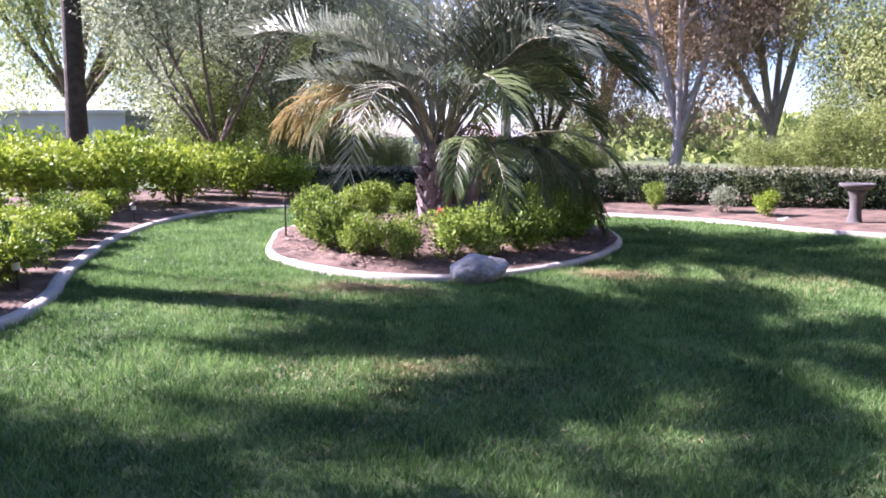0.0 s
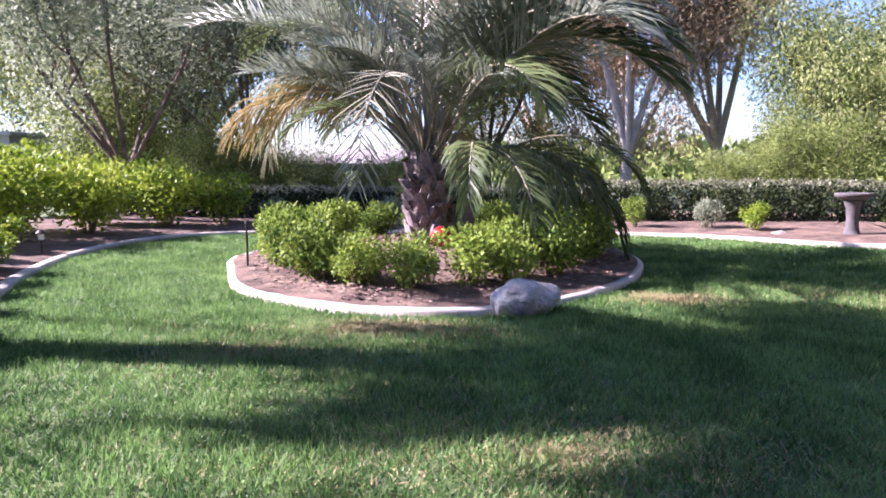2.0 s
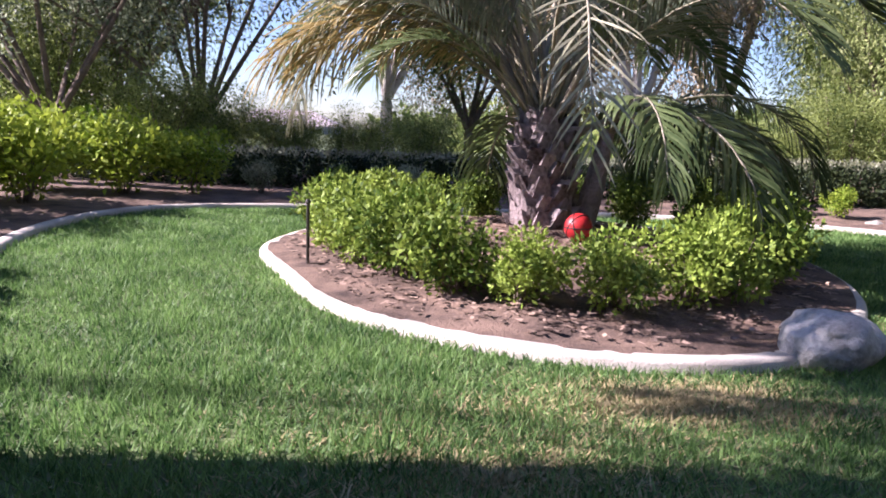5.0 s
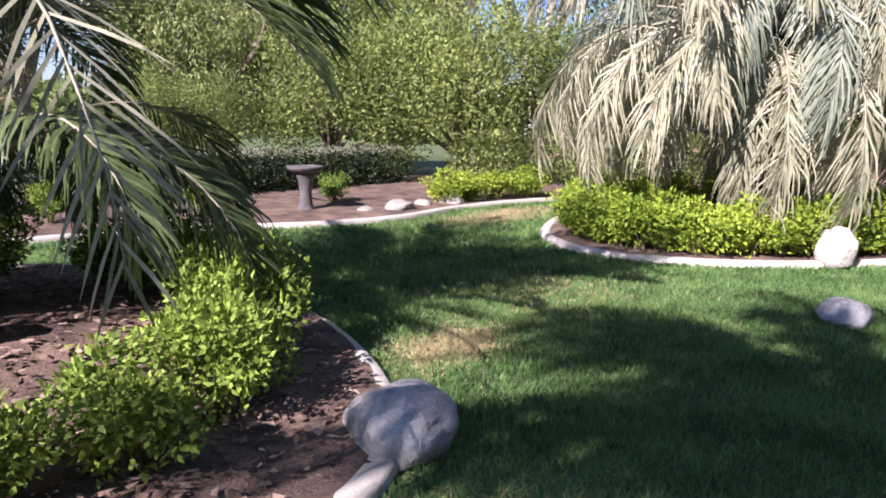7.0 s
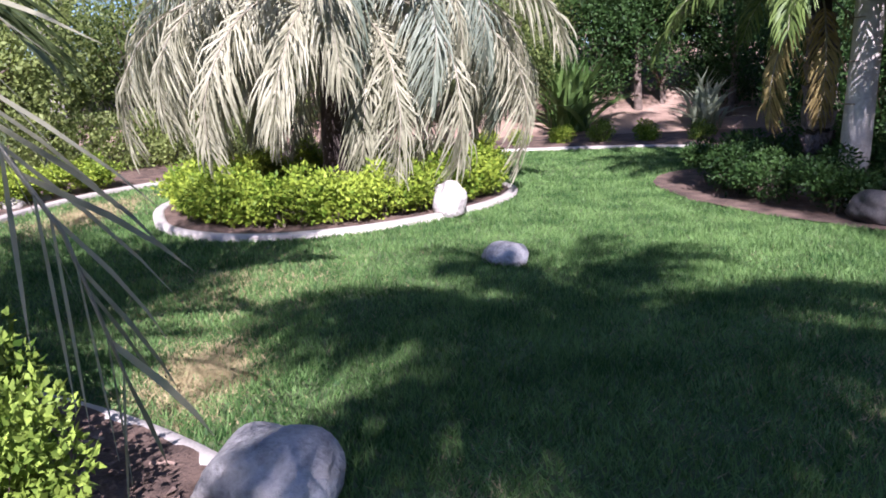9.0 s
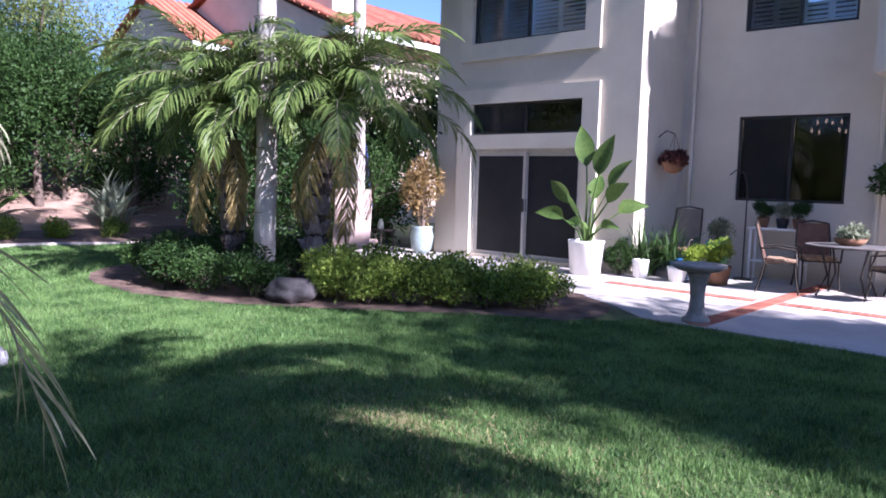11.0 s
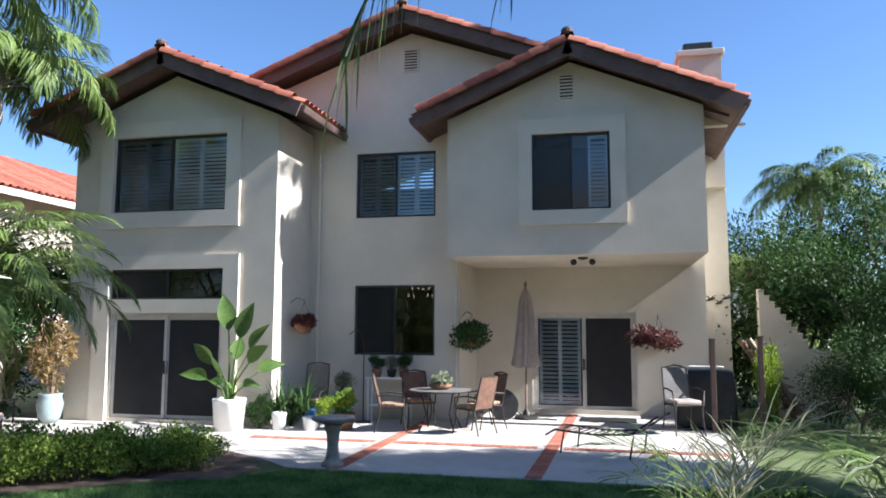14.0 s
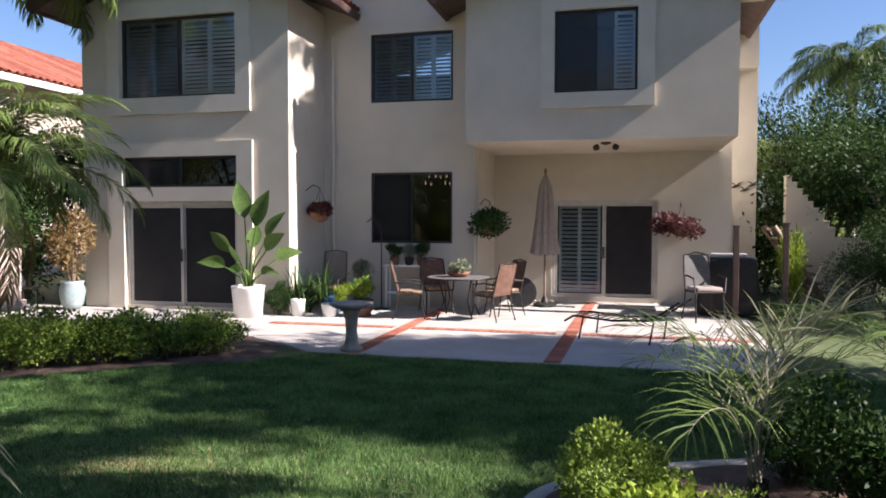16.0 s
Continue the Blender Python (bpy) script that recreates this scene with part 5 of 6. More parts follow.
def strap_plant(x, y, z, n, L, label, mat=M_OLIVE, width=0.07, name="yucca"):
    """A rosette clump of long, keeled strap leaves."""
    t = thing(name, label, "plant", Matrix.Translation((x, y, z)))
    s = np.linspace(0, 1, 6)
    a = np.radians(75 - 60 * s ** 1.5)
    P = np.stack([np.concatenate([[0], np.cumsum(np.cos(a[:-1]) / 5)]), np.zeros(6), np.concatenate([[0], np.cumsum(np.sin(a[:-1]) / 5)])], axis=1) * L
    w = width * np.sin(np.pi * (0.12 + 0.86 * s)) * 0.5
    V = np.stack([P - np.stack([0 * w, w, -w * 0.4], axis=1), P, P + np.stack([0 * w, w, w * 0.4], axis=1)], axis=1).reshape(-1, 3)
    F = [(3 * i + j, 3 * i + j + 1, 3 * i + j + 4, 3 * i + j + 3) for i in range(5) for j in range(2)]
    me = arrays_mesh("leaf", V, F, mat, True)
    for i in range(n):
        az = i * 2.39996
        hung("leaf", me, t, "", Matrix.Translation((0.25 * L * (i / n) * math.cos(az * 1.7), 0.25 * L * (i / n) * math.sin(az * 1.7), 0)) @ Matrix.Rotation(az, 4, "Z") @ Matrix.Rotation(rng.uniform(-0.5, 0.75), 4, "Y") @ Matrix.Scale(rng.uniform(0.7, 1.1), 4))
    return t


strap_plant(-18.6, 6.2, 0.2, 130, 1.85, "large green clump of sword-shaped leaves on the bank", M_BANANA, 0.15)
strap_plant(-18.2, 9.2, 0.2, 70, 1.3, "clump of sword-shaped leaves on the bank", M_OLIVE, 0.1)

# ---- trees ----
T_OLIVE = tree_meshes(rng, "olive_crown", 5.5, 0.11, 2.2, M_OLIVE, M_BARK, 26000, 0.095, 0.04, 8, 0.16, 0.0, 0.55, 3)
T_PEPPER = tree_meshes(rng, "pepper_crown", 6.5, 0.22, 2.6, M_YELLOWTREE, M_BARK, 42000, 0.13, 0.034, 7, 0.25, 0.5, 0.55, 8)
T_EUC = tree_meshes(rng, "eucalyptus_crown", 9.0, 0.22, 2.4, M_EUC, M_PALEBARK, 44000, 0.15, 0.038, 7, 0.18, 0.5, 0.48, 8)
T_BROAD = tree_meshes(rng, "broad_crown", 6.0, 0.2, 2.4, M_TREE, M_BARK, 32000, 0.1, 0.045, 7, 0.25, 0.0, 0.6, 5)
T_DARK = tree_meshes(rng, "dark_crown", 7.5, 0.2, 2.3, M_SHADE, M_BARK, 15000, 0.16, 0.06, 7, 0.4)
# crown for trees out of view that only throw shade
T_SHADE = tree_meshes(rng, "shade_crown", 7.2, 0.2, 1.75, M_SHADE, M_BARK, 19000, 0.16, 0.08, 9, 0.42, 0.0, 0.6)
SHRUB = tree_meshes(rng, "big_shrub", 3.4, 0.1, 1.6, M_TREE, M_BARK, 26000, 0.08, 0.038, 8, 0.15, 0.0, 0.6, 9)
# shrub in shade-dark leaves, also used to fill places that lie in shade
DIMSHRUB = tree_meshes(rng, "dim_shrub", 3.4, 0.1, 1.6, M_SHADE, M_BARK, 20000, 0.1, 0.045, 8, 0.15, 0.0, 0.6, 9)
for i, (k, x, y, s, lab) in enumerate((
        (T_OLIVE, 4.2, -6.9, 1.0, "grey-leaved tree with dark forked limbs behind the hedge"), (T_OLIVE, 2.2, -9.0, 1.1, "grey-leaved tree with dark forked limbs"),
        (T_PEPPER, 11.5, -18.0, 1.35, "light green weeping pepper tree"), (T_PEPPER, 12.5, -13.0, 1.3, "light green weeping pepper tree in the distance"), (T_PEPPER, 5.5, -13.5, 1.3, "light green weeping tree behind the garden"),
        (T_EUC, -6.2, -9.8, 0.78, "brownish eucalyptus with leaning pale trunks behind the hedge"), (T_EUC, -8.4, -10.6, 0.85, "brownish eucalyptus with leaning pale trunks behind the hedge"), (T_EUC, -4.6, -14.5, 1.0, "brownish eucalyptus with pale trunks"), (T_EUC, -1.0, -19.0, 1.2, "brownish eucalyptus far behind the hedge"), (T_EUC, 9.5, -21.0, 1.2, "eucalyptus far behind the hedge"),
        (T_PEPPER, -10.6, -8.2, 0.7, "rounded yellow-green pepper tree by the hedge"), (T_PEPPER, -12.6, -10.0, 0.8, "yellow-green weeping pepper tree"), (T_BROAD, -13.5, -7.5, 0.9, "leafy green garden tree"),
        (SHRUB, -13.4, -4.3, 1.05, "big rounded leafy shrub with pale new growth"), (SHRUB, -15.6, -2.4, 1.0, "big rounded leafy shrub"), (SHRUB, -12.0, -5.8, 0.95, "big rounded leafy shrub"), (T_EUC, -17.5, -5.0, 1.1, "eucalyptus with a white trunk"), (T_BROAD, -19.5, -2.0, 1.1, "leafy green tree behind the shaggy palm"), (T_BROAD, -21.0, 2.5, 1.0, "leafy green tree on the bank"),
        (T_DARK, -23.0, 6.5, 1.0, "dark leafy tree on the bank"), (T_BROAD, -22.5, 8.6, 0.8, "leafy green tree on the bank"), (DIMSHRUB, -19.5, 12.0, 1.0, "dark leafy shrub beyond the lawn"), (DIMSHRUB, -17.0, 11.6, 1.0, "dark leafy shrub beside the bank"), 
        # shrub in the passage added so that it reads as deep shade
        (DIMSHRUB, -14.6, 12.4, 0.9, "dark leafy shrub beside the house"), (DIMSHRUB, -13.4, 13.6, 1.1, "added shrub standing for shade in the side passage"),
        # the T_SHADE trees are unseen, added to cast shadow over the lawn
        (T_SHADE, 12.5, 8.1, 1.3, "tall unseen tree added on the slope for shade"), (DIMSHRUB, -20.6, 7.0, 0.95, "leafy shrub on the bank"), (DIMSHRUB, -20.4, 8.9, 0.9, "leafy shrub on the bank"), (DIMSHRUB, -20.3, 10.8, 0.95, "leafy shrub on the bank"), (SHRUB, -20.4, 5.2, 0.8, "leafy shrub on the bank"), (T_DARK, -20.0, 8.2, 0.55, "dark leafy tree on the bank"), (T_DARK, -19.4, 10.2, 0.5, "dark leafy tree on the bank"), (T_DARK, -21.0, 5.8, 0.6, "dark leafy tree on the bank"), (SHRUB, 0.6, -8.8, 0.4, "leafy shrub behind the hedge"), (SHRUB, 1.9, -9.4, 0.42, "leafy shrub behind the hedge"), (SHRUB, -0.8, -9.2, 0.38, "leafy shrub behind the hedge"), (T_SHADE, 4.9, 7.9, 0.8, "unseen leafy tree added to shade the lawn"), (T_SHADE, 6.7, 8.5, 0.95, "unseen leafy tree added to shade the lawn"), (T_DARK, 4.4, -11.0, 0.8, "dark leafy tree behind the hedge"), (T_SHADE, 8.6, 8.3, 1.1, "unseen leafy tree added to shade the lawn"),
        # shrubs behind the palms and in the passage are added as dark shade
        (T_DARK, 4.2, 23.0, 0.66, "dark leafy tree on the slope behind the stairs"), (T_DARK, 6.4, 20.5, 0.68, "dark leafy tree above the stairs"), (T_DARK, 9.6, 25.0, 0.75, "leafy tree on the slope"), (DIMSHRUB, 3.9, 19.6, 1.2, "leafy shrub above the stair wall"), (DIMSHRUB, 5.4, 18.0, 1.0, "leafy shrub above the stair wall"), (DIMSHRUB, 5.3, 15.6, 0.75, "dark leafy shrub before the stair wall"), (DIMSHRUB, 3.9, 14.6, 0.42, "dark leafy shrub beside the stairs"), (DIMSHRUB, 4.3, 13.2, 0.5, "dark leafy shrub beside the patio"), (DIMSHRUB, -13.2, 9.6, 0.8, "added shrub behind the palms, darkened to stand for shade"), (DIMSHRUB, -14.4, 10.8, 0.9, "added shrub behind the palms, darkened to stand for shade"), (DIMSHRUB, -12.6, 11.4, 0.6, "added shrub standing for shade in the side passage"), (T_DARK, 7.2, 16.2, 0.58, "dark leafy tree by the stairs"),
        (T_BROAD, -3.0, -11.5, 0.7, "leafy green tree behind the hedge"), (SHRUB, 2.2, -7.2, 0.55, "leafy shrub behind the hedge"), (SHRUB, -2.0, -7.6, 0.4, "leafy shrub behind the hedge"), (SHRUB, -4.2, -7.7, 0.36, "leafy shrub behind the hedge"), (SHRUB, -7.9, -7.3, 0.4, "leafy shrub behind the hedge"), (SHRUB, -9.4, -7.0, 0.6, "leafy shrub behind the hedge"), (SHRUB, 5.6, -9.5, 1.0, "leafy shrub behind the hedge"), (SHRUB, -18.8, 3.0, 0.8, "leafy shrub on the bank"), (SHRUB, -19.6, 4.6, 1.0, "leafy shrub on the bank"), (SHRUB, -18.6, 0.8, 0.9, "leafy shrub on the bank"), (DIMSHRUB, -21.0, 7.6, 1.1, "leafy shrub on the bank"), (T_DARK, -22.5, 4.0, 0.9, "dark leafy tree on the bank"), (T_EUC, -25.0, 1.0, 1.0, "eucalyptus on top of the bank"))):
    g = 4.0 * (lambda u: u * u * (3 - 2 * u))(min(max((x - 5) / 11, 0), 1)) if x > 5 and y > 4 else (2.6 * (lambda u: u * u * (3 - 2 * u))(min(max((-16.6 - x) / 10.4, 0), 1)) if x < -16.6 and -6 < y < 14 else 0.0)
    tree(k, x, y, g - 0.05, s, i * 1.7, lab)
for x, y, z, s in ((4.6, 17.6, 1.2, 1.0), (3.6, 18.8, 1.4, 1.0)):
    bush(bush_meshes(rng, "bougainvillea", M_RED, 1200, 0.07, 0.05, 0.6, 0.9, 1, 8), 0, x, y + 1.5, z + 1.2, s, s, "red flowering bougainvillea mound on the slope", "bush", "", "bougainvillea", 0)
# far wooded skyline
g = np.random.default_rng(3)
bl = []
for i in range(220):
    a = 2 * math.pi * i / 110 + g.uniform(-0.03, 0.03)
    R = g.uniform(34, 60)
    if -1.5 < (a + math.pi) % (2 * math.pi) - math.pi < -1.22:
        continue
    bl.append((R * math.cos(a) - 3, R * math.sin(a) + 3, g.uniform(0, 0.6), 3.6, 3.6, g.uniform(1.2, 2.8)))
tagged(hung("far_woods", leaves("far_woods", g, 110000, bl, 0.7, 0.4, M_TREE, shell=0.25)), "distant woods along the skyline", "woods", kind="stuff")

# ---- patio bricks ----
rng = np.random.default_rng(5)
br = bm_mesh("brick", box(bmesh.new(), -0.105, 0.105, -0.048, 0.048, 0, 0.012, bevel=0.005), M_BRICK)


def brick_band(x0, y0, x1, y1, width=2):
    L = math.hypot(x1 - x0, y1 - y0)
    a = math.atan2(y1 - y0, x1 - x0)
    for i in range(int(L / 0.105)):
        d = (i + 0.5) * 0.105
        hung("brick", br, patio, "", Matrix.Translation((x0 + math.cos(a) * d, y0 + math.sin(a) * d, 0.018 + rng.uniform(0, 0.003))) @ Matrix.Rotation(a + math.pi / 2 + rng.uniform(-0.02, 0.02), 4, "Z"))


brick_band(-4.02, 9.16, -4.02, 14.2)
brick_band(-1.42, 9.16, -1.28, 16.1)
brick_band(-6.4, 11.5, -4.14, 11.5)
brick_band(-3.9, 11.5, -1.5, 11.5)
brick_band(-1.2, 11.5, 1.3, 11.5)


# ---- patio furniture ----
def sling_chair(name, at, sling, label, h=1.0, cushion=None, group="chairs round the table"):
    """A metal-framed armchair with a stretched sling; it faces +y."""
    t = thing(name, label, "chair", at, group)
    for sx in (-1, 1):
        x = 0.25 * sx
        tube("leg", [(x * 1.06, 0.27, 0), (x, 0.22, 0.22), (x, 0.2, 0.42)], 0.013, M_METAL, t, sides=6)
        tube("leg", [(x * 1.06, -0.3, 0), (x, -0.24, 0.2), (x, -0.2, 0.42)], 0.013, M_METAL, t, sides=6)
        tube("back_post", [(x, -0.2, 0.42), (x * 0.98, -0.27, 0.7), (x * 0.9, -0.34, h)], 0.014, M_METAL, t, sides=6)
        tube("armrest", [(x, -0.25, 0.64), (x * 1.15, -0.05, 0.66), (x * 1.15, 0.2, 0.63), (x * 1.05, 0.23, 0.42)], 0.015, M_METAL, t, sides=6)
        tube("seat_rail", [(x, -0.21, 0.42), (x, 0.24, 0.44)], 0.013, M_METAL, t, sides=6)
    tube("top_rail", [(-0.225, -0.34, h), (0, -0.35, h + 0.035), (0.225, -0.34, h)], 0.014, M_METAL, t, sides=6)
    tube("front_rail", [(-0.25, 0.23, 0.43), (0.25, 0.23, 0.43)], 0.013, M_METAL, t, sides=6)
    V, F = [], []
    prof = [(0.23, 0.445), (0.1, 0.43), (-0.1, 0.42), (-0.2, 0.44), (-0.26, 0.66), (-0.3, 0.82), (-0.34, h)]
    for y, z in prof[:4]:
        V += [(-0.24, y, z), (0.0, y, z - 0.012), (0.24, y, z), (-0.24, y, z - 0.01), (0.0, y, z - 0.022), (0.24, y, z - 0.01)]
    for i in range(3):
        a = i * 6
        F += [(a, a + 6, a + 7, a + 1), (a + 1, a + 7, a + 8, a + 2), (a + 3, a + 4, a + 10, a + 9), (a + 4, a + 5, a + 11, a + 10)]
    hung("seat", arrays_mesh("seat", V, F, sling, True), t)
    V, F = [], []
    for y, z in prof[3:]:
        V += [(-0.23, y, z), (0.0, y - 0.02, z), (0.23, y, z), (-0.23, y - 0.01, z), (0.0, y - 0.03, z), (0.23, y - 0.01, z)]
    for i in range(3):
        a = i * 6
        F += [(a, a + 6, a + 7, a + 1), (a + 1, a + 7, a + 8, a + 2), (a + 3, a + 4, a + 10, a + 9), (a + 4, a + 5, a + 11, a + 10)]
    hung("backrest", arrays_mesh("backrest", V, F, sling, True), t)
    if cushion:
        part("cushion", boxed(-0.23, 0.23, -0.19, 0.23, 0.435, 0.5, bevel=0.025), cushion, t, "padded seat cushion", True)
    return t


M_PATTERN = material("floral_cushion", (0.12, 0.06, 0.04), (0.50, 0.36, 0.22), 0.9, 14, 60, 0.3)


def at(x, y, turn, z=0.02):
    return Matrix.Translation((x, y, z)) @ Matrix.Rotation(radians(turn), 4, "Z")


c1 = sling_chair("patio_chair", at(-4.3, 12.72, -75), M_SLING, "bronze metal patio chair with tan sling", 0.98, M_PATTERN)
copy_thing(c1, at(-2.82, 12.78, 62))
copy_thing(c1, at(-4.05, 13.6, -150))
copy_thing(c1, at(-2.75, 13.55, 130))
sling_chair("high_chair", at(-6.05, 13.15, 178, 0.02), M_GREYSLING, "dark metal chair with grey mesh back beside the wall", 1.12, M_PATTERN, "")
t = thing("patio_table", "round glass-topped patio table on metal legs", "table", at(-3.5, 13.1, 0))
part("tabletop", lathe([(0.0, 0.7), (0.56, 0.7), (0.575, 0.71), (0.56, 0.72), (0.0, 0.72)], 32), M_GREYSLING, t, "grey mottled tabletop")
tube("rim", [(0.575 * math.cos(a), 0.575 * math.sin(a), 0.705) for a in np.linspace(0, 2 * math.pi, 33)], 0.016, M_METAL, t, sides=6)
for i in range(4):
    a = math.pi / 4 + i * math.pi / 2
    tube("leg", [(0.45 * math.cos(a), 0.45 * math.sin(a), 0), (0.3 * math.cos(a), 0.3 * math.sin(a), 0.3), (0.42 * math.cos(a), 0.42 * math.sin(a), 0.7)], 0.016, M_METAL, t, sides=6)
t = thing("table_planter", "bowl of pale green succulents on the table", "plant", at(-3.5, 13.1, 0, 0.74))
part("bowl", lathe([(0.1, 0), (0.18, 0.03), (0.22, 0.1), (0.2, 0.1), (0.16, 0.05)], 20), M_TERRA, t, "", True)
hung("foliage", leaves("succulent", rng, 500, lumps(rng, 6, 0, 0, 0.15, 0.2, 0.2, 0.1), 0.08, 0.04, M_OLIVE), t)

# closed umbrella
def closed_umbrella(label, place, canvas, canvas_label, k=1.0):
    t = thing("patio_umbrella", label, "umbrella", place @ Matrix.Scale(k, 4))
    part("base", lathe([(0.24, 0), (0.24, 0.05), (0.08, 0.09), (0.035, 0.2)], 20), M_METAL, t)
    tube("pole", [(0, 0, 0.05), (0, 0, 2.72)], 0.02, M_WOOD, t)
    V, F = [], []
    for z, r in ((1.05, 0.24), (1.3, 0.2), (1.7, 0.16), (2.1, 0.13), (2.4, 0.1), (2.62, 0.03)):
        V += [(r * (1 + 0.3 * math.cos(8 * a)) * math.cos(a), r * (1 + 0.3 * math.cos(8 * a)) * math.sin(a), z + 0.03 * math.cos(8 * a)) for a in np.linspace(0, 2 * math.pi, 48, endpoint=False)]
    for i in range(5):
        F += [(i * 48 + j, i * 48 + (j + 1) % 48, (i + 1) * 48 + (j + 1) % 48, (i + 1) * 48 + j) for j in range(48)]
    hung("canopy", arrays_mesh("canopy", V, F, canvas, True), t, canvas_label)
    tube("tie", [(0.16 * math.cos(a), 0.16 * math.sin(a), 1.95) for a in np.linspace(0, 2 * math.pi, 20)], 0.012, canvas, t)
    part("finial", lathe([(0.03, 2.7), (0.035, 2.74), (0.01, 2.8)], 10), M_WOOD, t)


closed_umbrella("closed taupe patio umbrella standing by the door", at(-2.17, 15.1, 0), M_CANVAS, "folded canvas hanging in pleats")
closed_umbrella("closed navy blue umbrella standing in the side passage", at(-12.0, 11.45, 20), M_NAVY, "folded navy canvas", 0.85)

# hose reel
t = thing("hose_reel", "coiled dark green garden hose on a round reel", "hose", at(-2.62, 14.9, 12))
pieces = []
for i in range(7):
    for j in range(3):
        r = 0.2 + 0.025 * j
        pieces.append(tube_arrays([(r * math.cos(a), -0.09 + 0.03 * i, 0.3 + r * math.sin(a)) for a in np.linspace(0, 2 * math.pi, 25)], [0.014] * 25, 6))
hung("hose_coil", arrays_mesh("hose_coil", *joined(pieces), M_HOSE, True), t)
for y in (-0.14, 0.14):
    part("reel_disc", lathe([(0.0, 0), (0.3, 0), (0.3, 0.015), (0.0, 0.015)], 28), M_BLACK, t, "", False, Matrix.Translation((0, y, 0.3)) @ Matrix.Rotation(math.pi / 2, 4, "X"))
tube("hose_end", [(0.25, -0.1, 0.2), (0.45, -0.15, 0.03), (0.8, -0.05, 0.02), (1.05, -0.2, 0.02)], 0.014, M_HOSE, t)

# covered barbecue
t = thing("barbecue", "barbecue under a black vinyl cover", "barbecue", at(1.25, 14.5, -8))
bm = boxed(-0.5, 0.5, -0.3, 0.3, 0.02, 1.08, bevel=0.09)
bmesh.ops.subdivide_edges(bm, edges=bm.edges, cuts=3, use_grid_fill=True)
for v in bm.verts:
    k = v.co.z
    v.co += Vector((0.03 * noise.noise((v.co.x * 5, v.co.y * 5, k * 2)), 0.03 * noise.noise((v.co.y * 5, k * 3, v.co.x * 5)), 0.02 * noise.noise(v.co * 4)))
    v.co.x *= 1.08 - 0.12 * k
part("cover", bm, M_BLACK, t, "creased black cover", True)
part("lid_top", boxed(-0.32, 0.32, -0.2, 0.2, 1.06, 1.14, bevel=0.035), M_ALU, t, "dusty pale lid", True)
sling_chair("bar_chair", Matrix.Translation((0.75, 13.6, 0.02)) @ Matrix.Rotation(radians(200), 4, "Z") @ Matrix.Diagonal((1, 1, 1.2, 1)), M_GREYSLING, "tall dark metal patio chair near the barbecue", 0.95, M_CANVAS, "")

# low lounge seat
t = thing("lounge_chair", "low dark metal lounge chair with scrolled frame", "chair", at(-0.45, 11.2, 70))
for sx in (-1, 1):
    x = 0.3 * sx
    tube("side_rail", [(x, -0.75, 0.62), (x, -0.35, 0.34), (x, 0.2, 0.3), (x, 0.8, 0.33), (x, 0.95, 0.24)], 0.016, M_METAL, t)
    for y in (-0.4, 0.65):
        tube("leg", [(x, y, 0.32), (x * 1.1, y + 0.05, 0.0)], 0.014, M_METAL, t)
for i in range(15):
    y = -0.7 + i * 0.11
    z = 0.3 + max(0, -0.35 - y) * 0.75 + 0.02
    tube("slat", [(-0.3, y, z), (0.3, y, z)], 0.01, M_METAL, t, sides=5)
t = tagged(part("door_mat", boxed(-1.1, 0.0, 14.9, 15.6, 0.022, 0.04, bevel=0.006), M_BLACK), "dark rubber door mat at the sliding door", "mat")


# ---- pots ----
def pot(name, x, y, prof, mat, label, z=0.02):
    return tagged(part(name, lathe(prof, 26), mat, None, "", True, Matrix.Translation((x, y, z))), label, "pot")


def open_pot(r0, r1, h):
    return [(r0, 0), (r1, h - 0.05), (r1 * 1.03, h - 0.04), (r1 * 1.03, h), (r1 * 0.92, h), (r1 * 0.9, h - 0.06), (0.01, h - 0.07)]


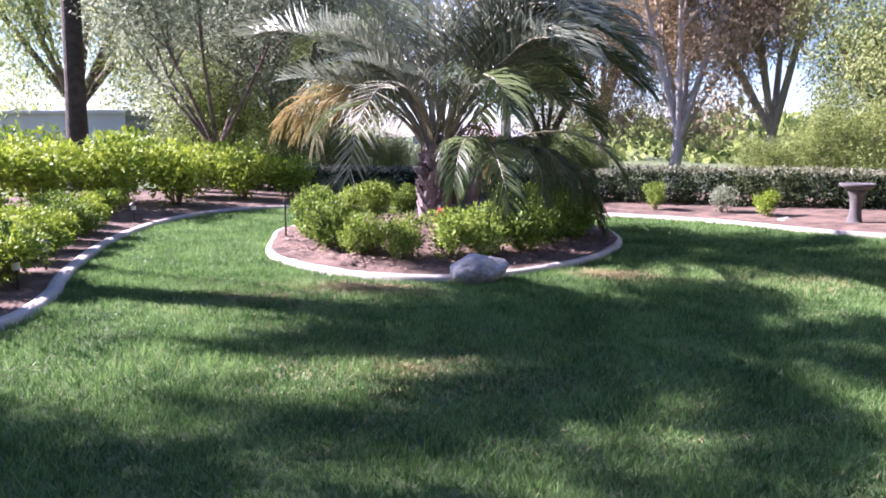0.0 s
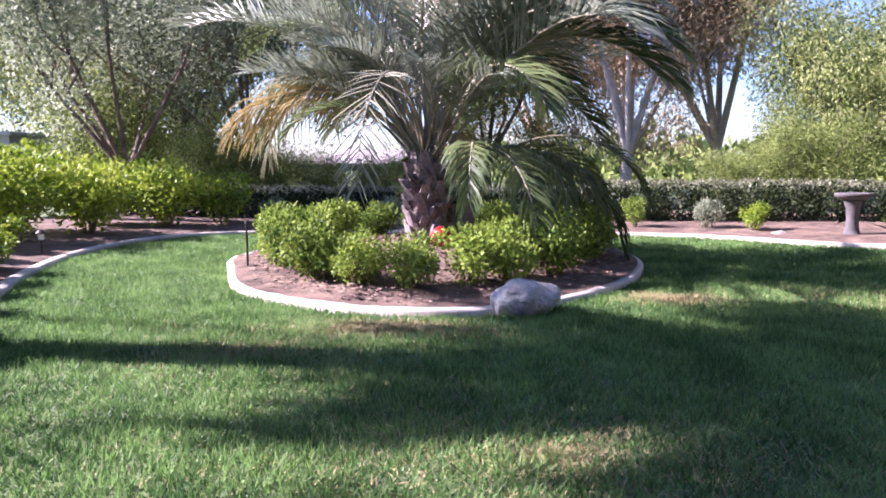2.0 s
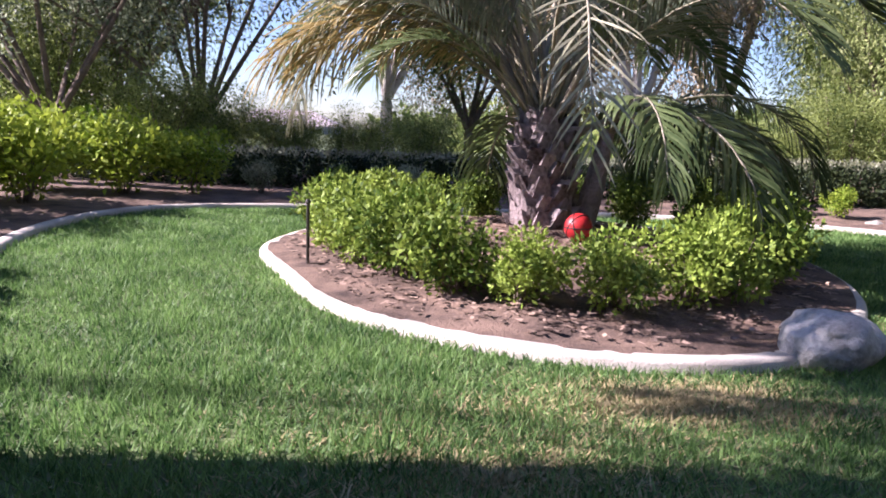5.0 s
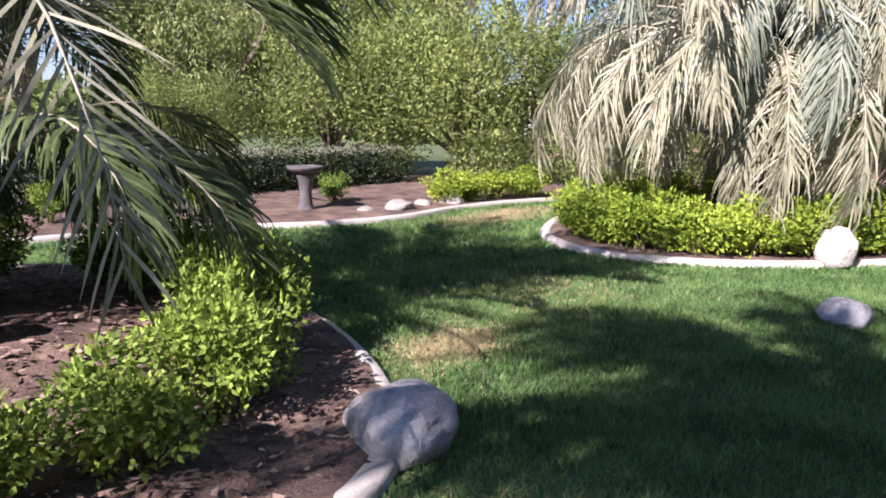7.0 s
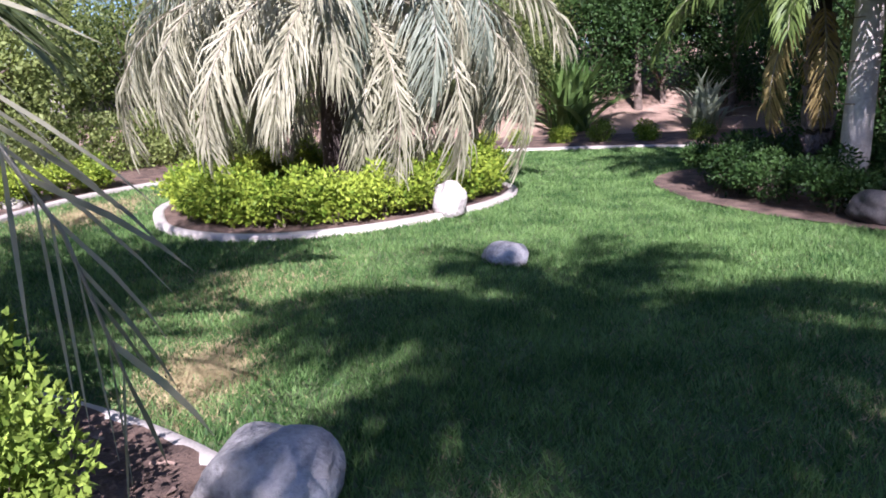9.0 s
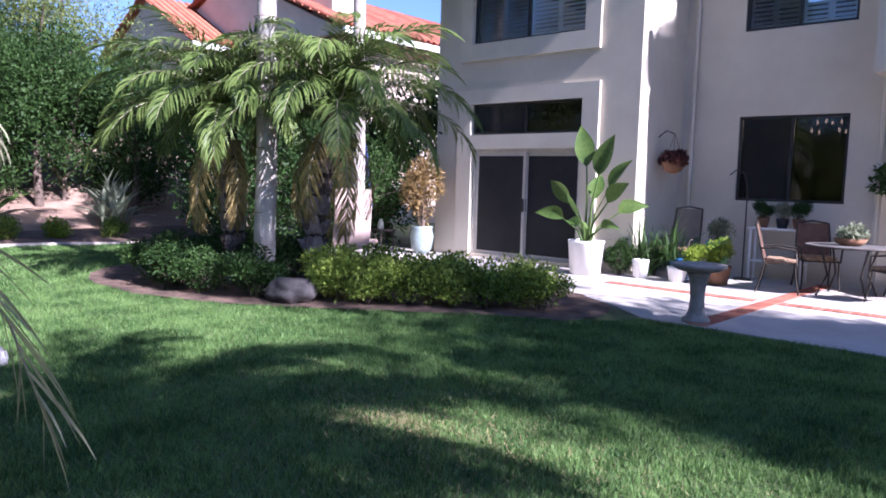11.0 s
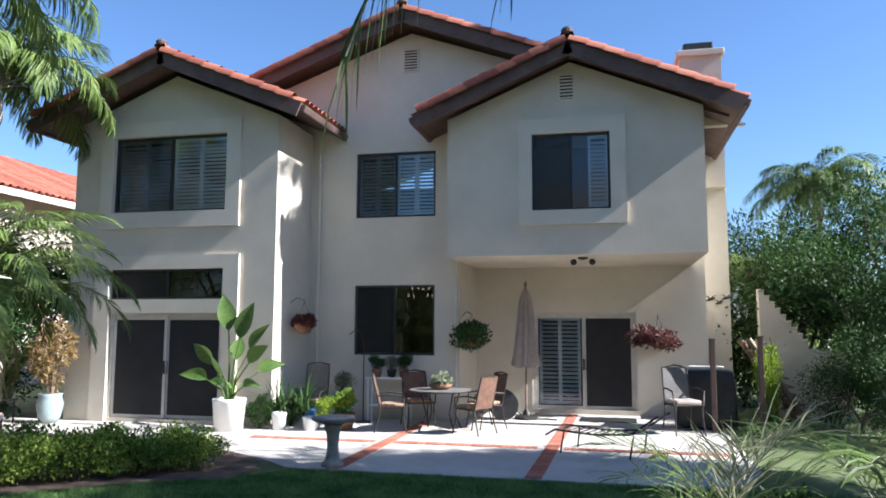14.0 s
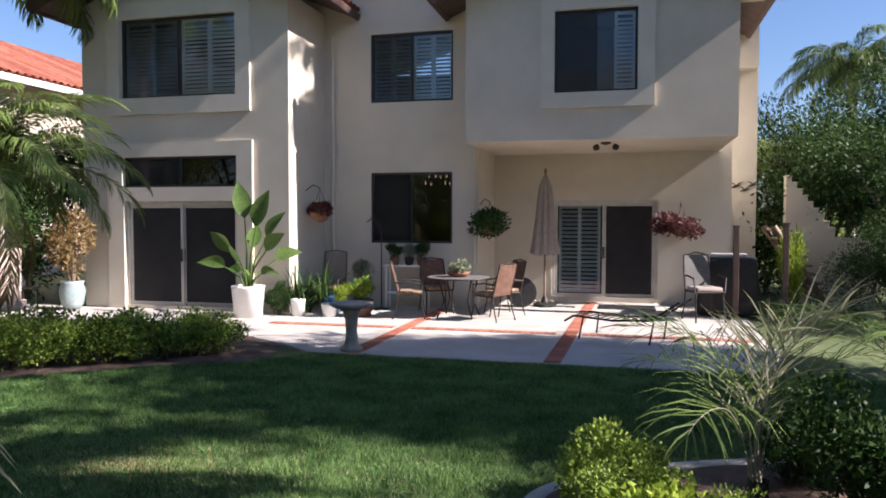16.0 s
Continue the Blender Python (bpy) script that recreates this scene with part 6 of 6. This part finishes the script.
pot("planter", -7.16, 12.1, open_pot(0.25, 0.29, 0.56), M_WHITE, "white cylindrical planter at the patio door")
t = thing("bird_of_paradise", "bird of paradise plant with broad paddle leaves", "plant", Matrix.Translation((-7.16, 12.1, 0.5)))
for i, (az, reach, h, size) in enumerate(((8, 0.16, 1.15, 1.15), (160, 0.08, 1.3, 1.1), (20, 0.34, 0.95, 1.0), (-12, 0.42, 0.72, 0.95), (30, 0.5, 0.55, 0.9), (178, 0.36, 0.68, 1.0), (-165, 0.42, 0.42, 0.9), (150, 0.3, 0.3, 0.8), (-95, 0.22, 0.5, 0.85), (-60, 0.3, 0.3, 0.75), (100, 0.25, 0.75, 0.9), (-10, 0.3, 0.3, 0.7))):
    sx, sy = math.cos(radians(az)), math.sin(radians(az))
    e = np.array([sx * reach, sy * reach, h])
    tube("stalk", [(sx * 0.04, sy * 0.04, 0), e * (0.35, 0.35, 0.55), e], [0.022, 0.016, 0.011], M_BANANA, t, sides=6)
    n, Lf, wf = 9, 0.62 * size, 0.3 * size
    s = np.linspace(0, 1, n)
    lean = reach / h
    dirv = np.array([sx * (0.1 + lean), sy * (0.1 + lean), 1.0])
    dirv /= np.linalg.norm(dirv)
    P = e + np.outer(s * Lf, dirv) + np.outer(-0.3 * lean * s ** 2, (0, 0, 1)) + np.outer(0.08 * s ** 2, (sx, sy, 0))
    side = np.cross(dirv, (0.5 * math.sin(i * 2.1), -1.0, 0.3))
    side /= np.linalg.norm(side)
    w = wf * 0.5 * np.sin(np.pi * np.clip(0.04 + 0.95 * s ** 0.8, 0, 1))
    nv = np.cross(dirv, side)
    V = np.stack([P - np.outer(w, side) - np.outer(w * 0.35, nv), P, P + np.outer(w, side) - np.outer(w * 0.35, nv)], axis=1).reshape(-1, 3)
    F = [(3 * a + b, 3 * a + b + 1, 3 * a + b + 4, 3 * a + b + 3) for a in range(n - 1) for b in range(2)]
    hung("leaf", arrays_mesh("leaf", V, F, M_BANANA, True), t)
pot("urn", -11.0, 12.2, [(0.14, 0), (0.2, 0.12), (0.24, 0.35), (0.2, 0.5), (0.22, 0.55), (0.18, 0.55), (0.15, 0.48), (0.01, 0.47)], M_BLUEPOT, "grey-blue glazed urn beside the wall")
t = thing("bamboo_plant", "bushy bronze-leaved bamboo growing in the urn", "plant", Matrix.Translation((-11.0, 12.2, 0.5)))
hung("foliage", leaves("bamboo", rng, 2600, lumps(rng, 12, 0, 0, 0.85, 0.5, 0.5, 0.85, 0.4), 0.12, 0.022, M_BRONZELEAF), t)
hung("stem", arrays_mesh("stem", *twigs(rng, 16, 0.35, 1.6, 0.008), M_WOOD), t)
pot("flower_pot", -6.35, 12.45, open_pot(0.11, 0.13, 0.3), M_WHITE, "small white flower pot on the patio")
pot("flower_pot", -5.75, 12.5, open_pot(0.12, 0.15, 0.24), M_WHITE, "small pale flower pot on the patio")
strap_plant(-6.5, 12.75, 0.05, 46, 0.95, "dark strappy plant clump against the wall", M_SHADE, 0.035, "strap_plant")
strap_plant(-5.95, 12.75, 0.3, 40, 0.75, "dark strappy plant clump growing from a blue pot", M_SHADE, 0.03, "strap_plant")
bush(DARKB, 1, -6.35, 12.95, 0.05, 0.75, 0.9, "dark leafy plant against the house wall", "plant", "", "leafy_plant", 0.4)
pot("glazed_pot", -5.9, 12.95, open_pot(0.14, 0.17, 0.34), M_BLUE, "blue glazed pot behind the chairs")
pot("glazed_pot", -5.2, 12.7, open_pot(0.15, 0.2, 0.3), M_TERRA, "brown pot holding yellow-green plants")
bush(LIMEB, 1, -5.2, 12.7, 0.26, 0.75, 0.85, "yellow-green potted plant on the patio", "plant", "", "potted_plant", 0.4)
bush(LIMEB, 2, -5.5, 12.45, 0.2, 0.6, 0.8, "yellow-green potted plant on the patio", "plant", "", "potted_plant", 2.0)
bush(DARKB, 1, -6.75, 12.5, 0.03, 0.7, 0.9, "dark green potted plant beside the wall", "plant", "", "potted_plant", 0.7)
bush(OLIVEB, 0, -5.5, 13.4, 0.55, 0.6, 0.8, "grey-green potted plant on a stand", "plant", "", "potted_plant", 1.0)
pot("glazed_pot", -5.5, 13.4, open_pot(0.13, 0.17, 0.62), M_TEAL, "teal glazed pot against the wall")
t = thing("plant_shelf", "white wooden plant shelf under the window", "shelf", at(-4.75, 14.0, 0))
part("top", boxed(-0.45, 0.45, -0.16, 0.16, 0.83, 0.86, bevel=0.006), M_WHITE, t)
part("shelf", boxed(-0.42, 0.42, -0.14, 0.14, 0.3, 0.32, bevel=0.004), M_WHITE, t)
for sx in (-0.42, 0.39):
    for sy in (-0.14, 0.11):
        part("leg", boxed(sx, sx + 0.035, sy, sy + 0.035, 0, 0.83, bevel=0.004), M_WHITE, t)
for i, (x, m) in enumerate(((-5.0, DARKB), (-4.7, OLIVEB), (-4.45, DARKB))):
    pot("flower_pot", x, 13.98, open_pot(0.07, 0.095, 0.16), (M_TERRA, M_BLACK, M_TERRA)[i], "small pot on the plant shelf", 0.88)
    bush(m, i, x, 13.98, 1.0, 0.42, 0.5, "small leafy plant potted on the shelf", "plant", "shelf plants", "potted_plant", i)
# iron crook with a lamp-like hook
t = thing("shepherd_hook", "black iron plant hook beside the window", "hook", at(-5.2, 13.75, 0))
tube("rod", [(0, 0, 0), (0, 0, 1.5), (-0.06, 0, 1.72), (-0.2, 0, 1.78), (-0.3, 0, 1.7)], 0.012, M_METAL, t)
part("foot", lathe([(0.14, 0), (0.14, 0.02), (0.02, 0.04)], 16), M_METAL, t)


def hanging_basket(x, y, z, foliage, r, label, wall):
    t = thing("hanging_basket", label, "hanging basket", Matrix.Translation((x, y, z)), "hanging baskets")
    part("basket", lathe([(0.05, -0.16), (0.14, -0.12), (0.19, 0.0), (0.2, 0.03), (0.17, 0.03), (0.02, 0.0)], 22), M_TERRA, t, "woven fibre basket", True)
    hung("foliage", leaves("basket_foliage", rng, 1700, lumps(rng, 12, 0, 0, 0.06, r, r, r * 0.6, 0.42), 0.085, 0.04, foliage), t)
    top = Vector(wall) - Vector((x, y, z))
    for i in range(3):
        a = i * 2.094
        tube("chain", [(0.18 * math.cos(a), 0.18 * math.sin(a), 0.03), (0, 0, 0.5)], 0.004, M_METAL, t, sides=4)
    tube("bracket", [(0, 0, 0.5), (top.x * 0.5, top.y * 0.5, 0.56), (top.x, top.y, 0.45)], 0.009, M_METAL, t, sides=5)


hanging_basket(-6.33, 13.4, 1.88, M_PLUM, 0.22, "wall basket with trailing flowers on stucco", (-6.63, 13.4, 2.3))
hanging_basket(-3.12, 14.12, 1.62, M_SHADE, 0.52, "hanging basket with a dark green fern", (-3.4, 14.5, 2.1))
hanging_basket(0.5, 15.85, 1.6, M_PLUM, 0.56, "hanging basket of dark red foliage", (0.5, 16.2, 2.1))

# pink-backed chaise, side table and jar by the palms
t = thing("chaise", "chaise with a pale pink canvas back among the shrubs", "chair", at(-9.75, 9.25, 40))
bm = boxed(-0.3, 0.3, -0.03, 0.03, 0.42, 1.32, bevel=0.02)
part("backrest", bm, M_PINK, t, "pale pink canvas back", True, Matrix.Rotation(radians(-12), 4, "X"))
part("seat", boxed(-0.3, 0.3, -0.02, 1.1, 0.34, 0.42, bevel=0.025), M_PINK, t, "", True)
for sx in (-0.28, 0.28):
    for y in (0.02, 1.0):
        tube("leg", [(sx, y, 0), (sx, y, 0.36)], 0.018, M_METAL, t)
t = thing("side_table", "small dark side table on the side patio", "table", at(-12.1, 12.0, 0))
part("top", boxed(-0.35, 0.35, -0.22, 0.22, 0.4, 0.43, bevel=0.008), M_METAL, t)
for sx in (-0.3, 0.3):
    for sy in (-0.18, 0.18):
        tube("leg", [(sx, sy, 0), (sx, sy, 0.4)], 0.014, M_METAL, t)
pot("jar", -12.0, 12.0, [(0.05, 0), (0.07, 0.03), (0.06, 0.14), (0.035, 0.18), (0.04, 0.21), (0.01, 0.21)], M_WHITE, "small white jar on the side table", 0.45)

# porch ceiling light
t = thing("porch_light", "small bronze flush light under the overhang", "lamp", Matrix.Translation((-0.95, 14.0, 3.19)))
part("plate", lathe([(0.02, -0.05), (0.09, -0.03), (0.1, 0.0)], 18), M_BRONZE, t)
for sx in (-1, 1):
    part("shade", lathe([(0.03, 0), (0.06, 0.03), (0.05, 0.1), (0.01, 0.12)], 14), M_BRONZE, t, "", True, Matrix.Translation((0.12 * sx, 0, -0.07)) @ Matrix.Rotation(radians(110 * sx), 4, "Y"))

# chandelier glowing in the dining room
M_BULB = bpy.data.materials.new("lit_bulb")
M_BULB.use_nodes = True
pb = M_BULB.node_tree.nodes["Principled BSDF"]
pb.inputs["Emission Color"].default_value, pb.inputs["Emission Strength"].default_value = (1.0, 0.72, 0.4, 1), 22.0
t = thing("chandelier", "brass chandelier with small lit bulbs indoors", "chandelier", Matrix.Translation((-4.7, 16.2, 2.55)))
tube("rod", [(0, 0, 0.0), (0, 0, 0.64)], 0.012, M_BRONZE, t)
for i in range(8):
    a, zz = i * math.pi / 4, (0.0 if i % 2 else 0.16)
    r = 0.32 if i % 2 else 0.2
    tube("arm", [(0, 0, 0.02 + zz), (r * 0.6 * math.cos(a), r * 0.6 * math.sin(a), -0.06 + zz), (r * math.cos(a), r * math.sin(a), zz)], 0.008, M_BRONZE, t, sides=5)
    part("bulb", lathe([(0.008, 0), (0.024, 0.03), (0.018, 0.06), (0.003, 0.085)], 10), M_BULB, t, "warm lit bulb", True, Matrix.Translation((r * math.cos(a), r * math.sin(a), zz)))

# metal birds on the wall
for i, (x, z, k) in enumerate(((1.72, 2.5, 1.0), (1.9, 2.42, 0.85), (2.06, 2.53, 0.9))):
    t = thing("wall_ornament", "small dark metal bird fixed to the stucco wall", "ornament", Matrix.Translation((x, 17.28, z)) @ Matrix.Scale(k, 4), "metal birds")
    tube("body", [(-0.11, 0, -0.02), (-0.03, -0.01, 0), (0.05, -0.01, 0.02), (0.11, 0, 0.05)], [0.006, 0.028, 0.024, 0.006], M_METAL, t)
    for sx in (-1, 1):
        tube("wing", [(0, -0.01, 0.01), (0.05 * sx, -0.02, 0.07), (0.13 * sx, -0.01, 0.1)], [0.02, 0.014, 0.003], M_METAL, t)
bush(LOOSE, 1, 2.4, 14.9, 0.0, 0.5, 1.5, "tall yellow-green shrub beside the stairs", "bush", "", "leafy_shrub", 0.8)

# ---- stairs on the east side ----
stairs = thing("garden_stairs", "wooden garden stairs beside a stepped stucco wall", "stairs", Matrix.Translation((0, 0, 0)))
bm = bmesh.new()
line = [(2.66, -0.2)]
for i in range(9):
    line += [(2.66 + 0.105 * i, 2.68 - 0.135 * i), (2.66 + 0.105 * (i + 1), 2.68 - 0.135 * i)]
line += [(3.605, 1.42), (4.4, 1.42), (4.4, -0.2)]
fr = [bm.verts.new((x, 16.9, z)) for x, z in line]
bk = [bm.verts.new((x, 17.15, z)) for x, z in line]
bm.faces.new(fr)
bm.faces.new(bk[::-1])
for i in range(len(line)):
    bm.faces.new((fr[i], bk[i], bk[(i + 1) % len(line)], fr[(i + 1) % len(line)]))
part("stepped_wall", bm, M_STUCCO, stairs, "cream stucco wall with a stepped top")
for i in range(9):
    part("cap", boxed(2.65 + 0.105 * i, 2.775 + 0.105 * i, 16.88, 17.17, 2.682 - 0.135 * i, 2.71 - 0.135 * i, bevel=0.006), M_TRIM, stairs)
for i in range(9):
    part("tread", boxed(2.25 + 0.09 * i, 2.55 + 0.09 * i, 15.6, 16.7, 1.55 - 0.17 * i, 1.59 - 0.17 * i, bevel=0.008), M_WOOD, stairs)
for y in (15.6, 16.72):
    tube("stringer", [(2.2, y, 1.65), (3.25, y, 0.0)], 0.06, M_WOOD, stairs, sides=4)
for x, y, h in ((2.12, 14.0, 1.7), (1.3, 13.9, 1.65), (2.6, 15.4, 1.5)):
    p = thing("fence_post", "slim dark wooden post beside the patio", "post", Matrix.Translation((x, y, 0)), "dark posts")
    part("post", boxed(-0.045, 0.045, -0.045, 0.045, -0.1, h, bevel=0.008), M_FASCIA, p)
    part("cap", boxed(-0.055, 0.055, -0.055, 0.055, h, h + 0.03, bevel=0.01), M_FASCIA, p)
hedge(2.3, 18.6, 3.4, 18.6, 0.8, 3.4, "tall clipped hedge above the stairs", 4000, M_TREE, M_TREE)

# ---- neighbouring buildings ----
nb = thing("neighbour_house", "neighbouring pink-beige house with red tile roofs", "house", Matrix.Translation((0, 0, 0)))


def plain_roof(parent, x0, x1, y0, y1, z, rise, along_x, mat, label):
    """A gable roof of overlapping courses."""
    L, D = (x1 - x0, y1 - y0) if along_x else (y1 - y0, x1 - x0)
    V, F = [], []
    rows = max(int(D / 2 / 0.4), 2)
    for sgn in (-1, 1):
        for q in range(rows):
            for k, up in ((q, 0.05), (q + 1, 0.0)):
                d = sgn * D / 2 * (1 - k / rows)
                zz = z + rise * k / rows + up
                V += [(-L / 2, d, zz), (L / 2, d, zz)]
            a = len(V) - 4
            F += [(a, a + 1, a + 3, a + 2)]
            if q:
                F += [(a - 2, a - 1, a + 1, a)]
    m = Matrix.Translation(((x0 + x1) / 2, (y0 + y1) / 2, 0)) @ (Matrix.Identity(4) if along_x else Matrix.Rotation(math.pi / 2, 4, "Z"))
    r = hung("roof", arrays_mesh("roof", V, F, mat), parent, label, m)
    cols = int(L / 0.28)
    pieces = []
    for sgn in (-1, 1):
        for c in range(cols):
            x = -L / 2 + (c + 0.5) * L / cols
            pieces.append(tube_arrays([(x, sgn * D / 2, z + 0.04), (x, 0, z + rise + 0.04)], [0.09, 0.09], 6))
    hung("roof_tiles", arrays_mesh("roof_tiles", *joined(pieces), mat, True), r)["kind"] = "stuff"
    for sgn in (-1, 1):
        hung("fascia", bm_mesh("fascia", boxed(-L / 2, L / 2, sgn * D / 2 - 0.06, sgn * D / 2 + 0.06, z - 0.2, z - 0.01), M_WHITE), r, "white eaves fascia")
    for sx in (-1, 1):
        bm = bmesh.new()
        v = [bm.verts.new((sx * (L / 2 - 0.3) + e, d, zz)) for e in (0, 0.2) for d, zz in ((-D / 2 + 0.3, z - 0.1), (D / 2 - 0.3, z - 0.1), (0, z + rise - 0.1))]
        for f in ((0, 1, 2), (3, 5, 4), (0, 3, 4, 1), (1, 4, 5, 2), (2, 5, 3, 0)):
            bm.faces.new([v[i] for i in f])
        hung("gable_wall", bm_mesh("gable_wall", bm, M_PINKWALL), r)


part("wall", boxed(-30.0, -18.6, 16.6, 29.0, -0.1, 5.9), M_PINKWALL, nb)
plain_roof(nb, -31.0, -17.8, 15.8, 30.0, 5.95, 2.7, False, M_TILE, "red tile roof")
part("wall", boxed(-30.6, -24.5, 15.0, 16.6, -0.1, 5.9), M_PINKWALL, nb)
plain_roof(nb, -31.3, -23.8, 14.3, 24.0, 5.9, 2.0, False, M_TILE, "red tile roof over a gable")
for x in (-29.0, -26.4, -22.5, -20.2):
    y = 14.99 if x < -24 else 16.59
    w = part("window", wall_x(bmesh.new(), x - 0.6, x + 0.6, 3.4, 4.7, y - 0.05, y, ((x - 0.52, x + 0.52, 3.48, 4.62),)), M_WHITE, nb)
    part("pane", boxed(x - 0.52, x + 0.52, y - 0.02, y - 0.012, 3.48, 4.62), M_DARKGLASS, w)
part("chimney", boxed(-20.6, -19.6, 16.8, 17.8, 5.9, 8.6), M_PINKWALL, nb)

gw = thing("grey_shed", "low grey painted garden building behind shrubs", "shed", Matrix.Translation((0, 0, 0)))
part("wall", boxed(10.2, 17.5, -15.5, -12.0, -0.1, 1.86), M_GREYWALL, gw)
part("roof", boxed(10.05, 17.65, -15.65, -11.85, 1.862, 1.98, bevel=0.03), M_GREYWALL, gw, "flat grey roof edge")
fh = thing("far_house", "distant pink house with a pale grey roof", "house", Matrix.Translation((18.5, -108, -1.5)))
part("wall", boxed(-8, 8, -5, 5, 0, 2.7), M_GREYWALL, fh)
bm = bmesh.new()
v = [bm.verts.new(c) for c in ((-9, 6, 2.6), (9, 6, 2.6), (9, -6, 2.6), (-9, -6, 2.6), (-4, 0, 4.9), (4, 0, 4.9))]
for f in ((0, 1, 5, 4), (1, 2, 5), (2, 3, 4, 5), (3, 0, 4), (3, 2, 1, 0)):
    bm.faces.new([v[i] for i in f])
part("roof", bm, M_FARROOF, fh, "pale hipped roof")
for x in (-5.5, -2.0, 2.0, 5.5):
    w = part("window", wall_x(bmesh.new(), x - 0.8, x + 0.8, 1.2, 2.3, 5.0, 5.06, ((x - 0.7, x + 0.7, 1.3, 2.2),)), M_WHITE, fh)
    part("pane", boxed(x - 0.7, x + 0.7, 5.01, 5.03, 1.3, 2.2), M_DARKGLASS, w)
